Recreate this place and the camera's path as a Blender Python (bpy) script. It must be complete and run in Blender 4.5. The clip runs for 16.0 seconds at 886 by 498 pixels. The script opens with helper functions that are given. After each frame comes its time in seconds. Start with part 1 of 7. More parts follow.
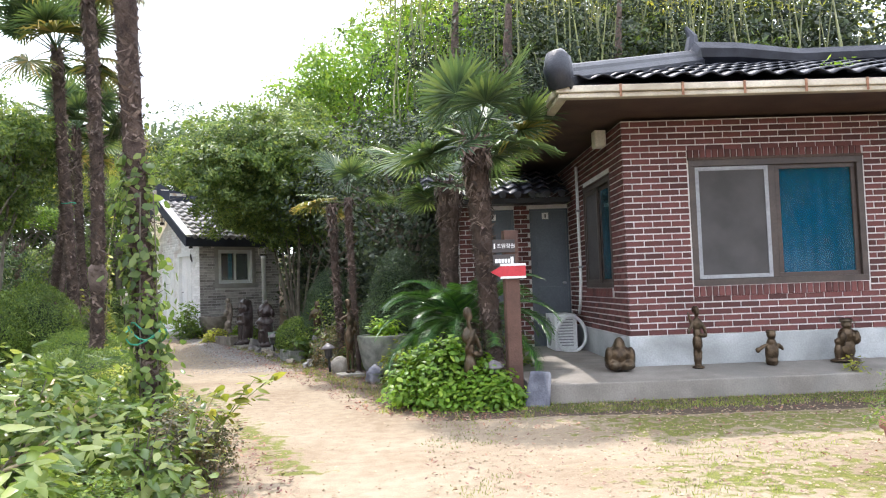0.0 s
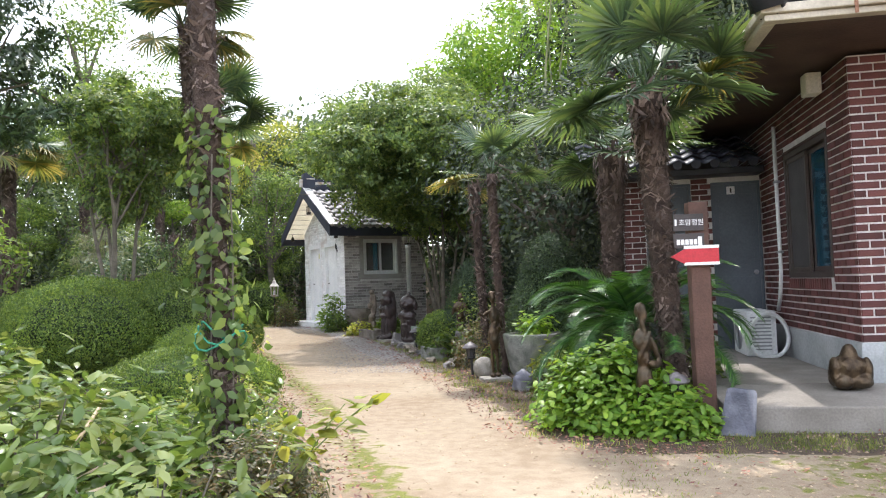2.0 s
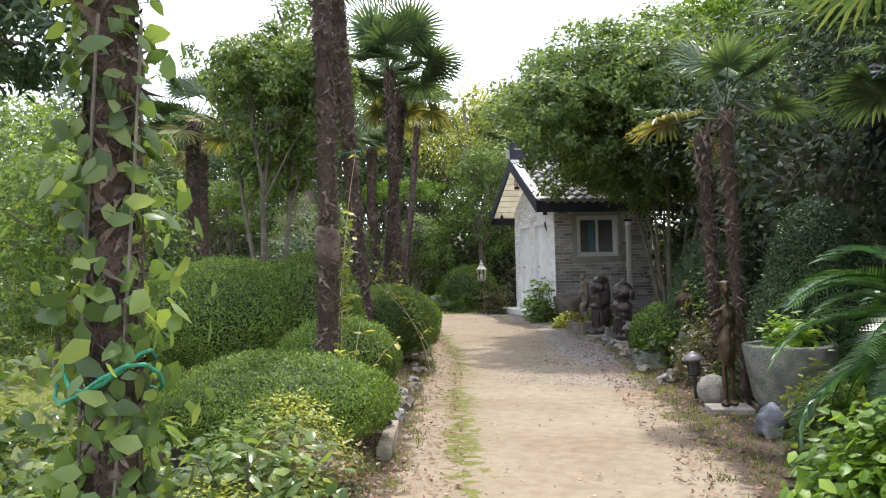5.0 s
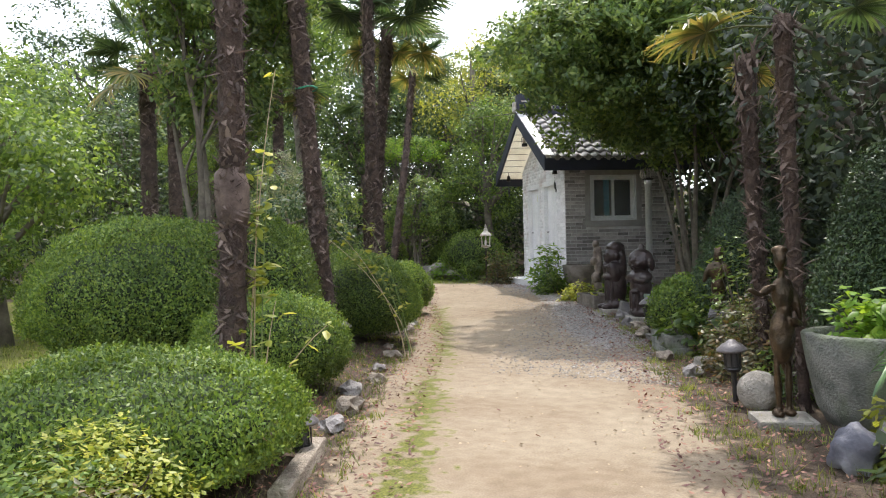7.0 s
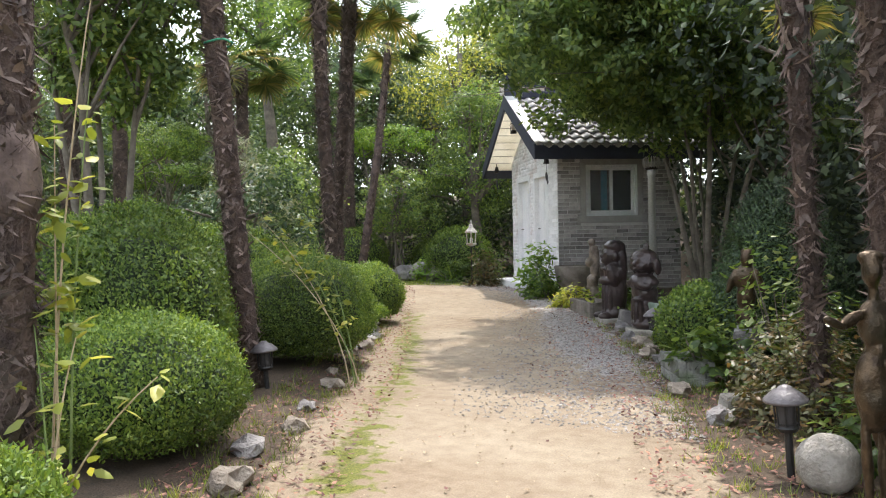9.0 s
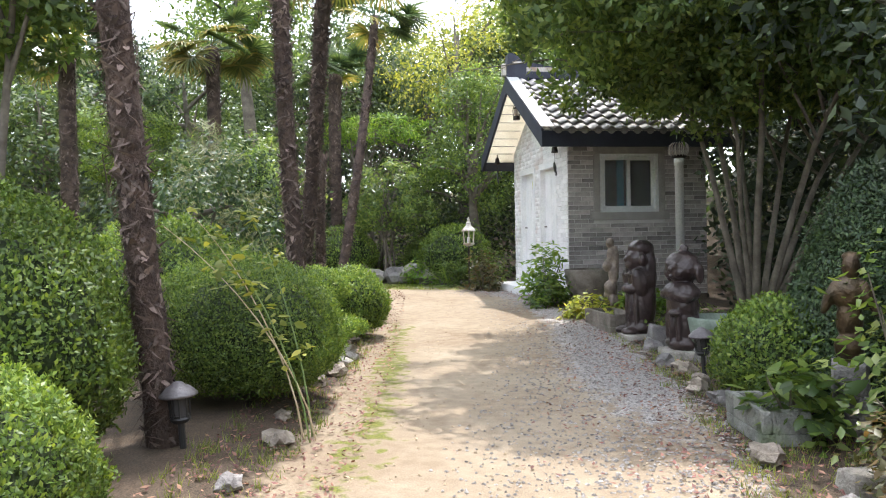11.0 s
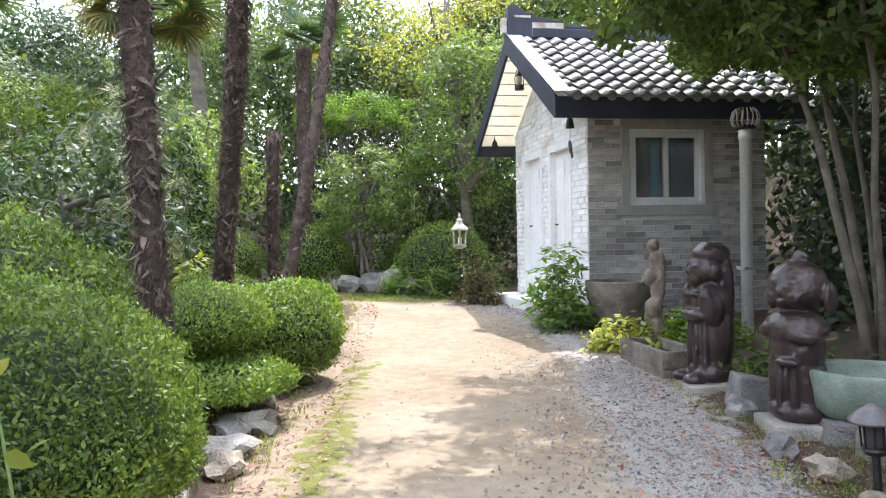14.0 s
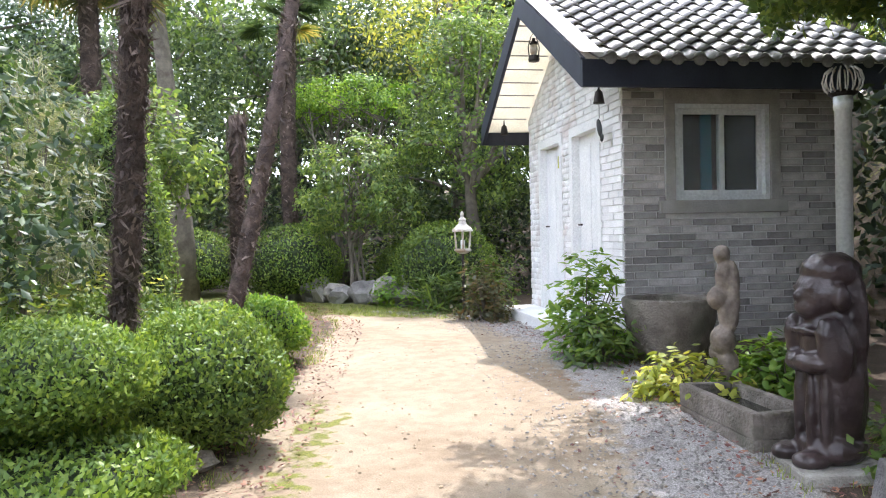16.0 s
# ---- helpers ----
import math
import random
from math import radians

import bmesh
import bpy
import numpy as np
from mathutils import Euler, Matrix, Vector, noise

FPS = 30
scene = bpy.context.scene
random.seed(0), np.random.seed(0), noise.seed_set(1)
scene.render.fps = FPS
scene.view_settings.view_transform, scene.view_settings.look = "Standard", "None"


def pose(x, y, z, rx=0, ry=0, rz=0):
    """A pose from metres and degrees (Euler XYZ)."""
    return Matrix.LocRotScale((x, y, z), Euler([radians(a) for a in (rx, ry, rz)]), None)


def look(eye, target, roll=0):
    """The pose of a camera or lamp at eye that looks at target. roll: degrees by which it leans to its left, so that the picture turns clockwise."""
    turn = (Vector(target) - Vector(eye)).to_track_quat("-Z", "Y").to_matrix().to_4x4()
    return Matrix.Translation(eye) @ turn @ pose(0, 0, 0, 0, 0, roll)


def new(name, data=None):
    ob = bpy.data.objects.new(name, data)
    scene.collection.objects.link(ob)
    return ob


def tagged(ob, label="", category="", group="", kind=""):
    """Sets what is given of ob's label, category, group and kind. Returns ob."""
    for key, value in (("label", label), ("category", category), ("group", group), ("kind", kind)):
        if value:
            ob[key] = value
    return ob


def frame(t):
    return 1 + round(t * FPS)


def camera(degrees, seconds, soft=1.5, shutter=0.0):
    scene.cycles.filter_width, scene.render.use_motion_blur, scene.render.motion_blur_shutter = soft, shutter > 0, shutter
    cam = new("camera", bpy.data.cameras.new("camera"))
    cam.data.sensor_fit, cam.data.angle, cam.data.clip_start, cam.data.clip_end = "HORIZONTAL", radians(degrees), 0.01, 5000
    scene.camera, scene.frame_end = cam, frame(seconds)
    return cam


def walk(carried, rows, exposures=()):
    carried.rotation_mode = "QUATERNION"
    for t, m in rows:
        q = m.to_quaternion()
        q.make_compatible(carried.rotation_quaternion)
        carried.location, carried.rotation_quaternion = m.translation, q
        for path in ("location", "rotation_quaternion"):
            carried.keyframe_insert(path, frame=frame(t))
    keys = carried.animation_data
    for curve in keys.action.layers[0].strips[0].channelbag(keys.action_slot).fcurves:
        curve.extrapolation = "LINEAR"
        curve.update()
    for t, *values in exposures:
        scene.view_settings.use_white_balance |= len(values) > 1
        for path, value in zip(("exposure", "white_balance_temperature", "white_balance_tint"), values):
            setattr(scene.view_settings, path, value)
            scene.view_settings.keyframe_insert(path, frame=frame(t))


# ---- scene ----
cam = camera(61.1, 16.0, soft=1.1)
METRES, EYE, TILT, LEAN, TURN = 13.5, 1.2, 0.0, 0.0, -1.8
ROWS = [
    (0.0, 0.0, 0.0, 0.0, 0.1, 2.9, 2.01),
    (0.5, -0.0017, 0.0256, -0.0003, 4.26, 2.85, 2.03),
    (1.0, -0.0012, 0.0543, -0.0004, 7.06, 2.82, 2.02),
    (1.5, -0.0064, 0.0848, -0.0017, 9.65, 2.66, 1.98),
    (2.0, -0.0044, 0.1144, -0.0009, 11.89, 2.65, 2.0),
    (2.5, -0.0003, 0.1429, 0.0, 14.94, 2.75, 1.99),
    (3.0, -0.0047, 0.1754, 0.0005, 18.16, 2.71, 1.95),
    (3.5, -0.0063, 0.2062, 0.0007, 21.61, 2.66, 1.93),
    (4.0, -0.0093, 0.237, 0.0001, 25.62, 2.63, 1.87),
    (6.5, -0.044, 0.3877, -0.0026, 31.58, 0.45, 1.37),
    (7.0, -0.054, 0.4179, -0.0039, 31.42, -0.55, 1.32),
    (7.5, -0.0616, 0.4473, -0.0035, 31.4, -0.82, 1.31),
    (8.0, -0.07, 0.475, -0.0032, 31.33, -0.97, 1.29),
    (8.5, -0.0847, 0.504, -0.002, 31.25, -0.99, 1.25),
    (9.0, -0.0938, 0.5317, -0.0029, 31.22, -0.83, 1.2),
    (9.5, -0.1101, 0.5575, -0.0027, 30.72, -0.86, 1.19),
    (12.0, -0.1805, 0.6938, -0.003, 31.14, -0.93, 1.04),
    (12.5, -0.1963, 0.7242, -0.0014, 29.87, -1.01, 1.1),
    (13.0, -0.2108, 0.7536, -0.0018, 29.59, -0.93, 1.09),
    (13.5, -0.2304, 0.7817, -0.0021, 30.21, -0.96, 1.07),
    (14.0, -0.2445, 0.8115, -0.0023, 30.63, -0.94, 1.09),
    (14.5, -0.2609, 0.8391, -0.0022, 30.93, -0.92, 1.1),
    (15.0, -0.2771, 0.8687, 0.0008, 31.04, -0.92, 1.14),
    (15.5, -0.2893, 0.8999, 0.0009, 31.2, -0.87, 1.23),
    (16.0, -0.3053, 0.932, 0.0007, 31.34, -0.97, 1.27),
]
walk(cam, [(t, pose(0, 0, EYE, TILT, LEAN, TURN) @ pose(METRES * x, METRES * y, METRES * z, 90 + pitch, roll, yaw)) for t, x, y, z, yaw, pitch, roll in ROWS],
     exposures=[(0.0, 0.48, 6150, 13), (2.5, 0.38, 6150, 13), (4.0, 0.2, 6150, 12), (7.0, 0.15, 6250, 12), (9.5, 0.5, 6250, 12), (12.0, 0.85, 6050, 13), (16.0, 1.05, 5900, 15)])

# ---- world, sun ----
SUN_AZ, SUN_EL = -14.0, 63.0   # degrees from +y towards +x, and height
wd = bpy.data.worlds.new("world")
scene.world = wd
wd.use_nodes = True
wn = wd.node_tree
sky = wn.nodes.new("ShaderNodeTexSky")
sky.sky_type, sky.sun_disc = "NISHITA", False
sky.sun_elevation, sky.sun_rotation = radians(SUN_EL), radians(SUN_AZ)
sky.dust_density, sky.air_density = 4.0, 1.3
haze = wn.nodes.new("ShaderNodeMix")
haze.data_type = "RGBA"
haze.inputs[0].default_value = 0.55
haze.inputs[7].default_value = (22.0, 22.6, 23.8, 1)
wn.links.new(sky.outputs[0], haze.inputs[6])
wn.links.new(haze.outputs[2], wn.nodes["Background"].inputs[0])
wn.nodes["Background"].inputs[1].default_value = 0.15
sun = new("sun", bpy.data.lights.new("sun", "SUN"))
sun.data.energy, sun.data.angle, sun.data.color = 3.9, radians(0.6), (1.0, 0.93, 0.82)
az, el = radians(SUN_AZ), radians(SUN_EL)
sun.matrix_world = look((0, 0, 30), (-math.sin(az) * math.cos(el), -math.cos(az) * math.cos(el), 30 - math.sin(el)))


# ---- materials ----
def nodes_of(name):
    m = bpy.data.materials.new(name)
    m.use_nodes = True
    return m, m.node_tree.nodes, m.node_tree.links, m.node_tree.nodes["Principled BSDF"]


def ramp(N, L, src, c1, c2, lo=0.35, hi=0.65):
    r = N.new("ShaderNodeValToRGB")
    r.color_ramp.elements[0].color, r.color_ramp.elements[1].color = (*c1, 1), (*c2, 1)
    r.color_ramp.elements[0].position, r.color_ramp.elements[1].position = lo, hi
    L.new(src, r.inputs[0])
    return r.outputs[0]


def noise_of(N, L, scale, detail=6, coord="Object", dist=0.0):
    n = N.new("ShaderNodeTexNoise")
    n.inputs["Scale"].default_value, n.inputs["Detail"].default_value, n.inputs["Distortion"].default_value = scale, detail, dist
    if coord == "Position":
        g = N.new("ShaderNodeNewGeometry")
        L.new(g.outputs["Position"], n.inputs["Vector"])
    else:
        g = N.new("ShaderNodeTexCoord")
        L.new(g.outputs[coord], n.inputs["Vector"])
    return n.outputs["Fac"]


def mixc(N, L, fac, a, b, mode="MIX"):
    m = N.new("ShaderNodeMix")
    m.data_type, m.blend_type = "RGBA", mode
    for i, v in ((0, fac), (6, a), (7, b)):
        if isinstance(v, (int, float)):
            m.inputs[i].default_value = v
        elif isinstance(v, tuple):
            m.inputs[i].default_value = (*v, 1)
        else:
            L.new(v, m.inputs[i])
    return m.outputs[2]


def bump(N, L, P, height, strength=0.4, dist=0.01):
    b = N.new("ShaderNodeBump")
    b.inputs["Strength"].default_value, b.inputs["Distance"].default_value = strength, dist
    L.new(height, b.inputs["Height"])
    L.new(b.outputs[0], P.inputs["Normal"])


def surface(name, c1, c2, rough=0.7, scale=6.0, fine=60.0, metal=0.0, relief=0.4, dist=0.01, stain=None, rnd=0.0, coord="Object"):
    """A solid surface: two colours in patches, fine grain, stains, and a slight change from piece to piece."""
    m, N, L, P = nodes_of(name)
    col = ramp(N, L, noise_of(N, L, scale, 8, coord), c1, c2)
    g = noise_of(N, L, fine, 6, coord)
    col = mixc(N, L, 0.5, col, ramp(N, L, g, (0.72, 0.72, 0.72), (1.25, 1.25, 1.25), 0.3, 0.7), "MULTIPLY")
    if stain:
        col = mixc(N, L, ramp(N, L, noise_of(N, L, scale * 0.35, 9, coord, 0.6), (0, 0, 0), (0.85, 0.85, 0.85), 0.5, 0.68), col, stain)
    if rnd:
        o = N.new("ShaderNodeObjectInfo")
        i = N.new("ShaderNodeNewGeometry")
        a = N.new("ShaderNodeMath")
        a.operation = "ADD"
        L.new(o.outputs["Random"], a.inputs[0])
        L.new(i.outputs["Random Per Island"], a.inputs[1])
        fr = N.new("ShaderNodeMath")
        fr.operation = "FRACT"
        L.new(a.outputs[0], fr.inputs[0])
        col = mixc(N, L, 1.0, col, ramp(N, L, fr.outputs[0], (1 - rnd,) * 3, (1 + rnd,) * 3, 0, 1), "MULTIPLY")
    L.new(col, P.inputs["Base Color"])
    P.inputs["Roughness"].default_value, P.inputs["Metallic"].default_value = rough, metal
    bump(N, L, P, g, relief, dist)
    return m


def leafy(name, dark, mid, light, rough=0.45, through_light=0.35):
    """Leaves: each its own shade, with light passing through them."""
    dark, mid, light = [(c[0] * 1.2 + 0.004, c[1], c[2] * 1.3 + 0.006) for c in (dark, mid, light)]
    m, N, L, P = nodes_of(name)
    i = N.new("ShaderNodeNewGeometry")
    r = N.new("ShaderNodeValToRGB")
    r.color_ramp.elements[0].color, r.color_ramp.elements[1].color = (*dark, 1), (*light, 1)
    e = r.color_ramp.elements.new(0.55)
    e.color = (*mid, 1)
    L.new(i.outputs["Random Per Island"], r.inputs[0])
    col = mixc(N, L, 0.75, r.outputs[0], ramp(N, L, noise_of(N, L, 0.9, 3, "Position"), (0.55, 0.52, 0.55), (1.5, 1.35, 1.4)), "MULTIPLY")
    L.new(col, P.inputs["Base Color"])
    P.inputs["Roughness"].default_value = rough
    t = N.new("ShaderNodeBsdfTranslucent")
    L.new(mixc(N, L, 1.0, col, (1.5, 1.4, 0.7), "MULTIPLY"), t.inputs["Color"])
    x = N.new("ShaderNodeMixShader")
    x.inputs[0].default_value = through_light
    L.new(P.outputs[0], x.inputs[1])
    L.new(t.outputs[0], x.inputs[2])
    L.new(x.outputs[0], N["Material Output"].inputs["Surface"])
    return m


M_DARKLEAF = leafy("leaf_dark_green", (0.052, 0.12, 0.03), (0.1, 0.21, 0.046), (0.2, 0.33, 0.07), rough=0.4, through_light=0.54)
# leaf green darkened in its colour for the far wood's shaded side
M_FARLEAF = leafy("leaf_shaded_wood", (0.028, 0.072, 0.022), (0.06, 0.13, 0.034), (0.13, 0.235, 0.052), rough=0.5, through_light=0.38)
M_MIDLEAF = leafy("leaf_mid_green", (0.05, 0.12, 0.025), (0.1, 0.215, 0.038), (0.2, 0.35, 0.06), rough=0.42, through_light=0.5)
M_LIMELEAF = leafy("leaf_bright_green", (0.075, 0.2, 0.015), (0.135, 0.32, 0.025), (0.24, 0.44, 0.045), through_light=0.45)
M_YELLOWLEAF = leafy("leaf_yellow_green", (0.12, 0.2, 0.02), (0.24, 0.36, 0.045), (0.4, 0.5, 0.08), through_light=0.45)
M_BOXLEAF = leafy("leaf_boxwood", (0.045, 0.112, 0.012), (0.096, 0.21, 0.022), (0.19, 0.33, 0.038), rough=0.48)
# deep green of dark evergreens; in undergrowth the colour also holds the shade
M_DEEPLEAF = leafy("leaf_deep_green_shaded", (0.014, 0.036, 0.014), (0.026, 0.06, 0.02), (0.06, 0.11, 0.03), rough=0.7, through_light=0.2)
M_BLUELEAF = leafy("leaf_conifer", (0.016, 0.05, 0.014), (0.032, 0.085, 0.022), (0.07, 0.145, 0.034), through_light=0.28)
M_GLOSSLEAF = leafy("leaf_glossy", (0.055, 0.13, 0.024), (0.125, 0.245, 0.042), (0.27, 0.4, 0.11), rough=0.22, through_light=0.4)
M_FROND = leafy("palm_frond", (0.035, 0.085, 0.03), (0.055, 0.13, 0.04), (0.11, 0.2, 0.055), rough=0.35, through_light=0.28)
M_FRONDY = leafy("palm_frond_yellowing", (0.075, 0.13, 0.028), (0.14, 0.2, 0.042), (0.29, 0.29, 0.075), rough=0.4)
M_CYCAS = leafy("cycad_leaflet", (0.02, 0.09, 0.015), (0.04, 0.15, 0.02), (0.09, 0.26, 0.03), rough=0.3, through_light=0.25)
M_PINE = leafy("pine_needle", (0.07, 0.12, 0.05), (0.13, 0.2, 0.085), (0.24, 0.31, 0.15), rough=0.4, through_light=0.35)
M_GRASS = leafy("grass_blade", (0.08, 0.15, 0.02), (0.15, 0.26, 0.035), (0.27, 0.38, 0.07))
M_DRYLEAF = leafy("fallen_leaf", (0.09, 0.05, 0.03), (0.16, 0.09, 0.05), (0.3, 0.22, 0.1), rough=0.7, through_light=0.1)
M_RUSTLEAF = leafy("leaf_olive_rust", (0.045, 0.07, 0.018), (0.08, 0.11, 0.026), (0.17, 0.14, 0.04))
# shade inside clipped shrubs put into a dark colour; also the pots' soil
M_CORE = surface("shrub_shade_and_soil", (0.014, 0.026, 0.008), (0.035, 0.055, 0.015), 0.95, 14, 50)
M_BARK = surface("bark_grey", (0.1, 0.085, 0.066), (0.19, 0.165, 0.13), 0.85, 7, 45, relief=0.8, stain=(0.09, 0.08, 0.06))
M_FIBRE = surface("palm_trunk_fibre", (0.045, 0.03, 0.025), (0.115, 0.08, 0.064), 0.95, 9, 60, relief=1.0, dist=0.02)
M_HUSK = surface("palm_leaf_base", (0.06, 0.042, 0.036), (0.2, 0.15, 0.125), 0.9, 5, 70, rnd=0.55)
M_BRICK = surface("red_brown_brick", (0.085, 0.028, 0.027), (0.145, 0.05, 0.044), 0.75, 4, 90, rnd=0.4, relief=0.35)
M_MORTAR = surface("pale_mortar", (0.6, 0.57, 0.56), (0.76, 0.73, 0.71), 0.9, 5, 80)
M_CONC = surface("grey_concrete", (0.19, 0.172, 0.15), (0.3, 0.275, 0.245), 0.75, 2.2, 60, stain=(0.15, 0.15, 0.14), relief=0.25)
M_PLINTH = surface("painted_plinth", (0.36, 0.38, 0.39), (0.5, 0.52, 0.53), 0.85, 2.5, 50, stain=(0.24, 0.25, 0.24), relief=0.25)
M_SOFFIT = surface("brown_soffit_boards", (0.05, 0.028, 0.02), (0.085, 0.05, 0.035), 0.6, 3, 40)
M_GUTTER = surface("cream_gutter", (0.5, 0.45, 0.36), (0.62, 0.57, 0.46), 0.5, 4, 50, stain=(0.28, 0.23, 0.16), relief=0.1)
M_RUST = surface("rusty_bracket", (0.2, 0.09, 0.05), (0.32, 0.17, 0.1), 0.8, 20, 80)
M_TILEB = surface("black_roof_tile", (0.012, 0.014, 0.022), (0.03, 0.033, 0.045), 0.4, 5, 50, rnd=0.3)
M_TILEG = surface("grey_roof_tile", (0.19, 0.182, 0.175), (0.32, 0.305, 0.295), 0.55, 4, 50, rnd=0.2, stain=(0.2, 0.19, 0.175))
M_FASCIA = surface("dark_blue_fascia", (0.022, 0.024, 0.042), (0.036, 0.04, 0.06), 0.55, 3, 50, relief=0.1)
M_WHITEP = surface("white_painted_boards", (0.74, 0.75, 0.75), (0.83, 0.83, 0.82), 0.5, 3, 60, relief=0.12)
M_SOFFW = surface("cream_soffit_boards", (0.7, 0.66, 0.56), (0.8, 0.77, 0.68), 0.6, 3, 60, relief=0.1)
M_WBRICK = surface("white_washed_brick", (0.76, 0.75, 0.75), (0.87, 0.87, 0.87), 0.85, 7, 90, rnd=0.1, relief=0.6, stain=(0.62, 0.55, 0.52))
M_GBRICK = surface("grey_washed_brick", (0.31, 0.285, 0.275), (0.52, 0.485, 0.47), 0.85, 6, 90, rnd=0.45, relief=0.6, stain=(0.2, 0.14, 0.12))
M_GMORT = surface("grey_mortar", (0.66, 0.64, 0.62), (0.78, 0.76, 0.74), 0.9, 6, 70)
M_WFRAME = surface("grey_render_surround", (0.34, 0.32, 0.3), (0.44, 0.42, 0.4), 0.8, 6, 80, relief=0.3)
M_PVC = surface("white_plastic", (0.72, 0.74, 0.75), (0.8, 0.81, 0.81), 0.35, 3, 40, relief=0.05)
M_DOOR = surface("slate_blue_steel_door", (0.08, 0.1, 0.12), (0.11, 0.13, 0.155), 0.45, 2, 40, relief=0.08)
M_FRAME = surface("dark_brown_window_frame", (0.05, 0.035, 0.03), (0.075, 0.055, 0.045), 0.45, 5, 40, relief=0.1)
M_ALU = surface("grey_screen_frame", (0.26, 0.26, 0.28), (0.34, 0.35, 0.37), 0.4, 5, 50, relief=0.05)
M_MESH = surface("grey_insect_mesh", (0.05, 0.047, 0.047), (0.075, 0.07, 0.07), 0.7, 3, 300, relief=0.2)
M_BRONZE = surface("old_bronze", (0.045, 0.031, 0.02), (0.115, 0.08, 0.048), 0.36, 14, 70, metal=0.75, relief=0.5, stain=(0.07, 0.065, 0.05))
M_WOODST = surface("oiled_dark_carving", (0.022, 0.014, 0.014), (0.05, 0.033, 0.031), 0.33, 6, 50, relief=0.3, stain=(0.085, 0.066, 0.062))
M_PALEST = surface("weathered_figure", (0.1, 0.075, 0.058), (0.27, 0.22, 0.18), 0.6, 12, 60, relief=0.5)
M_GRANITE = surface("mossy_granite", (0.14, 0.148, 0.13), (0.29, 0.29, 0.265), 0.85, 9, 70, relief=0.9, dist=0.02, stain=(0.16, 0.2, 0.11))
M_GREENST = surface("green_grey_stone", (0.15, 0.2, 0.155), (0.27, 0.32, 0.27), 0.8, 5, 60, relief=0.7, stain=(0.12, 0.14, 0.11))
M_PALEROCK = surface("pale_rock", (0.24, 0.22, 0.19), (0.42, 0.395, 0.355), 0.85, 5, 60, relief=0.8, dist=0.02, stain=(0.25, 0.24, 0.18), rnd=0.2)
M_ROCK = surface("grey_rock", (0.16, 0.15, 0.15), (0.33, 0.31, 0.3), 0.85, 5, 60, relief=0.9, dist=0.02, stain=(0.12, 0.14, 0.08), rnd=0.2)
M_BLUEROCK = surface("blue_grey_veined_stone", (0.07, 0.075, 0.1), (0.16, 0.16, 0.2), 0.6, 5, 50, relief=0.6, stain=(0.55, 0.55, 0.57))
M_POST = surface("brown_timber_post", (0.07, 0.035, 0.026), (0.12, 0.062, 0.045), 0.75, 4, 60, relief=0.5)
M_SIGN = surface("dark_sign_board", (0.035, 0.03, 0.03), (0.06, 0.05, 0.05), 0.6, 4, 60)
M_RED = surface("red_arrow_paint", (0.42, 0.02, 0.03), (0.52, 0.03, 0.045), 0.45, 4, 60, relief=0.05)
M_WRITE = surface("white_lettering", (0.75, 0.75, 0.75), (0.82, 0.82, 0.82), 0.5, 4, 60, relief=0.0)
M_BLACK = surface("black_plastic", (0.015, 0.015, 0.016), (0.03, 0.03, 0.03), 0.45, 5, 60, relief=0.1)
M_LAMPM = surface("weathered_lamp_cap", (0.11, 0.1, 0.105), (0.19, 0.175, 0.18), 0.45, 8, 60, metal=0.2)
M_IRON = surface("dark_iron", (0.02, 0.018, 0.016), (0.05, 0.04, 0.035), 0.5, 12, 60, metal=0.5)
M_WHITEMET = surface("white_weathered_lantern", (0.42, 0.39, 0.34), (0.58, 0.55, 0.5), 0.5, 14, 60, stain=(0.3, 0.2, 0.12))
M_ROPE = surface("green_cord", (0.03, 0.2, 0.12), (0.05, 0.3, 0.18), 0.7, 20, 80)
M_CANE = surface("dry_cane", (0.35, 0.27, 0.16), (0.5, 0.4, 0.26), 0.7, 7, 60)
M_STEM = surface("green_stem", (0.1, 0.16, 0.04), (0.2, 0.26, 0.08), 0.6, 7, 60)
M_CULM = surface("bamboo_culm", (0.12, 0.15, 0.045), (0.24, 0.24, 0.1), 0.5, 2, 30, rnd=0.3)
M_POTST = surface("brown_grey_stone", (0.13, 0.11, 0.09), (0.24, 0.21, 0.18), 0.85, 8, 60, relief=0.9, dist=0.02, stain=(0.1, 0.1, 0.07))
M_TERRA = surface("pink_plastic_pot", (0.3, 0.12, 0.11), (0.38, 0.16, 0.15), 0.5, 5, 60, relief=0.1)
M_CURTAIN = surface("teal_curtain", (0.01, 0.16, 0.24), (0.02, 0.25, 0.35), 0.9, 2, 40)
# indoor shade given as a near-black colour
M_ROOMSHADE = surface("room_shade", (0.02, 0.022, 0.025), (0.04, 0.04, 0.045), 0.9, 3, 30)
M_GRAVEL = surface("gravel_chip", (0.16, 0.145, 0.135), (0.32, 0.295, 0.27), 0.85, 20, 90, rnd=0.4)

M_GRAVELS = surface("sandy_grit", (0.22, 0.16, 0.1), (0.4, 0.32, 0.22), 0.9, 20, 90, rnd=0.35)
M_EDGE = surface("brown_edging_rock", (0.2, 0.165, 0.13), (0.4, 0.345, 0.285), 0.9, 6, 60, relief=0.9, dist=0.02, stain=(0.13, 0.14, 0.07), rnd=0.25)

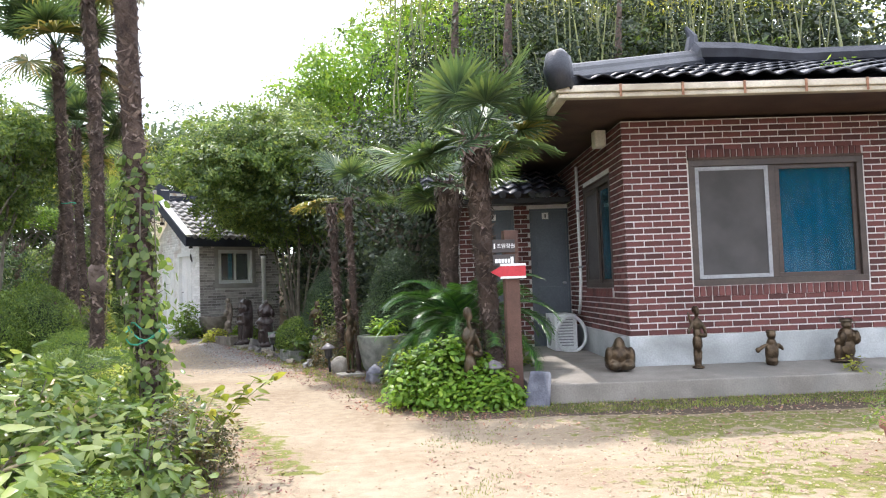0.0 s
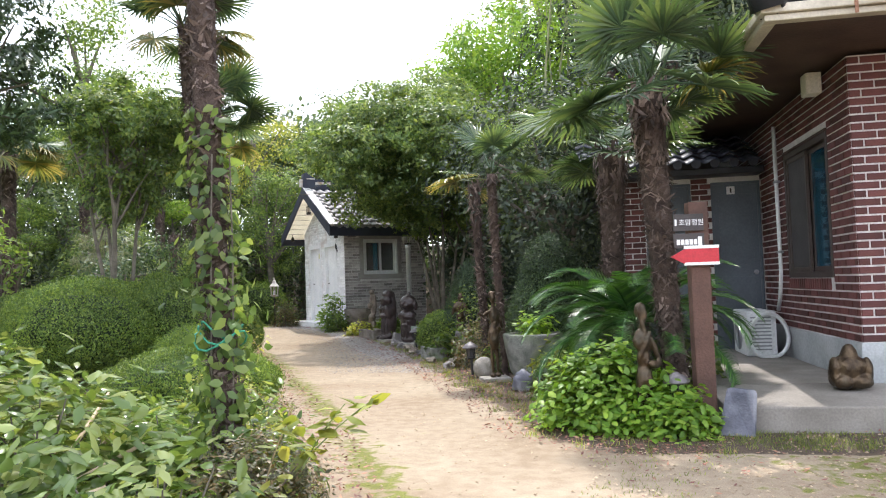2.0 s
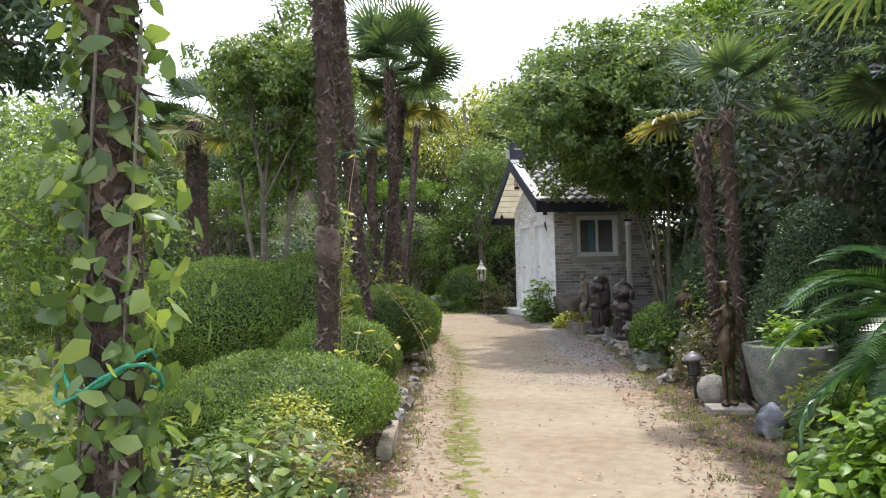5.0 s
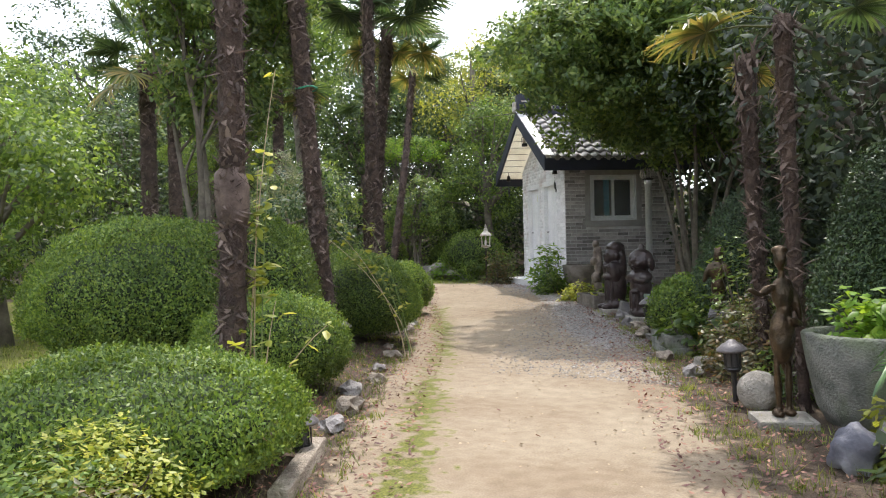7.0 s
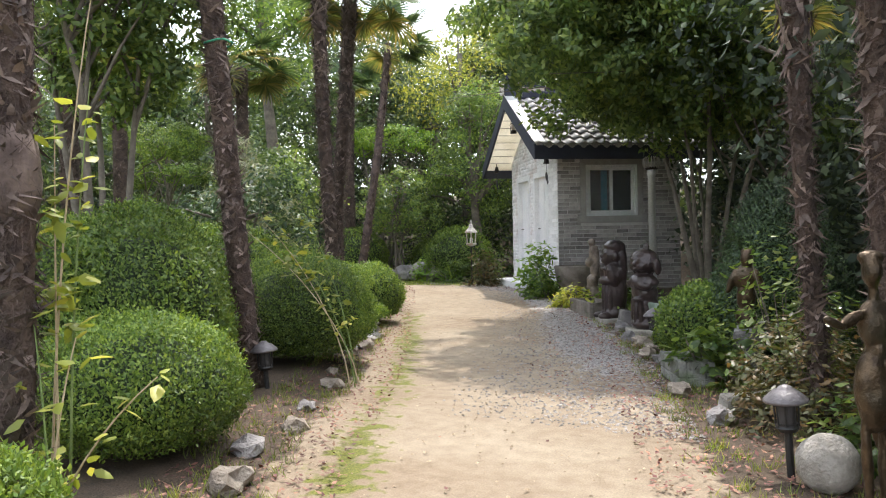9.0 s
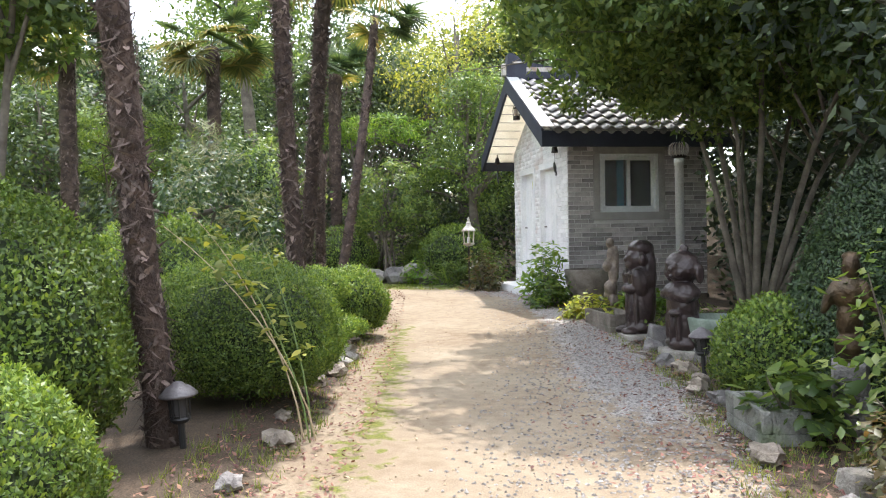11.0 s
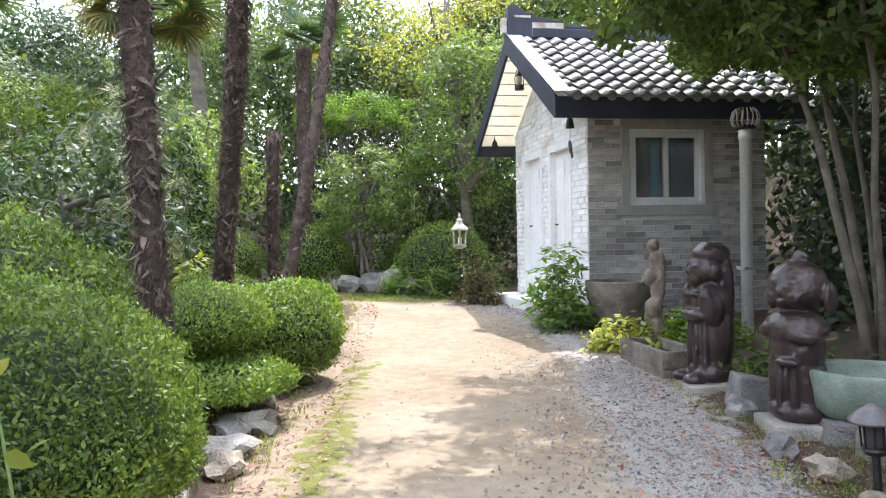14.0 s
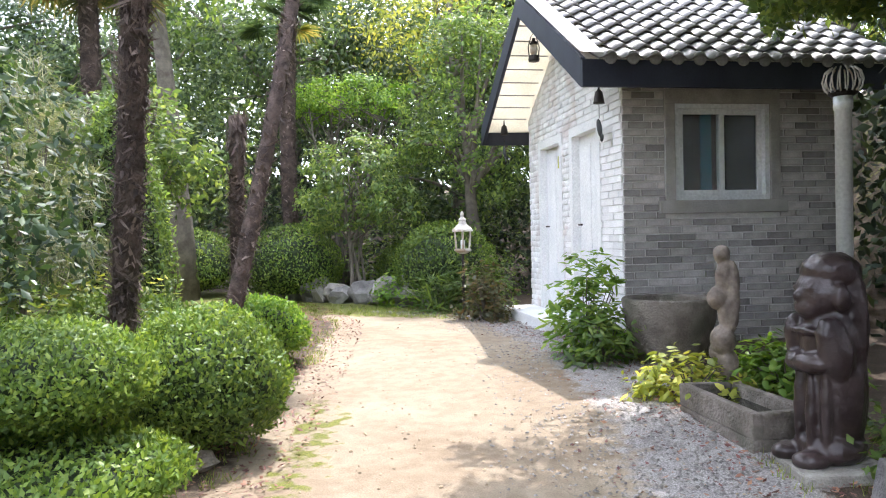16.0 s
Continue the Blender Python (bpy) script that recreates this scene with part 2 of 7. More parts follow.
M_GLASS, gN, gL, gP = nodes_of("window_glass")
gP.inputs["Base Color"].default_value = (0.9, 0.95, 0.95, 1)
gP.inputs["Roughness"].default_value = 0.03
gP.inputs["Transmission Weight"].default_value = 0.92
gP.inputs["IOR"].default_value = 1.45
M_TEALGLASS, gN, gL, gP = nodes_of("teal_tinted_glass")
gP.inputs["Base Color"].default_value = (0.05, 0.32, 0.46, 1)
gP.inputs["Roughness"].default_value = 0.05
gP.inputs["Transmission Weight"].default_value = 0.9
gP.inputs["IOR"].default_value = 1.3
M_WATER, gN, gL, gP = nodes_of("dark_water")
gP.inputs["Base Color"].default_value = (0.015, 0.02, 0.012, 1)
gP.inputs["Roughness"].default_value = 0.05

# the ground: sandy track, grey grit, moss, lawn and leaf-littered soil, mixed by three masks
M_GROUND, N, L, P = nodes_of("garden_ground")
at = N.new("ShaderNodeAttribute")
at.attribute_name = "cover"
sp = N.new("ShaderNodeSeparateColor")
L.new(at.outputs["Color"], sp.inputs[0])
n1, n2, n3 = noise_of(N, L, 0.8, 8, "Position"), noise_of(N, L, 9, 8, "Position"), noise_of(N, L, 110, 5, "Position")
sand = mixc(N, L, 0.55, ramp(N, L, n1, (0.215, 0.152, 0.095), (0.375, 0.312, 0.226)), ramp(N, L, n2, (0.205, 0.156, 0.104), (0.315, 0.258, 0.183)))
grit = mixc(N, L, 0.6, ramp(N, L, n2, (0.21, 0.19, 0.18), (0.36, 0.335, 0.315)), ramp(N, L, n3, (0.12, 0.108, 0.1), (0.5, 0.47, 0.45)))
soil = mixc(N, L, 0.5, ramp(N, L, n2, (0.035, 0.025, 0.016), (0.1, 0.068, 0.044)), ramp(N, L, n3, (0.025, 0.018, 0.012), (0.14, 0.1, 0.065)))
green = mixc(N, L, 0.5, ramp(N, L, n2, (0.075, 0.083, 0.012), (0.155, 0.162, 0.025)), ramp(N, L, n3, (0.055, 0.06, 0.012), (0.2, 0.2, 0.04)))


def edge(mask, amount=0.5):
    """A mask with a ragged edge."""
    a = N.new("ShaderNodeMath")
    a.operation = "ADD"
    L.new(mask, a.inputs[0])
    b = N.new("ShaderNodeMath")
    b.operation = "MULTIPLY_ADD"
    L.new(n2, b.inputs[0])
    b.inputs[1].default_value, b.inputs[2].default_value = amount * 2, -amount
    L.new(b.outputs[0], a.inputs[1])
    return ramp(N, L, a.outputs[0], (0, 0, 0), (1, 1, 1), 0.38, 0.62)


col = mixc(N, L, edge(sp.outputs[0]), soil, sand)
col = mixc(N, L, edge(sp.outputs[1]), col, grit)
col = mixc(N, L, edge(sp.outputs[2], 0.95), col, green)
col = mixc(N, L, 0.6, col, ramp(N, L, n3, (0.7, 0.7, 0.7), (1.25, 1.25, 1.25), 0.3, 0.7), "MULTIPLY")
L.new(col, P.inputs["Base Color"])
P.inputs["Roughness"].default_value = 0.95
mx = N.new("ShaderNodeMath")
mx.operation = "MULTIPLY_ADD"
L.new(n3, mx.inputs[0])
mx.inputs[1].default_value = 1.6
L.new(n2, mx.inputs[2])
bump(N, L, P, mx.outputs[0], 0.6, 0.004)


# ---- builders ----
rng = np.random.default_rng(7)


def part(name, bm, material, parent=None, label="", smooth=False):
    """Links a bmesh (or a mesh) as one object, under a thing if there is one."""
    if isinstance(bm, bmesh.types.BMesh):
        me = bpy.data.meshes.new(name)
        bmesh.ops.recalc_face_normals(bm, faces=bm.faces)
        bm.to_mesh(me)
        bm.free()
    else:
        me = bm
    if smooth:
        me.polygons.foreach_set("use_smooth", [True] * len(me.polygons))
    if material and not me.materials:
        me.materials.append(material)
    ob = new(name, me)
    if parent:
        ob.parent = parent
    if label:
        ob["label"] = label
    return ob


def thing(name, m, label, category, group="", kind=""):
    ob = new(name)
    ob.matrix_world = m
    ob.empty_display_size = 0.1
    return tagged(ob, label, category, group, kind)


def grid_mesh(name, V, F, material):
    """A mesh from arrays of corners and of faces with the same number of corners each."""
    V, F = np.asarray(V, np.float32), np.asarray(F, np.int32)
    me = bpy.data.meshes.new(name)
    me.vertices.add(len(V))
    me.vertices.foreach_set("co", V.ravel())
    me.loops.add(F.size)
    me.loops.foreach_set("vertex_index", F.ravel())
    me.polygons.add(len(F))
    me.polygons.foreach_set("loop_start", np.arange(0, F.size, F.shape[1], dtype=np.int32))
    me.update(calc_edges=True)
    me.materials.append(material)
    return me


def box(bm, a, b, bev=0.0):
    g = bmesh.ops.create_cube(bm, size=1)["verts"]
    a, b = Vector(a), Vector(b)
    for v in g:
        v.co = Vector([a[i] + (v.co[i] + 0.5) * (b[i] - a[i]) for i in range(3)])
    if bev:
        es = list({e for v in g for e in v.link_edges})
        bmesh.ops.bevel(bm, geom=es, offset=bev, segments=2, affect="EDGES", profile=0.6)
    return bm


def boxes(*pairs, bev=0.0):
    bm = bmesh.new()
    for a, b in pairs:
        box(bm, a, b, bev)
    return bm


def tube(bm, pts, radii, n=10, cap=True):
    """A round limb along points, with its own radius at each."""
    rings = []
    pts = [Vector(p) for p in pts]
    for i, p in enumerate(pts):
        d = (pts[min(i + 1, len(pts) - 1)] - pts[max(i - 1, 0)]).normalized()
        s = d.orthogonal().normalized() if not rings else (prev - d * prev.dot(d)).normalized()
        prev = s
        u = d.cross(s)
        r = radii[i] if isinstance(radii, (list, tuple, np.ndarray)) else radii
        rings.append([bm.verts.new(p + (s * math.cos(k * 2 * math.pi / n) + u * math.sin(k * 2 * math.pi / n)) * r) for k in range(n)])
    for a, b in zip(rings, rings[1:]):
        for k in range(n):
            bm.faces.new((a[k], a[(k + 1) % n], b[(k + 1) % n], b[k]))
    if cap:
        bm.faces.new(rings[0][::-1])
        bm.faces.new(rings[-1])
    return bm


def lathe(bm, profile, n=24, at=(0, 0, 0)):
    """A turned shape: (radius, height) pairs from bottom to top."""
    rings = [[bm.verts.new((at[0] + r * math.cos(k * 2 * math.pi / n), at[1] + r * math.sin(k * 2 * math.pi / n), at[2] + z)) for k in range(n)] for r, z in profile]
    for a, b in zip(rings, rings[1:]):
        for k in range(n):
            bm.faces.new((a[k], a[(k + 1) % n], b[(k + 1) % n], b[k]))
    bm.faces.new(rings[0][::-1])
    bm.faces.new(rings[-1])
    return bm


def blob(bm, c, r, rough=0.0, sub=3, seed=0, rot=(0, 0, 0)):
    g = bmesh.ops.create_icosphere(bm, subdivisions=sub, radius=1)["verts"]
    R = Euler([radians(a) for a in rot]).to_matrix()
    for v in g:
        k = 1 + rough * noise.noise(v.co * 1.7 + Vector((seed, seed * 2.3, 0))) + rough * 0.4 * noise.noise(v.co * 4 + Vector((seed, 0, seed)))
        v.co = R @ Vector([v.co[i] * k * r[i] for i in range(3)]) + Vector(c)
    return bm


def leaf_mesh(name, pts, nrm, size, material, aspect=0.45, spread=0.6, droop=0.0, rich=False, spin=None):
    """Leaves at points: each a folded blade that faces roughly along its normal."""
    n = len(pts)
    nrm = nrm + rng.normal(0, spread, (n, 3))
    nrm /= np.linalg.norm(nrm, axis=1, keepdims=True) + 1e-9
    d = rng.normal(0, 1, (n, 3)) if spin is None else spin + rng.normal(0, 0.35, (n, 3))
    d[:, 2] -= droop
    d -= nrm * np.sum(d * nrm, axis=1, keepdims=True)
    d /= np.linalg.norm(d, axis=1, keepdims=True) + 1e-9
    s = np.cross(nrm, d)
    l = (size * rng.uniform(0.65, 1.3, n))[:, None]
    w = l * aspect * 0.5
    if rich:
        V = np.stack([pts, pts + d * l * 0.3 + s * w - nrm * l * 0.04, pts + d * l * 0.7 + s * w * 0.7 - nrm * l * 0.06, pts + d * l - nrm * l * 0.12,
                      pts + d * l * 0.7 - s * w * 0.7 - nrm * l * 0.06, pts + d * l * 0.3 - s * w - nrm * l * 0.04, pts + d * l * 0.5 + nrm * l * 0.03], 1).reshape(-1, 3)
        q = np.array([[0, 1, 6], [1, 2, 6], [2, 3, 6], [3, 4, 6], [4, 5, 6], [5, 0, 6]])
        F = (np.arange(n)[:, None, None] * 7 + q[None]).reshape(-1, 3)
    else:
        V = np.stack([pts, pts + d * l * 0.45 + s * w - nrm * w * 0.25, pts + d * l, pts + d * l * 0.45 - s * w - nrm * w * 0.25], 1).reshape(-1, 3)
        q = np.array([[0, 1, 2], [0, 2, 3]])
        F = (np.arange(n)[:, None, None] * 4 + q[None]).reshape(-1, 3)
    return grid_mesh(name, V, F, material)


def ball_dirs(n):
    d = rng.normal(0, 1, (n, 3))
    return d / np.linalg.norm(d, axis=1, keepdims=True)


def crown_points(lobes, per, clump, inner=0.25, flat=0.7):
    """Points and normals of leaves in clumps over the shells of the lobes (centre, radii)."""
    P_, N_ = [], []
    for c, r in lobes:
        area = (r[0] * r[1] + r[1] * r[2] + r[0] * r[2]) / 3
        k = max(10, int(area * 4.2 / (clump * clump) * 1.0))
        d = ball_dirs(k)
        rad = np.where(rng.random(k) < inner, rng.uniform(0.45, 0.85, k), rng.uniform(0.86, 1.08, k))
        cc = np.array(c) + d * rad[:, None] * np.array(r)
        m = max(3, per)
        off = ball_dirs(k * m) * (rng.random((k * m, 1)) ** 0.5) * clump * np.array([1, 1, flat])
        P_.append(np.repeat(cc, m, 0) + off)
        N_.append(np.repeat(d, m, 0) * 0.8 + off / clump * 0.5 + np.array([0, 0, 0.5]))
    return np.concatenate(P_), np.concatenate(N_)


def gz(x, y):
    """Height of the ground."""
    def sm(a, b, v):
        k = np.clip((v - a) / (b - a), 0, 1)
        return k * k * (3 - 2 * k)
    z = 0.17 * sm(15.4, 19.4, y)
    z = z + 5.0 * sm(20, 30, y) * sm(-7, 0, x)
    z = z + 3.0 * sm(24.5, 40, y) + 2.0 * sm(14, 40, -x - 4)
    z = z + 0.07 * sm(0.05, 0.5, bed_left(x, y)) * sm(0, 3, y)
    return z


PATH_L = ((-2, -6), (-1.0, 0), (-1.05, 2.5), (-1.25, 5), (-2.1, 7), (-3.1, 9), (-4.0, 10.7), (-4.95, 12.6), (-6.0, 14.4), (-7.2, 16.4), (-8.3, 18.3), (-9.4, 20.0), (-14, 24))
PATH_R = ((9, -6), (9, 0), (9, 5), (9, 6.6), (0.3, 6.75), (-0.35, 7.4), (-0.75, 8.6), (-1.4, 10.3), (-2.1, 12.0), (-2.85, 14.1), (-3.5, 15.5), (-4.3, 17.2), (-5.6, 19.2), (-7.2, 21.0), (-9.0, 21.6))


def bed_left(x, y):
    return np.interp(y, [p[1] for p in PATH_L], [p[0] for p in PATH_L]) - x


def bed_right(x, y):
    return x - np.interp(y, [p[1] for p in PATH_R], [p[0] for p in PATH_R])


def g(x, y):
    return float(gz(np.float64(x), np.float64(y)))


# ---- ground ----
def build_ground():
    xs = np.concatenate([[-2500, -800, -250, -90, -50], np.arange(-34, -12, 0.6), np.arange(-12, 7.01, 0.12), np.arange(7.5, 26, 0.8), [40, 80, 250, 800, 2500]])
    ys = np.concatenate([[-2500, -800, -250, -60, -25, -12], np.arange(-6, 0, 0.5), np.arange(0, 24, 0.12), np.arange(24, 46, 0.8), [60, 110, 250, 800, 2500]])
    X, Y = np.meshgrid(xs, ys)
    near = np.clip((30 - np.hypot(X, Y - 10)) / 15, 0, 1)
    lumps = np.array([noise.noise((x * 0.7, y * 0.7, 0)) * 0.018 + noise.noise((x * 2.2, y * 2.2, 3)) * 0.003 for x, y in zip(X.ravel(), Y.ravel())]).reshape(X.shape)
    Z = gz(X, Y) + lumps * near
    V = np.stack([X, Y, Z], -1).reshape(-1, 3)
    w, h = len(xs), len(ys)
    i = (np.arange(h - 1)[:, None] * w + np.arange(w - 1)[None]).ravel()
    me = grid_mesh("ground", V, np.stack([i, i + 1, i + w + 1, i + w], 1), M_GROUND)
    bl, br = bed_left(X, Y), bed_right(X, Y)
    path = np.clip(0.5 - bl / 0.5, 0, 1) * np.clip(0.5 - br / 0.5, 0, 1) * (Y < 21.8) * np.clip((Y + 40), 0, 1)
    grit = path * np.clip(0.3 + (br + 1.0) / 0.9, 0, 1) * np.clip((Y - 12) / 2.5, 0, 1)
    lawn = np.clip((bl - 2.2) / 0.8, 0, 1) * (Y > 3) * (X > -16) * 0.9 + np.clip((Y - 20.6) / 0.5, 0, 1) * np.clip((23.5 - Y), 0, 1) * np.clip((-X - 8.0), 0, 1)
    moss = path * (np.clip(0.86 - np.abs(bl + 0.42) / 0.42, 0, 1) * (0.8 + 0.2 * np.sin(Y * 2.3) * np.sin(Y * 0.9 + 1)) * (Y > 5) * (Y < 17) + 0.66 * np.clip((X - 0.4) / 1.5, 0, 1) * np.clip((Y - 3.0) / 1.5, 0, 1) * (0.75 + 0.25 * np.sin(Y * 3.1 + 0.4 * X)))
    hill = np.clip((Z - 0.6) / 1.0, 0, 1) * 0.35
    c = np.stack([path, grit, np.clip(np.maximum(np.maximum(lawn, moss), hill), 0, 1), np.ones_like(path)], -1).reshape(-1, 4)
    a = me.color_attributes.new("cover", "FLOAT_COLOR", "POINT")
    a.data.foreach_set("color", c.astype(np.float32).ravel())
    tagged(part("ground", me, None, smooth=True), "sandy garden track with mossy edges, grit and soil", "ground", kind="structure")


build_ground()


# ---- buildings ----
def brick_mesh(w, h, d, cache={}):
    """One brick, centre of its back at the origin, face towards -y, with worn edges."""
    key = (round(w, 2), round(h, 3), round(d, 3))
    if key not in cache:
        bm = bmesh.new()
        w, h, c = key[0], key[1], 0.004
        b = [bm.verts.new((x, 0, z)) for x, z in ((-w / 2, -h / 2), (w / 2, -h / 2), (w / 2, h / 2), (-w / 2, h / 2))]
        m = [bm.verts.new((v.co.x, -d + c, v.co.z)) for v in b]
        f = [bm.verts.new((v.co.x - math.copysign(c, v.co.x), -d, v.co.z - math.copysign(c, v.co.z))) for v in b]
        for a, q in ((b, m), (m, f)):
            for k in range(4):
                bm.faces.new((a[k], a[(k + 1) % 4], q[(k + 1) % 4], q[k]))
        bm.faces.new(f)
        cache[key] = bm
    return key, cache[key]


def brick_wall(parent, m, length, z0, courses, ch, bl, joint, gaps, material, top=None, depth=0.012, singles=300, near=0.0, jitter=0.003, seed=1):
    """Bricks on a wall's face. m: the face's frame (x along, -y out). gaps: openings (u0, u1, z0, z1). top(u): where the wall ends above."""
    r = random.Random(seed)
    todo = []
    for c in range(courses):
        z = z0 + ch * (c + 0.5)
        u = -bl * (0.5 if c % 2 else 0.0) - r.random() * bl * (0.0 if jitter < 0.004 else 0.2)
        while u < length:
            step = bl * (1 if jitter < 0.004 else r.uniform(0.92, 1.08))
            spans = [(max(u, 0), min(u + step - joint, length))]
            for g0, g1, q0, q1 in gaps:
                if q0 < z + ch * 0.4 and q1 > z - ch * 0.4:
                    spans = [s for a, b in spans for s in ((a, min(b, g0)), (max(a, g1), b))]
            for a, b in spans:
                if b - a > 0.03 and (top is None or top((a + b) / 2) > z + ch * 0.4):
                    todo.append(((a + b) / 2, z, b - a))
            u += step
    todo.sort(key=lambda q: abs(q[0] - near) + 0.3 * abs(q[1] - 1.2))
    meshes = {}
    V, F, n = [], [], 0
    for k, (u, z, w) in enumerate(todo):
        out = r.uniform(-jitter, jitter)
        key, bm = brick_mesh(w, ch - joint, depth)
        if k < singles:
            if key not in meshes:
                me = bpy.data.meshes.new("brick")
                bm.to_mesh(me)
                me.materials.append(material)
                meshes[key] = me
            ob = new("brick", meshes[key])
            ob.parent = parent
            ob.matrix_basis = m @ pose(u, out, z)
        else:
            bm.verts.ensure_lookup_table()
            bm.verts.index_update()
            V += [tuple(m @ (v.co + Vector((u, out, z)))) for v in bm.verts]
            F += [[n + v.index for v in f.verts] for f in bm.faces]
            n += len(bm.verts)
    if V:
        tagged(part("brickwork", grid_mesh("brickwork", V, F, material), None, parent), kind="stuff")


def tile_mesh(w, l, t=0.014, hump=0.045):
    """One wavy roof tile: x across, y up the slope."""
    n = 10
    bm = bmesh.new()
    rows = []
    for y, lift in ((0, 0.03), (l, 0.0)):
        for s in (0, t):
            rows.append([bm.verts.new((w * (k / n - 0.5) * 1.04, y, lift + s + hump * (0.5 - 0.5 * math.cos(2 * math.pi * (k / n))) ** 1.0)) for k in range(n + 1)])
    a, b, c, d = rows
    for p, q in ((a, c), (b, d), (a, b), (c, d)):
        for k in range(n):
            bm.faces.new((p[k], p[k + 1], q[k + 1], q[k]))
    me = bpy.data.meshes.new("tile")
    bmesh.ops.recalc_face_normals(bm, faces=bm.faces)
    bm.to_mesh(me)
    bm.free()
    me.polygons.foreach_set("use_smooth", [True] * len(me.polygons))
    return me


def tile_field(parent, m, width, slope, w, l, material, keep=None):
    """Rows of tiles, each an object; m: the slope's frame (x along the eave, y up the slope)."""
    me = tile_mesh(w, l * 1.12)
    me.materials.append(material)
    for j in range(int(slope / l)):
        for i in range(int(width / w)):
            if keep and not keep((i + 0.5) * w, j * l):
                continue
            ob = new("tile", me)
            ob.parent = parent
            ob.matrix_basis = m @ pose((i + 0.5) * w, j * l, 0.012 * math.sin(i * 3.1 + j * 1.7) * 0.3, 0, 0, 0.6 * math.sin(i * 2.3 + j))


def sash(parent, u0, u1, z0, z1, y, w, d, material, name="window_frame"):
    """A frame of four bars around an opening."""
    return part(name, boxes(((u0, y, z0), (u1, y + d, z0 + w)), ((u0, y, z1 - w), (u1, y + d, z1)), ((u0, y, z0 + w), (u0 + w, y + d, z1 - w)), ((u1 - w, y, z0 + w), (u1, y + d, z1 - w)), bev=0.004), material, parent)


def pane(parent, u0, u1, z0, z1, y, material=None):
    ob = part("pane", boxes(((u0, y, z0), (u1, y + 0.006, z1))), material or M_GLASS, parent)
    ob.visible_shadow = False
    return ob


def walls(parent, material, *pairs):
    """Stretches of wall, each a part of its own."""
    for p in pairs:
        part("wall", boxes(p), material, parent)


HX, HY = 2.33, 8.38            # the house's near corner
HC, HZ0 = 0.0715, 0.57         # brick course, top of the plinth


def build_house():
    h = thing("house", pose(0, 0, 0), "single-storey red-brown brick house with black tiled roof and deep eaves", "house")
    x1, y1, zt = 10.5, 16.0, HZ0 + 34.08 * HC
    W1 = (3.08, 5.09, 1.11, 2.535)     # window in the front
    W2 = (8.98, 10.44, 1.12, 2.48)    # window in the side
    t = 0.22
    # walls behind the bricks, with real openings
    walls(h, M_MORTAR, ((HX, HY, HZ0), (W1[0], HY + t, zt)), ((W1[1], HY, HZ0), (x1, HY + t, zt)), ((W1[0], HY, HZ0), (W1[1], HY + t, W1[2])), ((W1[0], HY, W1[3]), (W1[1], HY + t, zt)))
    walls(h, M_MORTAR, ((HX, HY + t, HZ0), (HX + t, W2[0], zt)), ((HX, W2[1], HZ0), (HX + t, y1, zt)), ((HX, W2[0], HZ0), (HX + t, W2[1], W2[2])), ((HX, W2[0], W2[3]), (HX + t, W2[1], zt)))
    walls(h, M_MORTAR, ((x1 - t, HY + t, 0.1), (x1, y1, zt)), ((HX + t, y1 - t, 0.1), (x1 - t, y1, zt)))
    part("plinth", boxes(((HX - 0.02, HY - 0.02, 0.0), (x1, HY + t, HZ0)), ((HX - 0.02, HY + t, 0.0), (HX + t, y1, HZ0)), bev=0.01), M_PLINTH, h, "pale grey painted concrete plinth")
    # both floors are coloured near-black in place of indoor shade
    part("attic_floor", boxes(((HX + t, HY + t, zt - 0.1), (x1 - t, y1 - t, zt - 0.04))), M_ROOMSHADE, h)
    part("room_floor", boxes(((HX + t, HY + t, HZ0 - 0.05), (x1 - t, y1 - t, HZ0))), M_ROOMSHADE, h)
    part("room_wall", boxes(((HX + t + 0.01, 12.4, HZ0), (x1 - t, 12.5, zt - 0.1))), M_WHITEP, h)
    # front window: screen sash, glass sash with a teal blind
    w = part("window", boxes(((W1[0] - 0.01, HY - 0.022, W1[3]), (W1[1] + 0.01, HY + 0.02, W1[3] + 0.03)), bev=0.005), M_SOFFIT, h)
    sash(w, W1[0], W1[1], W1[2], W1[3], HY - 0.012, 0.07, 0.12, M_FRAME)
    part("mullion", boxes(((4.0, HY + 0.02, W1[2] + 0.07), (4.08, HY + 0.09, W1[3] - 0.07)), bev=0.004), M_FRAME, w)
    sash(w, W1[0] + 0.075, 4.0, W1[2] + 0.075, W1[3] - 0.075, HY + 0.01, 0.045, 0.03, M_ALU, "screen_frame")
    part("insect_screen", boxes(((W1[0] + 0.12, HY + 0.02, W1[2] + 0.12), (3.955, HY + 0.023, W1[3] - 0.12))), M_MESH, w, "grey insect screen")
    sash(w, 4.085, W1[1] - 0.07, W1[2] + 0.07, W1[3] - 0.07, HY + 0.03, 0.05, 0.035, M_FRAME, "sash")
    pane(w, 4.13, W1[1] - 0.12, W1[2] + 0.12, W1[3] - 0.12, HY + 0.045, M_TEALGLASS)
    bm = bmesh.new()
    rows = [[bm.verts.new((4.05 + k * 0.03, HY + 0.16 + 0.018 * math.sin(k * 1.25), z)) for k in range(36)] for z in (W1[2] + 0.02, W1[3] - 0.02)]
    for k in range(35):
        bm.faces.new((rows[0][k], rows[0][k + 1], rows[1][k + 1], rows[1][k]))
    part("curtain", bm, M_CURTAIN, w, "teal blue curtain behind the glass", True)
    part("curtain", boxes(((W1[0] + 0.02, HY + 0.15, W1[2]), (4.04, HY + 0.16, W1[3]))), M_MESH, w)
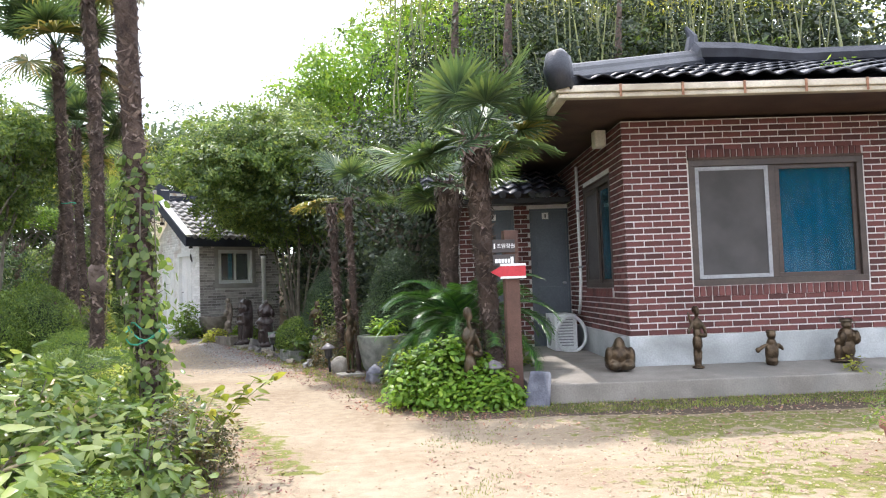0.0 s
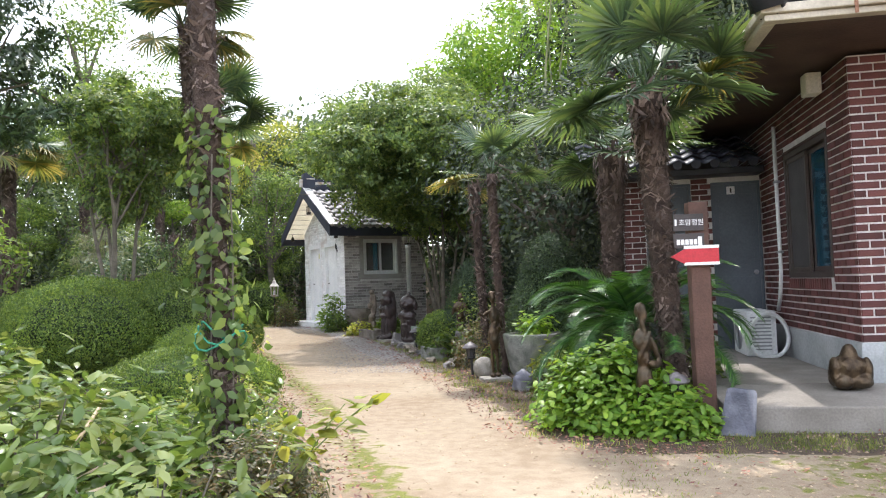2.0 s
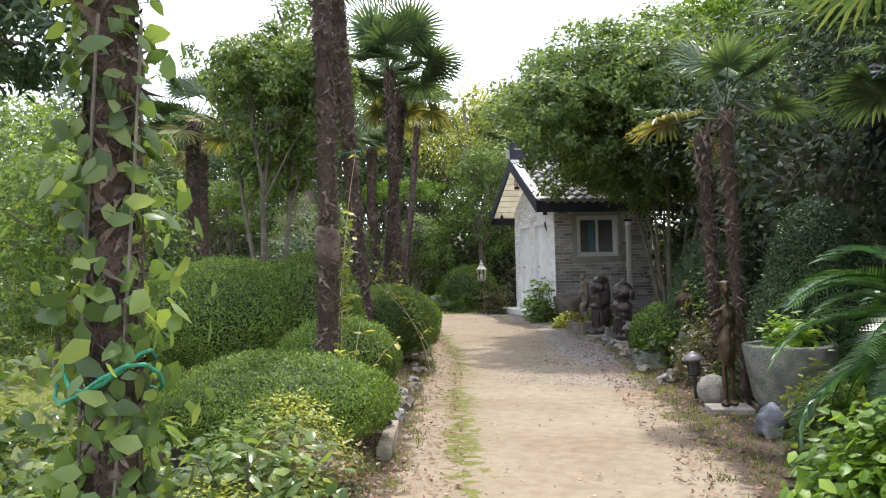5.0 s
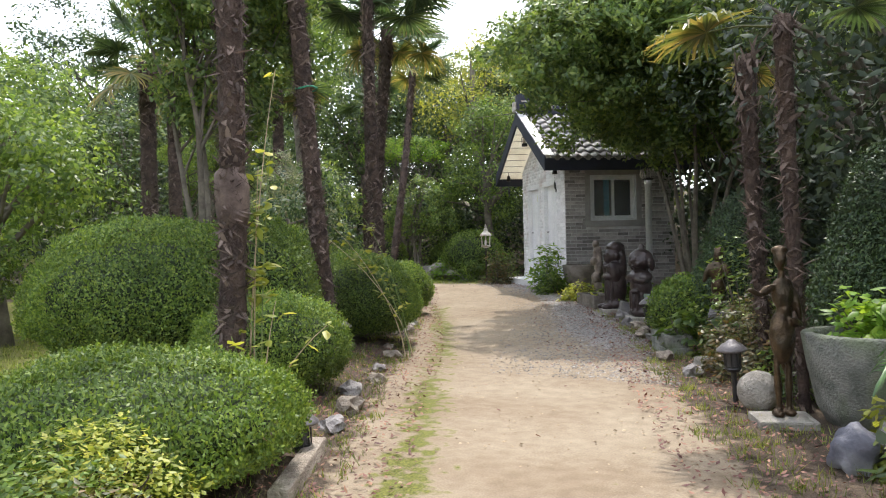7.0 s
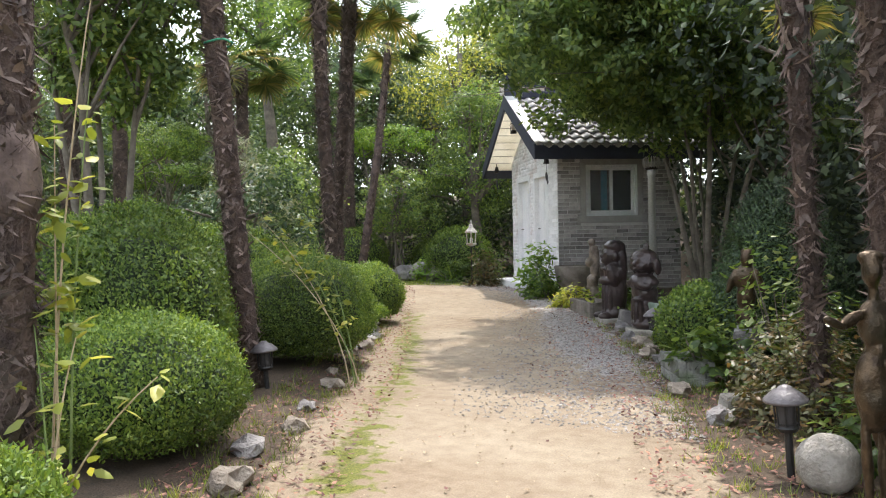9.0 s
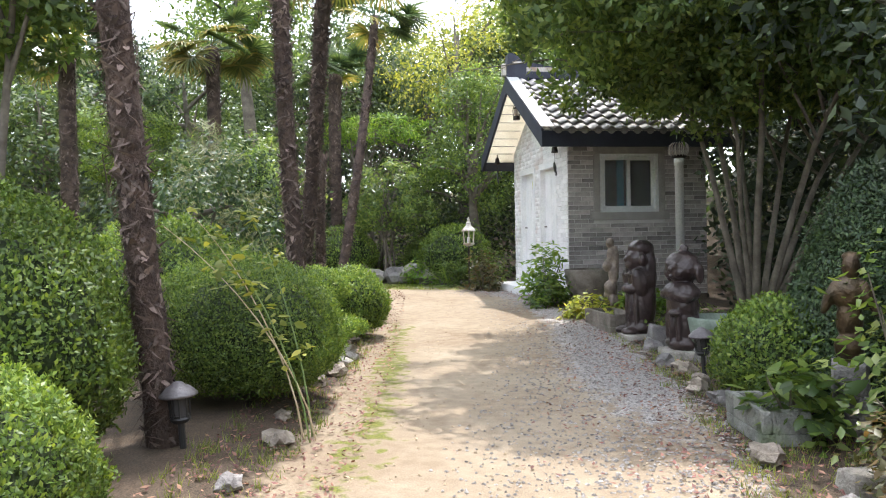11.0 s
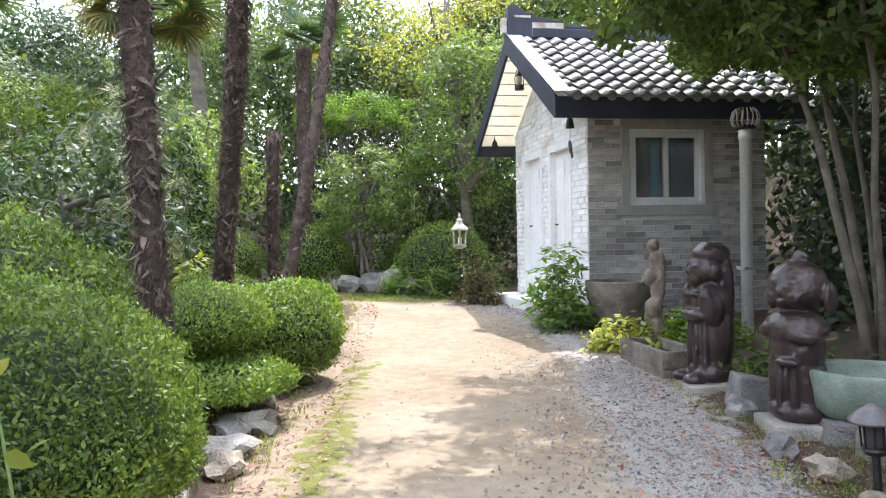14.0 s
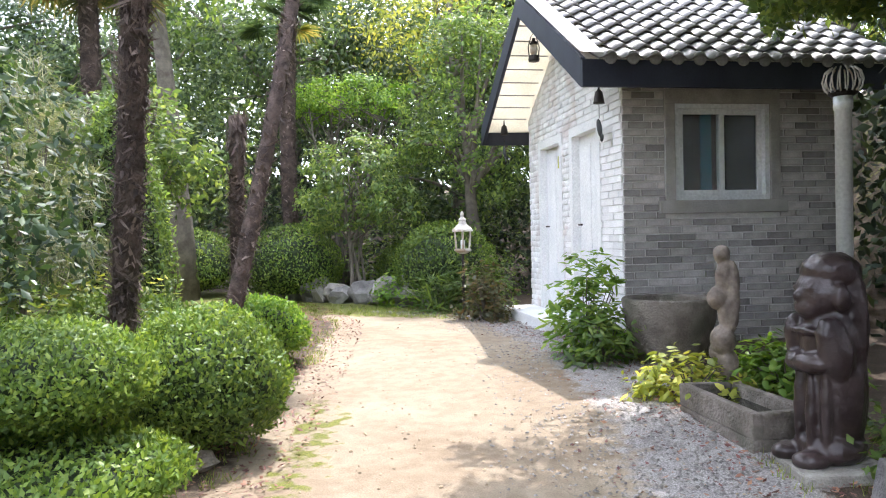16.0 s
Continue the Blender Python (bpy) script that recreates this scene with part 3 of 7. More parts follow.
    # side window
    w = part("window", boxes(((HX - 0.02, W2[0] - 0.01, W2[3]), (HX + 0.03, W2[1] + 0.01, W2[3] + 0.03)), bev=0.004), M_SOFFIT, h)
    fm = Matrix(((0, 1, 0, HX), (-1, 0, 0, 0), (0, 0, 1, 0), (0, 0, 0, 1)))
    for ob in (sash(w, -W2[1], -W2[0], W2[2], W2[3], -0.012, 0.06, 0.12, M_FRAME), sash(w, -W2[1] + 0.06, -9.68, W2[2] + 0.06, W2[3] - 0.06, 0.0, 0.05, 0.03, M_FRAME, "screen_frame"),
               part("insect_screen", boxes(((-W2[1] + 0.1, 0.01, W2[2] + 0.1), (-9.72, 0.013, W2[3] - 0.1))), M_MESH, w),
               sash(w, -9.68, -W2[0] - 0.06, W2[2] + 0.06, W2[3] - 0.06, 0.035, 0.05, 0.03, M_FRAME, "sash"), pane(w, -9.63, -W2[0] - 0.1, W2[2] + 0.1, W2[3] - 0.1, 0.045, M_TEALGLASS),
               # added near-black sheet: the unlit room behind this window, as colour
               part("curtain", boxes(((-W2[1] + 0.02, 0.16, W2[2]), (-W2[0] - 0.02, 0.17, W2[3]))), M_ROOMSHADE, w)):
        ob.matrix_basis = fm
    # eaves: soffit, fascia with gutter, hipped roof
    o, ze = 1.05, zt + 0.04
    ex, ey = HX - 0.86, HY - o
    part("soffit", boxes(((ex + 0.05, ey + 0.05, ze), (x1 + 1, HY + t, ze + 0.05)), ((ex + 0.05, HY + t, ze), (HX + t, y1 + 0.6, ze + 0.05))), M_SOFFIT, h, "dark brown boarded soffit")
    part("gutter", boxes(((ex - 0.05, ey - 0.05, ze - 0.03), (x1 + 1, ey + 0.05, ze + 0.02)), ((ex - 0.08, ey - 0.08, ze + 0.022), (x1 + 1, ey + 0.05, ze + 0.09)), bev=0.012), M_GUTTER, h, "cream painted gutter")
    part("gutter", boxes(((ex - 0.05, ey + 0.052, ze - 0.03), (ex + 0.05, y1 + 0.6, ze + 0.02)), ((ex - 0.08, ey + 0.052, ze + 0.022), (ex + 0.05, y1 + 0.6, ze + 0.09)), bev=0.012), M_GUTTER, h)
    for k in range(9):
        part("gutter_bracket", boxes(((ex + 0.55 + k * 0.62, ey - 0.088, ze - 0.035), (ex + 0.575 + k * 0.62, ey - 0.0815, ze + 0.095))), M_RUST, h, "rusty strap")
    pitch = radians(19)
    rx, ry, rz = x1 + 1, HY + 3.6, ze + 0.1 + math.tan(pitch) * 4.6
    bm = bmesh.new()
    c = [bm.verts.new(p) for p in ((ex - 0.05, ey - 0.05, ze + 0.1), (rx, ey - 0.05, ze + 0.1), (rx, ry, rz), (ex + 3.9, ry, rz), (ex - 0.05, y1 + 0.6, ze + 0.1), (ex + 3.9, y1 + 0.6, rz), (rx, y1 + 0.6, rz))]
    for f in ((0, 1, 2, 3), (0, 3, 5, 4), (3, 2, 6, 5)):
        bm.faces.new([c[i] for i in f])
    bmesh.ops.solidify(bm, geom=bm.faces, thickness=-0.03)
    roof = part("roof", bm, M_TILEB, h, "black glazed roof tiles")
    sl = math.hypot(ry - ey, rz - ze - 0.1)
    ang = math.degrees(math.atan2(rz - ze - 0.1, ry - ey))
    tile_field(roof, pose(ex, ey - 0.05, ze + 0.115, ang), 5.6, min(sl, 2.4), 0.27, 0.3, M_TILEB, lambda u, v: u > v * 0.92 + 0.05)
    # hip ridge with end tiles
    a, b = Vector((ex - 0.02, ey - 0.02, ze + 0.16)), Vector((ex + 2.1, ey + 1.95, ze + 0.16 + 0.73))
    bm = bmesh.new()
    tube(bm, [a.lerp(b, k / 8) + Vector((0, 0, 0.05)) for k in range(9)], 0.1, 12)
    tube(bm, [a.lerp(b, k / 8) + Vector((0, 0, -0.03)) for k in range(9)], 0.14, 8)
    part("hip_ridge", bm, M_TILEB, h, "black rounded hip tiles")
    bm = bmesh.new()
    tube(bm, [a + Vector((0.02, 0.02, -0.08)), a + Vector((-0.02, -0.02, 0.1)), a + Vector((-0.01, -0.01, 0.22)), a + Vector((0.03, 0.03, 0.29))], [0.13, 0.15, 0.13, 0.05], 14)
    part("ridge_end_tile", bm, M_TILEB, h, "", True)
    bm = bmesh.new()
    q = [b + Vector((-0.1, -0.1, -0.1)), b + Vector((0.0, 0, 0.1)), b + Vector((0.5, 0, 0.1)), b + Vector((1.3, 0, 0.02)), b + Vector((6.5, 0, 0.12))]
    tube(bm, q, [0.1, 0.16, 0.14, 0.12, 0.12], 8)
    tube(bm, [b + Vector((-0.05, 0, 0.05)), b + Vector((-0.02, 0, 0.32)), b + Vector((-0.1, 0, 0.45))], [0.1, 0.07, 0.02], 8)
    part("top_ridge", bm, M_TILEB, h, "black ridge with an upturned end")
    # annex with two steel doors under its own tiled roof
    ay = 11.55
    walls(h, M_MORTAR, ((0.62, ay, 0.19), (0.9, ay + 0.2, 2.45)), ((1.48, ay, 0.19), (1.72, ay + 0.2, 2.45)), ((0.62, ay + 0.2, 0.19), (0.8, 15.5, 2.45)), ((0.9, ay, 2.36), (1.48, ay + 0.2, 2.45)), ((1.72, ay, 2.36), (2.33, ay + 0.2, 2.45)))
    for a0, a1 in ((0.9, 1.48), (1.72, 2.32)):
        d = part("door", boxes(((a0 + 0.03, ay + 0.05, 0.24), (a1 - 0.03, ay + 0.09, 2.33)), bev=0.004), M_DOOR, h, "slate blue steel door, shut")
        part("door_panel", boxes(((a0 + 0.1, ay + 0.04, 1.3), (a1 - 0.1, ay + 0.055, 2.2)), ((a0 + 0.1, ay + 0.04, 0.4), (a1 - 0.1, ay + 0.055, 1.15)), bev=0.005), M_DOOR, d)
        sash(d, a0, a1, 0.2, 2.36, ay + 0.03, 0.035, 0.1, M_DOOR, "door_frame")
        part("room_sign", boxes(((a0 + 0.2, ay + 0.03, 2.2), (a0 + 0.3, ay + 0.042, 2.3)), bev=0.003), M_WRITE, d, "small white plate")
        part("sign_mark", boxes(((a0 + 0.24, ay + 0.026, 2.22), (a0 + 0.26, ay + 0.032, 2.28))), M_BLACK, d)
        bm = bmesh.new()
        lathe(bm, [(0.022, 0), (0.03, 0.01), (0.03, 0.035), (0.01, 0.045)], 12)
        k = part("door_knob", bm, M_ALU, d, "steel knob", True)
        k.matrix_basis = pose(a1 - 0.09, ay + 0.05, 1.2, 90)
    ar = part("annex_roof", boxes(((0.1, ay - 0.35, 2.42), (2.3, 15.5, 2.5)), bev=0.01), M_TILEB, h)
    tile_field(ar, pose(0.05, ay - 0.5, 2.5, 24), 2.25, 1.5, 0.22, 0.26, M_TILEB)
    for k in range(10):
        part("eave_end_tile", lathe(bmesh.new(), [(0.045, 0), (0.055, 0.01), (0.055, 0.05)], 12), M_TILEB, ar).matrix_basis = pose(0.16 + k * 0.22, ay - 0.48, 2.53, 90)
    # bricks
    brick_wall(h, pose(HX, HY, 0), 5.2, HZ0, 34, HC, 0.213, 0.0155, [(W1[0] - HX - 0.02, W1[1] - HX + 0.02, W1[2] - 0.105, W1[3] + 0.11)], M_BRICK, seed=3)
    me = brick_mesh(0.06, 0.11, 0.016)[1]
    sol = bpy.data.meshes.new("soldier_brick")
    me.to_mesh(sol)
    sol.materials.append(M_BRICK)
    for k in range(28):
        for z in (W1[2] - 0.062, W1[3] + 0.066):
            ob = new("soldier_brick", sol)
            ob.parent, ob.matrix_basis = h, pose(W1[0] + 0.02 + k * 0.0722, HY, z)
    side = Matrix(((0, 1, 0, HX), (-1, 0, 0, 0), (0, 0, 1, 0), (0, 0, 0, 1))) @ pose(-13.0, 0, 0)
    brick_wall(h, side, 13.0 - HY - 0.002, HZ0, 34, HC, 0.213, 0.0155, [(13 - W2[1] - 0.02, 13 - W2[0] + 0.02, W2[2] - 0.12, W2[3] + 0.03), (0, 13 - ay, 0, 2.5)], M_BRICK, near=4.6, singles=280, seed=4)
    for k in range(19):
        ob = new("soldier_brick", sol)
        ob.parent, ob.matrix_basis = h, side @ pose(13 - W2[1] + 0.03 + k * 0.0722, 0, W2[2] - 0.062)
    for u in (0.62, 1.48):
        brick_wall(h, pose(u, ay, 0), 0.27 if u < 1 else 0.24, 0.2, 31, HC, 0.213, 0.0125, [], M_BRICK, singles=80)
    # wall lamp under the eave, pipe and cable
    lamp = thing("wall_lamp", pose(HX - 0.0, 9.02, 2.93), "small cream box lamp on the brick wall under the eave", "lamp")
    part("housing", boxes(((-0.17, -0.09, -0.1), (-0.03, 0.09, 0.1)), bev=0.015), M_SOFFW, lamp)
    part("bracket", boxes(((-0.04, -0.03, -0.03), (-0.008, 0.03, 0.03))), M_IRON, lamp)
    dp = thing("drainpipe", pose(HX - 0.05, 10.62, 0), "thin grey-white pipe run down the brick wall", "pipe")
    bm = bmesh.new()
    tube(bm, [(0, 0, 2.85), (0, 0, 1.2), (-0.02, -0.02, 1.0), (0, 0.1, 0.9), (0, 0.2, 0.75)], 0.022, 8)
    part("pipe", bm, M_PVC, dp, "", True)
    part("clip", boxes(((-0.03, -0.03, 2.2), (0.035, 0.03, 2.23)), ((-0.03, -0.03, 1.4), (0.035, 0.03, 1.43))), M_ALU, dp)
    # concrete terrace
    bm = bmesh.new()
    box(bm, (1.05, 7.5, -0.1), (10.5, HY - 0.02, 0.19), 0.015)
    box(bm, (1.05, HY - 0.019, -0.1), (HX - 0.02, 11.55, 0.19), 0.01)
    for v in bm.verts:
        if v.co.z > 0:
            v.co.z += 0.05 * min(1, max(0, (v.co.y - 7.5) / 0.87))
    tagged(part("terrace", bm, M_CONC), "worn grey concrete terrace round the brick house", "terrace", kind="structure")


build_house()

# the shed: corner, its two walls' directions
SC, SA, SZ = Vector((-5.659, 19.458, 0)), 38.72, 0.16
SM = pose(SC.x, SC.y, 0, 0, 0, SA)       # x along the grey wall, y along the white wall
SL, SW = 2.24, 3.05


def build_shed():
    s = thing("shed", SM, "small white and grey brick garden shed with tiled gable roof", "shed")
    t, zt, za = 0.15, 2.72, 3.62
    mid = SW / 2
    W = (0.5, 1.45, 1.49, 2.38)
    walls(s, M_GMORT, ((0.002, 0, SZ - 0.1), (W[0], t, zt)), ((W[1], 0, SZ - 0.1), (SL, t, zt)), ((W[0], 0, SZ - 0.1), (W[1], t, W[2])), ((W[0], 0, W[3]), (W[1], t, zt)))
    doors = ((0.56, 1.39), (1.74, 2.57))
    dz0, dz1 = 0.3, 2.3
    walls(s, M_WBRICK, ((0, t, SZ - 0.1), (t, doors[0][0], zt)), ((0, doors[0][1], SZ - 0.1), (t, doors[1][0], zt)), ((0, doors[1][1], SZ - 0.1), (t, SW, zt)), ((0, doors[0][0], dz1), (t, doors[0][1], zt)), ((0, doors[1][0], dz1), (t, doors[1][1], zt)),
                       ((0, doors[0][0], SZ - 0.1), (t, doors[0][1], dz0)), ((0, doors[1][0], SZ - 0.1), (t, doors[1][1], dz0)))
    walls(s, M_GMORT, ((t, SW - t, 0), (SL, SW, zt)), ((SL - t, t, 0), (SL, SW - t, zt)))
    bm = bmesh.new()
    for x in (0.0, SL - t):
        f = [bm.verts.new((x, y, z)) for y, z in ((0, zt), (SW, zt), (mid, za))]
        r = bmesh.ops.extrude_face_region(bm, geom=[bm.faces.new(f)])
        bmesh.ops.translate(bm, vec=(t, 0, 0), verts=[v for v in r["geom"] if isinstance(v, bmesh.types.BMVert)])
    part("gable", bm, M_WBRICK, s)
    part("floor_slab", boxes(((0.05, 0.05, 0), (SL - 0.05, SW - 0.05, 0.28))), M_CONC, s)
    part("ceiling_board", boxes(((t, t, zt - 0.05), (SL - t, SW - t, zt))), M_WHITEP, s)
    # doors
    for a, b in doors:
        d = part("door", boxes(((0.07, a + 0.05, dz0 + 0.02), (0.11, b - 0.05, dz1 - 0.05)), bev=0.004), M_WHITEP, s, "white painted panel door, shut")
        part("door_frame", boxes(((-0.02, a - 0.04, dz0), (0.1, a + 0.05, dz1 + 0.05)), ((-0.02, b - 0.05, dz0), (0.1, b + 0.04, dz1 + 0.05)), ((-0.02, a + 0.05, dz1 - 0.05), (0.1, b - 0.05, dz1 + 0.05)), bev=0.005), M_WHITEP, d)
        part("door_panel", boxes(*[((0.06, a + 0.05 + k * (b - a - 0.1) / 2 + 0.02, dz0 + 0.1), (0.072, a + 0.05 + (k + 1) * (b - a - 0.1) / 2 - 0.02, dz1 - 0.15)) for k in (0, 1)], bev=0.004), M_WHITEP, d)
        bm = bmesh.new()
        tube(bm, [(0.07, b - 0.13, 1.3), (0.02, b - 0.13, 1.3), (0.02, b - 0.22, 1.3)], 0.01, 8)
        part("door_handle", bm, M_IRON, d, "dark lever handle")
    part("door_plate", boxes(((0.055, 2.0, 1.98), (0.06, 2.06, 2.12))), M_YELLOWLEAF, s, "small yellow plate")
    # window with surround
    w = part("window_surround", boxes(((W[0] - 0.16, -0.05, W[2] - 0.12), (W[1] + 0.16, 0.02, W[2])), bev=0.006), M_WFRAME, s, "grey rendered window surround with sill")
    for a, b in (((W[0] - 0.1, W[3]), (W[1] + 0.1, W[3] + 0.13)), ((W[0] - 0.1, W[2]), (W[0], W[3])), ((W[1], W[2]), (W[1] + 0.1, W[3]))):
        part("surround_bar", boxes(((a[0], -0.03, a[1]), (b[0], 0.02, b[1])), bev=0.006), M_WFRAME, w)
    sash(w, W[0], W[1], W[2], W[3], -0.01, 0.045, 0.1, M_PVC)
    m = (W[0] + W[1]) / 2
    sash(w, W[0] + 0.045, m + 0.03, W[2] + 0.045, W[3] - 0.045, 0.01, 0.05, 0.03, M_PVC, "sash")
    sash(w, m - 0.02, W[1] - 0.045, W[2] + 0.045, W[3] - 0.045, 0.045, 0.05, 0.03, M_PVC, "sash")
    pane(w, W[0] + 0.09, m - 0.02, W[2] + 0.09, W[3] - 0.09, 0.022)
    pane(w, m + 0.03, W[1] - 0.09, W[2] + 0.09, W[3] - 0.09, 0.058)
    part("blind", boxes(((m - 0.13, 0.16, W[2]), (m - 0.02, 0.17, W[3]))), M_CURTAIN, w)
    # added near-black board: the shed's unlit inside, seen through the panes
    part("shade_backing", boxes(((t, 0.9, 0.28), (SL - t, 0.95, zt - 0.05))), M_ROOMSHADE, s)
    # roof
    og, oe = 0.5, 0.44
    k = (za - zt) / mid
    zr, zl = za + 0.14, za + 0.14 - k * (mid + oe)
    roof = None
    for sign in (0, 1):
        y0, y1 = (-oe, mid) if sign == 0 else (SW + oe, mid)
        bm = bmesh.new()
        f = [bm.verts.new(p) for p in ((-og, y0, zl), (SL + 0.5, y0, zl), (SL + 0.5, y1, zr), (-og, y1, zr))]
        bm.faces.new(f)
        bmesh.ops.solidify(bm, geom=bm.faces, thickness=0.06 if sign else -0.06)
        r = part("roof_deck", bm, M_SOFFW, s, "cream boarded roof underside")
        roof = roof or r
        # verge board on the gable, and eave board
        bm = bmesh.new()
        f = [bm.verts.new(p) for p in ((-og, y0, zl - 0.17), (-og, y1, zr - 0.17), (-og, y1, zr + 0.08), (-og, y0, zl + 0.08))]
        e = bmesh.ops.extrude_face_region(bm, geom=[bm.faces.new(f)])
        bmesh.ops.translate(bm, vec=(-0.04, 0, 0), verts=[v for v in e["geom"] if isinstance(v, bmesh.types.BMVert)])
        part("verge_board", bm, M_FASCIA, s, "dark blue-black barge board")
        ya, yb = sorted((y0 - (0.04 if sign == 0 else -0.04), y0))
        part("fascia", boxes(((-og - 0.04, ya, zl - 0.17), (SL + 0.5, yb, zl + 0.06)), bev=0.005), M_FASCIA, s)
        lo, hi = sorted((y0, y1))
    for j in range(9):
        part("soffit_joint", boxes(((-og + 0.005, 1.55 + j * 0.2, zr - k * (0.03 + j * 0.2) - 0.076), (-0.01, 1.558 + j * 0.2, zr - k * (0.03 + j * 0.2) - 0.062))), M_WFRAME, s)
    ang = math.degrees(math.atan2(zr - zl, mid + oe))
    slope = math.hypot(zr - zl, mid + oe)
    tile_field(roof, pose(-og + 0.1, -oe - 0.05, zl + 0.03, ang), SL + 0.9, slope, 0.2, 0.24, M_TILEG)
    for i in range(15):
        part("eave_end_tile", lathe(bmesh.new(), [(0.05, 0), (0.062, 0.012), (0.05, 0.02), (0.04, 0.012), (0.03, 0.02)], 14), M_TILEG, roof, "", True).matrix_basis = pose(-og + 0.2 + i * 0.2, -oe - 0.05, zl + 0.075, 90)
    # verge flashing, ridge with raised ends
    bm = bmesh.new()
    f = [bm.verts.new(p) for p in ((-og - 0.05, -oe - 0.04, zl + 0.12), (-og + 0.15, -oe - 0.04, zl + 0.12), (-og + 0.15, mid, zr + 0.12), (-og - 0.05, mid, zr + 0.12))]
    bm.faces.new(f)
    bmesh.ops.solidify(bm, geom=bm.faces, thickness=0.02)
    part("verge_flashing", bm, M_WHITEP, roof, "white metal flashing")
    bm = boxes(((-og + 0.3, mid - 0.11, zr + 0.03), (SL + 0.5, mid + 0.11, zr + 0.17)), ((-og + 0.25, mid - 0.07, zr + 0.17), (SL + 0.5, mid + 0.07, zr + 0.23)), bev=0.02)
    part("ridge", bm, M_FASCIA, s, "dark blue ridge")
    bm = bmesh.new()
    f = [bm.verts.new((x, mid - 0.09, z)) for x, z in ((-og - 0.04, zr), (-og + 0.1, zr + 0.0), (-og + 0.75, zr + 0.02), (-og + 0.75, zr + 0.26), (-og + 0.3, zr + 0.33), (-og + 0.05, zr + 0.48), (-og - 0.02, zr + 0.45))]
    e = bmesh.ops.extrude_face_region(bm, geom=[bm.faces.new(f)])
    bmesh.ops.translate(bm, vec=(0, 0.18, 0), verts=[v for v in e["geom"] if isinstance(v, bmesh.types.BMVert)])
    part("ridge_end", bm, M_FASCIA, s, "upturned dark ridge end")
    bm = boxes(((-og + 0.06, mid - 0.098, zr + 0.3), (-og + 0.28, mid + 0.098, zr + 0.33)), ((-og + 0.3, mid - 0.098, zr + 0.06), (-og + 0.74, mid - 0.092, zr + 0.24)), ((-og - 0.1, mid - 0.06, zr + 0.1), (-og - 0.04, mid + 0.06, zr + 0.3)), bev=0.0)
    part("ridge_trim", bm, M_WHITEMET, s, "pale weathered trim")
    part("step", boxes(((-0.42, 1.2, 0.05), (-0.004, SW - 0.1, 0.3)), bev=0.012), M_WHITEP, s, "white painted concrete step")
    top = lambda u: zt + 0.0 + (za - zt) * (1 - abs(u - mid) / mid)
    brick_wall(s, Matrix.Identity(4), SL, SZ, 37, 0.0685, 0.232, 0.012, [(W[0] - 0.1, W[1] + 0.1, W[2] - 0.12, W[3] + 0.13)], M_GBRICK, depth=0.014, singles=300, jitter=0.005, seed=8, near=0.8)
    fm = Matrix(((0, 1, 0, 0), (-1, 0, 0, SW), (0, 0, 1, 0), (0, 0, 0, 1)))
    brick_wall(s, fm, SW, SZ, 51, 0.0685, 0.232, 0.008, [(SW - b - 0.04, SW - a + 0.04, 0, dz1 + 0.05) for a, b in doors], M_WBRICK, top=top, depth=0.012, singles=150, jitter=0.006, seed=9, near=2.6)


build_shed()


def downpipe():
    p = thing("downpipe", SM @ pose(0.93, -1.7, 0.1), "tall white pipe with a wire cage standing before the shed", "pipe")
    bm = bmesh.new()
    lathe(bm, [(0.056, 0), (0.056, 1.94), (0.064, 1.94), (0.064, 2.03)], 16)
    part("pipe", bm, M_PVC, p, "", True)
    c = part("wire_cage", lathe(bmesh.new(), [(0.075, 2.03), (0.1, 2.05), (0.09, 2.07)], 16), M_IRON, p, "round wire cage on top")
    for k in range(16):
        a = k * math.pi / 8
        bm = bmesh.new()
        tube(bm, [(math.cos(a) * r, math.sin(a) * r, z) for r, z in ((0.085, 2.05), (0.12, 2.09), (0.132, 2.14), (0.115, 2.2), (0.08, 2.23))], 0.006, 5)
        part("wire", bm, M_WHITEMET, c, "", True)
    part("band", boxes(((-0.066, -0.066, 0.7), (0.066, 0.066, 0.73))), M_ALU, p)


downpipe()


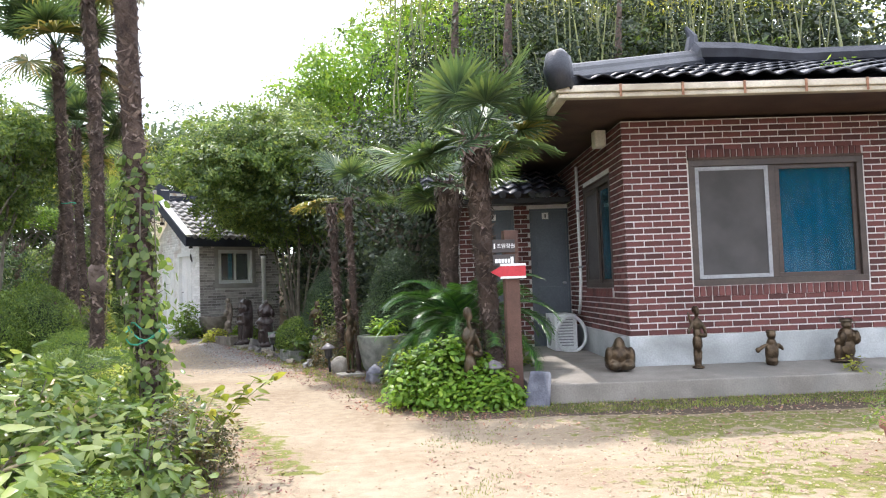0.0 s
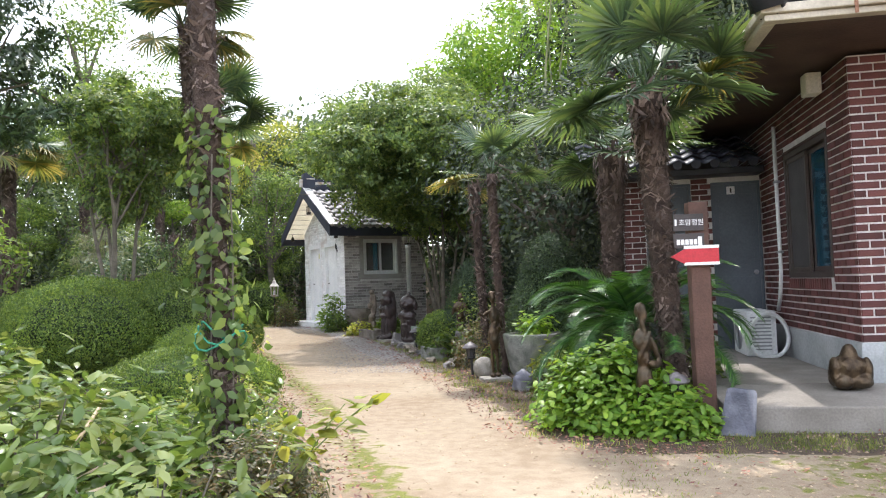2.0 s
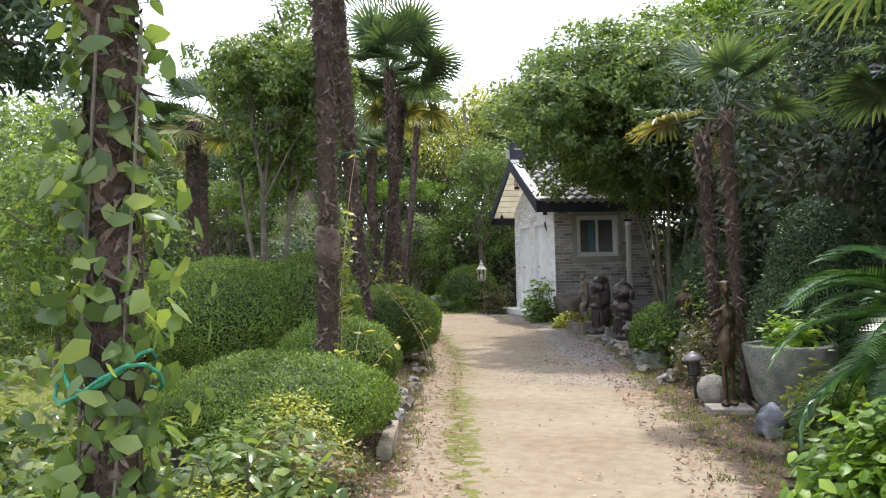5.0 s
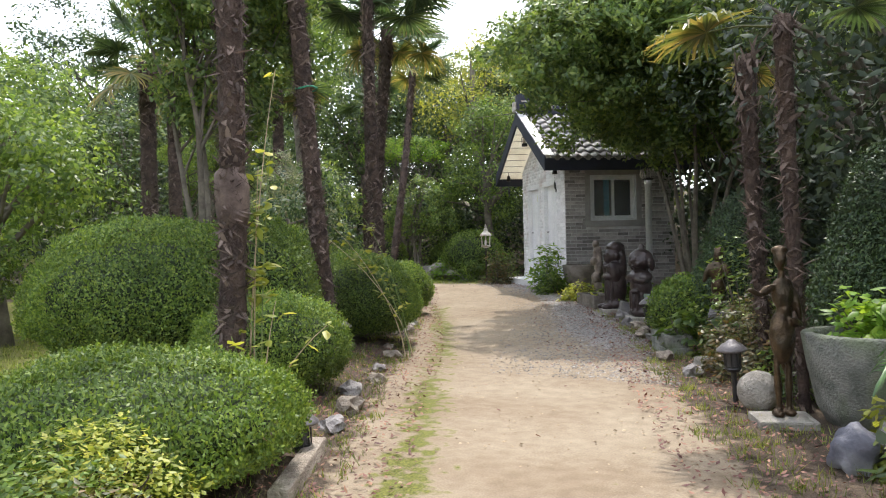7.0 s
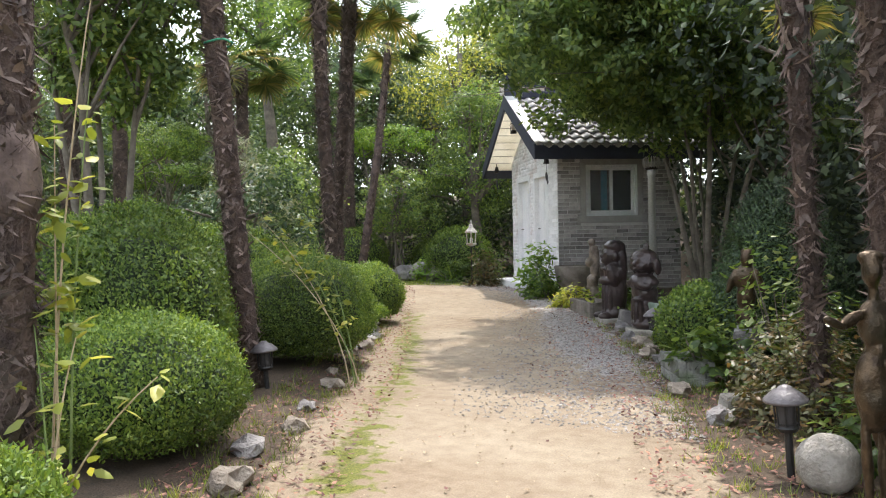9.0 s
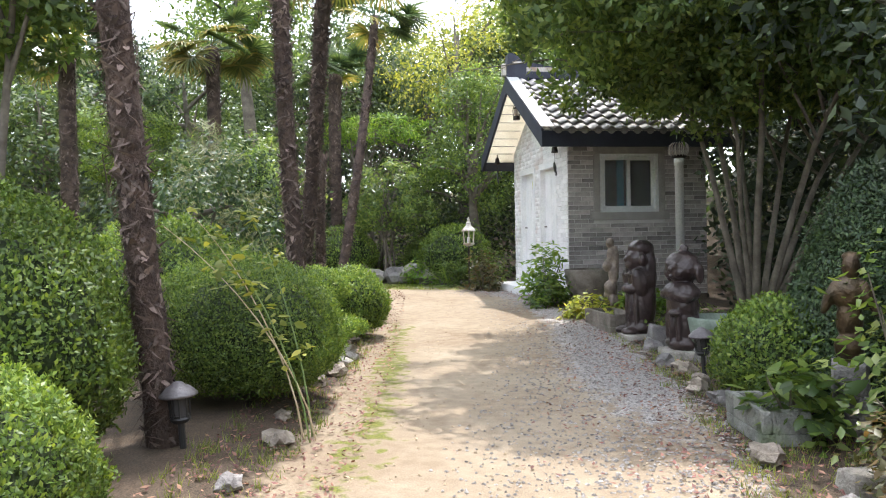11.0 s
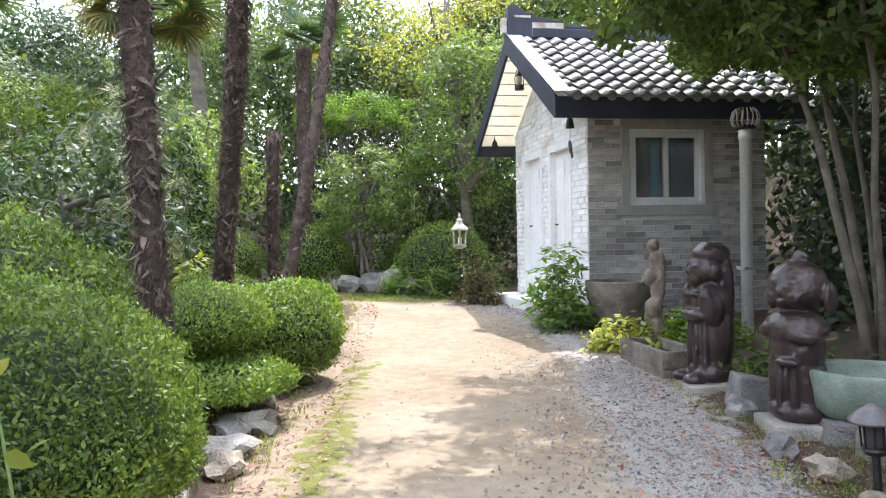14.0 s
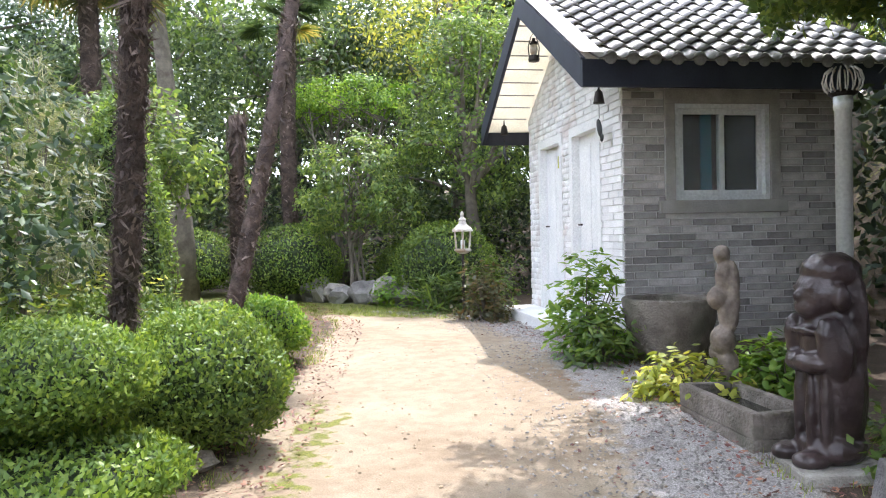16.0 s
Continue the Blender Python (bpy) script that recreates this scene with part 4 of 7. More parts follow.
# ---- plants ----
def limb_tree(name, base, trunks, lobes, material, leaf, per, clump, label, trunk_r=0.09, seed=1, aspect=0.45, bark=None, branch=10, spread=1.1, keep=None, curve=1.35, fan=None):
    """A tree: stems that fork into the crown's lobes, and leaves in clumps."""
    r = random.Random(seed)
    x, y = base
    t = thing(name, pose(x, y, g(x, y) - 0.05), label, "tree")
    bm = bmesh.new()
    z0 = min(c[2] - q[2] * 0.5 for c, q in lobes)
    for k in range(trunks):
        c, q = lobes[k % len(lobes)]
        top = Vector(c) + Vector((r.uniform(-0.4, 0.4) * q[0], r.uniform(-0.4, 0.4) * q[1], r.uniform(0.1, 0.5) * q[2]))
        a = k * 2 * math.pi / trunks + r.random()
        if fan:
            top = Vector((math.cos(a) * fan[0] * r.uniform(0.6, 1.1) + fan[3], math.sin(a) * fan[1] * r.uniform(0.6, 1.1), fan[2] * r.uniform(0.9, 1.1)))
        sp = trunk_r * (spread if trunks > 1 else 0)
        p = [Vector((math.cos(a) * sp, math.sin(a) * sp, 0))]
        for j in range(1, 7):
            f = j / 6
            p.append(Vector((top.x * f ** curve + math.cos(a) * sp * (1 + f), top.y * f ** curve + math.sin(a) * sp * (1 + f), top.z * f)) + Vector((r.uniform(-1, 1), r.uniform(-1, 1), 0)) * 0.05 * top.z * f * 0.4)
        rr = trunk_r if trunks == 1 else trunk_r * r.uniform(0.5, 0.8)
        tube(bm, p, [rr * (1.25 if j == 0 else 1 - 0.75 * j / 6) for j in range(7)], 9)
        for b in range(branch):
            f = r.uniform(0.45, 0.95)
            s = p[int(f * 6)].lerp(p[min(6, int(f * 6) + 1)], f * 6 % 1)
            c, q = lobes[r.randrange(len(lobes))]
            d = Vector((r.gauss(0, 1), r.gauss(0, 1), r.gauss(0, 0.7))).normalized()
            e = Vector(c) + Vector((d.x * q[0], d.y * q[1], d.z * q[2])) * 0.85
            tube(bm, [s, s.lerp(e, 0.5) + Vector((0, 0, 0.06 * (e - s).length)), e], [rr * 0.4, rr * 0.22, rr * 0.07], 5, False)
    part("trunk", bm, bark or M_BARK, t, "", True)
    P_, N_ = crown_points(lobes, per, clump)
    if keep:
        ok = keep(P_)
        P_, N_ = P_[ok], N_[ok]
    part("crown", leaf_mesh("crown", P_, N_, leaf, material, aspect), None, t)
    return t


def lumps(r, c, R, n, size):
    """Lobes spread over a big crown."""
    out = [(c, (R[0] * 0.72, R[1] * 0.72, R[2] * 0.72))]
    for k in range(n):
        d = Vector((r.gauss(0, 1), r.gauss(0, 1), r.gauss(0.25, 0.8))).normalized()
        s = size * r.uniform(0.7, 1.3)
        out.append(((c[0] + d.x * R[0] * 0.68, c[1] + d.y * R[1] * 0.68, c[2] + d.z * R[2] * 0.68), (s, s, s * 0.75)))
    return out


def clipped(base, r, label, material=None, leaf=0.026, z=None, name="clipped_shrub", n=None, cone=False, wob=0.06, seed=0, tuft=0.02):
    """A clipped shrub: a dense coat of small leaves over a solid core coloured dark as inner shade. r: the half-sizes
    across and the height.
    """
    x, y = base
    z = g(x, y) if z is None else z
    t = thing(name, pose(x, y, z), label, "shrub")
    cz = r[2] * 0.42
    d = ball_dirs(n or int((27000 * (r[0] * r[1] + r[0] * r[2]) + 4000) * (0.026 / leaf) ** 2))
    d = d[d[:, 2] > -0.75]
    if cone:
        h = rng.random(len(d)) ** 1.35
        a = rng.uniform(0, 2 * math.pi, len(d))
        w = np.sqrt(np.clip(1 - h ** 1.7, 0, 1)) * (0.85 + 0.15 * np.clip(h * 8, 0, 1))
        k = 1 + wob * np.array([noise.noise((math.cos(q) * 2 + seed, math.sin(q) * 2, e * 4)) for q, e in zip(a, h)])
        pts = np.stack([np.cos(a) * w * r[0] * k, np.sin(a) * w * r[1] * k, 0.04 + h * r[2]], 1)
        nn = np.stack([np.cos(a), np.sin(a), 0.35 + h], 1)
    else:
        k = 1 + wob * np.array([noise.noise(Vector(v) * 2.2 + Vector((seed, seed, seed))) + 0.5 * noise.noise(Vector(v) * 6 + Vector((seed, 0, 0))) for v in d])
        up = np.where(d[:, 2:3] > 0, r[2] - cz, cz)
        pts = np.concatenate([d[:, :2] * np.array([r[0], r[1]]), d[:, 2:3] * up], 1) * k[:, None]
        pts[:, 2] += cz
        nn = d.copy()
    pts += nn * rng.normal(0, tuft, (len(pts), 1)) - nn * leaf * 0.5
    # solid core, its dark colour standing for shade between the leaves
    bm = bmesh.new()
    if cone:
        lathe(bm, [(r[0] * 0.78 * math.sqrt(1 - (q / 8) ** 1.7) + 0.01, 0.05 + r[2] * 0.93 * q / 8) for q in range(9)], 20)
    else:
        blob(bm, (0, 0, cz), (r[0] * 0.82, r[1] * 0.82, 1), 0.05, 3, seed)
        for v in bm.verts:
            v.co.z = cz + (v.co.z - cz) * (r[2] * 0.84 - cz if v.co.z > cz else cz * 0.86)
    part("shaded_core", bm, M_CORE, t)
    part("foliage", leaf_mesh("foliage", pts, nn, leaf * 1.15, material or M_BOXLEAF, 0.5, 0.65, spin=nn * 0.45 + np.array([0, 0, 0.35])), None, t)
    return t


def bush(base, r, material, leaf, n, label, name="shrub", z=0.0, stems=9, aspect=0.5, rich=False, droop=0.3, seed=1, category="shrub", clump=0.12, per=10):
    """A loose shrub: stems from the ground and leaves in open clumps."""
    x, y = base
    q = random.Random(seed)
    t = thing(name, pose(x, y, g(x, y) + z), label, category)
    bm = bmesh.new()
    for k in range(stems):
        d = Vector((max(-0.8, min(0.8, q.gauss(0, 0.4))) * r[0], max(-0.8, min(0.8, q.gauss(0, 0.4))) * r[1], r[2] * q.uniform(0.5, 0.75)))
        tube(bm, [(d.x * 0.1, d.y * 0.1, 0), (d.x * 0.55, d.y * 0.55, d.z * 0.55), d], [0.009, 0.006, 0.003], 5, False)
    tagged(part("woody_base", bm, M_BARK, t), kind="stuff")
    k = max(4, n // per)
    dd = ball_dirs(k)
    dd[:, 2] = np.abs(dd[:, 2]) * 1.1 - 0.15
    rad = rng.random(k) ** 0.4
    cc = dd * rad[:, None] * np.array([r[0], r[1], r[2] * 0.85]) + np.array([0, 0, r[2] * 0.12])
    cc[:, 2] = np.maximum(cc[:, 2], 0.03)
    off = ball_dirs(k * per) * clump * rng.random((k * per, 1)) ** 0.5
    pts = np.repeat(cc, per, 0) + off
    pts[:, 2] = np.maximum(pts[:, 2], 0.02)
    part("leaves", leaf_mesh("leaves", pts, np.repeat(dd, per, 0) * 0.5 + np.array([0, 0, 0.9]), leaf, material, aspect, 0.45, droop, rich), None, t)
    return t


def fan_frond(material, size, seed, droopy=0.35, petiole=0.55):
    """One fan leaf on its stalk, along +y from the origin."""
    r = random.Random(seed)
    bm = bmesh.new()
    tube(bm, [(0, 0, 0), (0, petiole * 0.5, petiole * 0.08), (0, petiole, petiole * 0.06)], [0.014, 0.009, 0.007], 5, False)
    n = 34
    for k in range(n):
        a = radians(-128 + 256 * k / (n - 1))
        l = size * (0.78 + 0.22 * math.cos(a * 0.6)) * r.uniform(0.9, 1.05)
        d, s = Vector((math.sin(a), math.cos(a), 0)), Vector((math.cos(a), -math.sin(a), 0))
        w = size * 0.032
        p = []
        for f in (0.0, 0.35, 0.65, 0.88, 1.0):
            z = petiole * 0.06 + size * (0.10 * f - droopy * max(0, f - 0.45) ** 1.6 * r.uniform(0.6, 1.5)) + 0.012 * (k % 2)
            p.append((Vector((0, petiole, 0)) + d * l * f + Vector((0, 0, z)), w * (0.25 if f == 0 else 1.3 if f < 0.5 else 1.1 if f < 0.8 else 0.6 if f < 0.95 else 0.08)))
        rows = [[bm.verts.new(c - s * q), bm.verts.new(c + Vector((0, 0, -q * 0.5))), bm.verts.new(c + s * q)] for c, q in p]
        for u, v in zip(rows, rows[1:]):
            bm.faces.new((u[0], u[1], v[1], v[0]))
            bm.faces.new((u[1], u[2], v[2], v[1]))
    me = bpy.data.meshes.new("frond")
    bm.to_mesh(me)
    bm.free()
    me.materials.append(material)
    return me


FANS = [fan_frond(M_FROND, 0.5, k) for k in range(4)]
FANY = [fan_frond(M_FRONDY, 0.5, 9 + k, 0.7) for k in range(2)]


def palm(base, top, r0, r1, fronds, label, size=1.0, yellow=0.1, seed=1, skirt=0.5, shag=1.0, collar=0.0):
    """A fan palm: a shaggy trunk with old leaf bases, dead fibre under the crown, and fan leaves. base: x, y; top: x, y, z of the crown's foot."""
    r = random.Random(seed)
    x, y = base
    z = g(x, y) - 0.05
    t = thing("fan_palm", pose(x, y, z), label, "palm tree")
    T = Vector((top[0] - x, top[1] - y, top[2] - z))
    side = Vector((-T.y, T.x, 0))
    bend = Vector((r.uniform(-0.012, 0.012), r.uniform(-0.012, 0.012), 0)) * T.z
    n = 26
    pts = [T * (k / n) + bend * math.sin(math.pi * k / n) for k in range(n + 1)]
    bm = bmesh.new()
    tube(bm, pts, [(r0 + (r1 - r0) * k / n) * (1 + 0.07 * math.sin(k * 2.1)) * (1.15 if k == 0 else 1) for k in range(n + 1)], 14)
    part("trunk", bm, M_FIBRE, t, "", True)
    if collar:
        c = T * (collar / T.z) + bend * math.sin(math.pi * collar / T.z)
        bm = bmesh.new()
        tube(bm, [c + Vector((0, 0, q)) for q in (-0.17, -0.09, -0.02, 0.06, 0.14, 0.18)], [0.07, 0.09, 0.098, 0.1, 0.09, 0.066], 14)
        for v in bm.verts:
            v.co += Vector([noise.noise(v.co * 16 + Vector((q * 5, 0, 0))) * 0.02 for q in range(3)])
        part("collar", bm, M_HUSK, t, "knobbly grey-brown swelling", True)
    # old leaf bases, each a ragged strip standing off the trunk
    m = int(T.z * 260 * shag)
    f = np.sort(rng.random(m))
    a = rng.uniform(0, 2 * math.pi, m)
    i = np.clip((f * n).astype(int), 0, n - 1)
    A = np.array([tuple(p) for p in pts])
    c = A[i] + (A[i + 1] - A[i]) * (f * n - i)[:, None]
    rad = (r0 + (r1 - r0) * f) * (1 + 0.35 * skirt * np.clip((f - 0.75) / 0.25, 0, 1))
    o = np.stack([np.cos(a), np.sin(a), np.zeros(m)], 1)
    s = np.stack([-np.sin(a), np.cos(a), np.zeros(m)], 1)
    up = rng.choice([1.0, -1.0], m, p=[0.55, 0.45])[:, None] * np.array([0, 0, 1.0])
    l = rng.uniform(0.025, 0.075, m)[:, None] * (1 + 1.0 * skirt * (f > 0.8))[:, None]
    w = rng.uniform(0.005, 0.022, m)[:, None]
    p0 = c + o * rad[:, None] * 0.97
    tw = s * rng.normal(0, 0.03, (m, 1))
    V = np.stack([p0 - s * w, p0 + s * w, p0 + up * l * 0.55 + o * 0.018 + s * w * 0.8 + tw, p0 + up * l * 0.55 + o * 0.018 - s * w * 0.8 + tw, p0 + up * l + o * rng.uniform(0.01, 0.05, (m, 1)) + tw * 2.2], 1).reshape(-1, 3)
    q = np.array([[0, 1, 2], [0, 2, 3], [3, 2, 4]])
    tagged(part("leaf_base_coat", grid_mesh("leaf_base_coat", V, (np.arange(m)[:, None, None] * 5 + q[None]).reshape(-1, 3), M_HUSK), None, t, "ragged brown leaf bases"), kind="stuff")
    # fibres
    m = int(T.z * 1100 * shag)
    f = rng.random(m)
    a = rng.uniform(0, 2 * math.pi, m)
    i = np.clip((f * n).astype(int), 0, n - 1)
    c = A[i] + (A[i + 1] - A[i]) * (f * n - i)[:, None]
    o = np.stack([np.cos(a), np.sin(a), np.zeros(m)], 1)
    s = np.stack([-np.sin(a), np.cos(a), np.zeros(m)], 1)
    p0 = c + o * (r0 + (r1 - r0) * f)[:, None] * 0.98
    d = o * rng.uniform(0.2, 0.8, (m, 1)) + s * rng.normal(0, 0.6, (m, 1)) + np.array([0, 0, 1.0]) * rng.normal(-0.55, 0.8, (m, 1))
    V = np.stack([p0 - s * 0.003, p0 + s * 0.003, p0 + d * rng.uniform(0.03, 0.11, (m, 1))], 1).reshape(-1, 3)
    tagged(part("fibre_coat", grid_mesh("fibre_coat", V, np.arange(m * 3).reshape(-1, 3), M_FIBRE), None, t), kind="stuff")
    for k in range(fronds):
        old = r.random() < yellow
        ob = new("frond", (r.choice(FANY) if old else r.choice(FANS)))
        ob.parent = t
        e = r.uniform(-25, 75) if not old else r.uniform(-45, 5)
        ob.matrix_basis = pose(T.x, T.y, T.z, 0, 0, k * 137.5 + r.uniform(-15, 15)) @ pose(0, r1 * 0.5, r.uniform(-0.1, 0.12), e, r.uniform(-25, 25), 0) @ Matrix.Scale(size * r.uniform(0.85, 1.15), 4)
    return t


def cycad(base, z0, n, length, label, tilt=(0, 0)):
    """A sago palm: arching feather leaves from a stout trunk."""
    x, y = base
    t = thing("sago_palm", pose(x, y, g(x, y)), label, "palm tree")
    bm = bmesh.new()
    tube(bm, [(0, 0, 0), (0, 0, z0 * 0.5), (0, 0, z0)], [0.16, 0.15, 0.13], 12)
    part("trunk", bm, M_FIBRE, t)
    meshes = []
    for v in range(3):
        r = random.Random(v)
        bm = bmesh.new()
        q = [Vector((0, length * math.sin(f * 1.25) / math.sin(1.25) * 0.93, length * (0.55 * f - 0.62 * f * f * (1 + 0.15 * v)))) for f in [k / 12 for k in range(13)]]
        tube(bm, q, [0.012 - 0.0007 * k for k in range(13)], 5, False)
        for k in range(56):
            f = 0.1 + 0.9 * k / 56
            i = min(11, int(f * 12))
            p = q[i].lerp(q[i + 1], f * 12 - i)
            d = (q[i + 1] - q[i]).normalized()
            l = 0.2 * (0.5 + 0.5 * math.sin(min(1, f * 1.3) * math.pi * 0.9)) + 0.03
            for sd in (-1, 1):
                o = (Vector((sd, 0, 0)) * 0.85 + d * 0.6 + Vector((0, 0, 0.12))).normalized()
                e = d * 0.006
                a = bm.verts.new(p - e)
                b = bm.verts.new(p + e)
                c1 = bm.verts.new(p + o * l * 0.6 + e + Vector((0, 0, 0.012)))
                c0 = bm.verts.new(p + o * l * 0.6 - e + Vector((0, 0, 0.004)))
                tp = bm.verts.new(p + o * l - Vector((0, 0, 0.02 * r.random())))
                bm.faces.new((a, b, c1, c0))
                bm.faces.new((c0, c1, tp))
        me = bpy.data.meshes.new("frond")
        bm.to_mesh(me)
        bm.free()
        me.materials.append(M_CYCAS)
        meshes.append(me)
    r = random.Random(5)
    for k in range(n):
        ob = new("frond", meshes[k % 3])
        ob.parent = t
        ob.matrix_basis = pose(0, 0, z0, 0, 0, k * 137.5 + r.uniform(-12, 12)) @ pose(0, 0.05, 0, -26 + 66 * (k / n) ** 1.3 + r.uniform(-6, 6), r.uniform(-8, 8), 0) @ Matrix.Scale(r.uniform(0.85, 1.1), 4)
    return t


# palms along the track
palm((-1.88, 5.38), (-2.2, 5.65, 4.6), 0.06, 0.085, 16, "tall shaggy fan palm trunk overgrown with vines at its foot", seed=1)
palm((-3.77, 8.8), (-3.8, 8.74, 5.1), 0.075, 0.07, 20, "tall fan palm with a shaggy brown trunk and a knobbly collar", seed=2, collar=1.4)
palm((-5.12, 11.46), (-5.24, 11.06, 4.9), 0.085, 0.075, 22, "tall fan palm with a slim fibrous trunk", seed=3, yellow=0.2)
palm((-5.92, 13.62), (-6.12, 13.62, 4.3), 0.068, 0.068, 22, "fan palm with a dark fibrous trunk among clipped shrubs", seed=4, yellow=0.05)
palm((-7.76, 15.71), (-7.0, 15.42, 4.5), 0.07, 0.085, 20, "fan palm with a ragged flaking trunk", seed=5, yellow=0.05, shag=1.5)
palm((-8.03, 16.76), (-8.56, 18.68, 4.7), 0.07, 0.06, 16, "slender leaning fan palm", seed=6, yellow=0.1, shag=0.5, size=0.9)
palm((-10.1, 19.1), (-10.05, 19.1, 2.65), 0.075, 0.085, 0, "dead palm stump with a ragged brown head", seed=21, skirt=1.2, shag=1.3)
palm((-12.8, 23.2), (-12.8, 23.2, 5.1), 0.13, 0.15, 16, "fan palm with a shaggy trunk and an open green head", seed=7, yellow=0.05)
palm((-12.4, 18.9), (-12.4, 18.9, 4.8), 0.12, 0.12, 22, "fan palm with a golden skirt of old leaves", seed=8, yellow=0.45, size=1.1)
palm((-9.8, 13.2), (-9.8, 13.2, 3.9), 0.12, 0.11, 20, "fan palm among garden trees", seed=9, yellow=0.25)
palm((-12.5, 16.0), (-12.5, 16.0, 4.2), 0.13, 0.12, 20, "fan palm among garden trees", seed=10, yellow=0.25)
palm((0.8, 8.15), (0.62, 7.95, 2.75), 0.085, 0.125, 22, "fan palm with a thick shaggy trunk beside the terrace", seed=11, size=1.02, yellow=0.05, skirt=1.0, shag=1.6)
palm((0.36, 9.9), (0.42, 9.95, 2.6), 0.085, 0.14, 14, "fan palm with a ragged skirt of dead leaf bases", seed=12, yellow=0.1, skirt=1.3, shag=1.6)
palm((-0.92, 10.95), (-1.02, 10.95, 2.55), 0.034, 0.058, 8, "young fan palm with a few yellowing leaves", seed=13, size=0.75, yellow=0.2, shag=0.5)
palm((-1.25, 12.0), (-1.4, 12.2, 2.6), 0.04, 0.07, 1, "dying fan palm with a ragged brown head", seed=14, size=0.6, yellow=0.9, skirt=1.2, shag=0.9)
cycad((0.5, 8.75), 0.78, 40, 1.0, "sago palm with arching dark green feather leaves")

# clipped shrubs left of the track
for k, (p, r) in enumerate((((-3.55, 7.95), (0.82, 0.78, 0.6)), ((-4.4, 9.85), (0.57, 0.57, 0.72)), ((-6.25, 10.25), (1.05, 1.0, 1.36)), ((-5.4, 10.7), (0.62, 0.6, 1.36)),
                            ((-5.58, 12.55), (0.7, 0.68, 0.98)), ((-8.9, 12.4), (0.9, 0.9, 1.2)))):
    clipped(p, r, "dense rounded clipped box shrub beside the track", seed=k, leaf=0.02 if k in (0, 1, 4) else 0.026, wob=0.09)
clipped((-6.75, 14.6), (0.46, 0.46, 0.42), "clipped box shrub with a flat lower tier", seed=11, z=0.46, leaf=0.024)
clipped((-6.6, 14.48), (0.58, 0.56, 0.26), "low spreading tier of clipped box", seed=12, z=0.17, leaf=0.03)
clipped((-7.05, 15.75), (0.49, 0.47, 0.8), "rounded clipped box shrub", seed=13, leaf=0.03)
clipped((-8.1, 16.0), (0.7, 0.6, 0.8), "rounded clipped box shrub", seed=14, leaf=0.035)
clipped((-9.9, 17.4), (0.5, 0.5, 2.4), "tall rounded clipped evergreen", M_MIDLEAF, cone=True, seed=16, leaf=0.045, wob=0.2)
clipped((-8.4, 17.6), (0.45, 0.45, 0.55), "small bright green clipped shrub", seed=15, leaf=0.035, material=M_LIMELEAF)
# clipped shrubs on the far bank
for k, (p, r) in enumerate((((-9.3, 22.6), (0.8, 0.7, 1.25)), ((-10.3, 23.4), (0.7, 0.6, 1.0)), ((-12.3, 22.6), (0.9, 0.8, 1.3)), ((-14.2, 22.0), (1.0, 0.9, 1.2)), ((-11.4, 16.4), (0.8, 0.8, 1.1)), ((-10.2, 15.2), (0.7, 0.7, 0.9)))):
    clipped(p, r, "rounded clipped shrub on the far side of the lawn", seed=20 + k, leaf=0.045, n=9000)
# clipped cones and hedges right of the track
clipped((-0.35, 11.6), (0.62, 0.62, 1.75), "tall clipped conical evergreen", M_BLUELEAF, cone=True, seed=31, wob=0.12)
clipped((-1.7, 14.15), (0.6, 0.62, 1.55), "broad clipped conical evergreen", M_BLUELEAF, cone=True, seed=32, wob=0.16)
clipped((-2.3, 14.1), (0.4, 0.5, 0.72), "low clipped box hedge", seed=33, leaf=0.03)
# tiered, cloud-pruned tree
limb_tree("cloud_pruned_tree", (-13.95, 18.1), 3, [((0, 0, 3.15), (1.05, 0.9, 0.4)), ((-0.9, 0.4, 2.5), (0.6, 0.5, 0.25)), ((1.0, -0.3, 2.4), (0.5, 0.5, 0.2))], M_BOXLEAF, 0.055, 60, 0.12, "cloud-pruned tree with a flat domed head on bare stems", seed=3)

# big multi-stemmed tree over the shed
_r = random.Random(4)
limb_tree("spreading_tree", (-2.75, 17.0), 9, lumps(_r, (-1.0, 0.3, 3.75), (3.3, 2.9, 1.5), 30, 0.95) + [((-1.5, 1.5, 3.3), (0.9, 0.8, 0.5)), ((-0.6, 1.0, 3.1), (0.9, 0.8, 0.5)), ((-1.6, 2.6, 3.6), (0.9, 0.8, 0.45)), ((-0.4, 2.4, 3.5), (1.0, 0.9, 0.6)), ((0.5, 1.5, 3.2), (1.0, 1.0, 0.7)), ((-1.2, 1.6, 3.1), (0.6, 0.6, 0.45)), ((0.6, 0.0, 3.0), (1.1, 1.0, 0.6)), ((1.2, -0.8, 2.8), (0.9, 0.9, 0.7)), ((-1.6, 0.2, 3.15), (0.55, 0.5, 0.35)), ((-1.15, 0.1, 3.0), (0.5, 0.5, 0.35)), ((-0.75, 0.2, 2.95), (0.5, 0.5, 0.38)), ((-0.25, 0.1, 2.9), (0.55, 0.5, 0.4)), ((0.4, -0.3, 2.8), (0.6, 0.6, 0.4)), ((-0.8, -1.6, 4.0), (1.1, 0.9, 0.6)), ((0.4, -1.7, 3.9), (1.1, 0.9, 0.6))], M_DARKLEAF, 0.09, 60, 0.2, "big multi-stemmed evergreen spreading over the shed roof", 0.058, seed=5, branch=5, spread=1.7, curve=1.45, fan=(1.7, 1.4, 3.7, 0.35), keep=lambda q: (q[:, 0] > -1.7) | (q[:, 2] > 3.35 + (-1.7 - q[:, 0]) * 0.35))
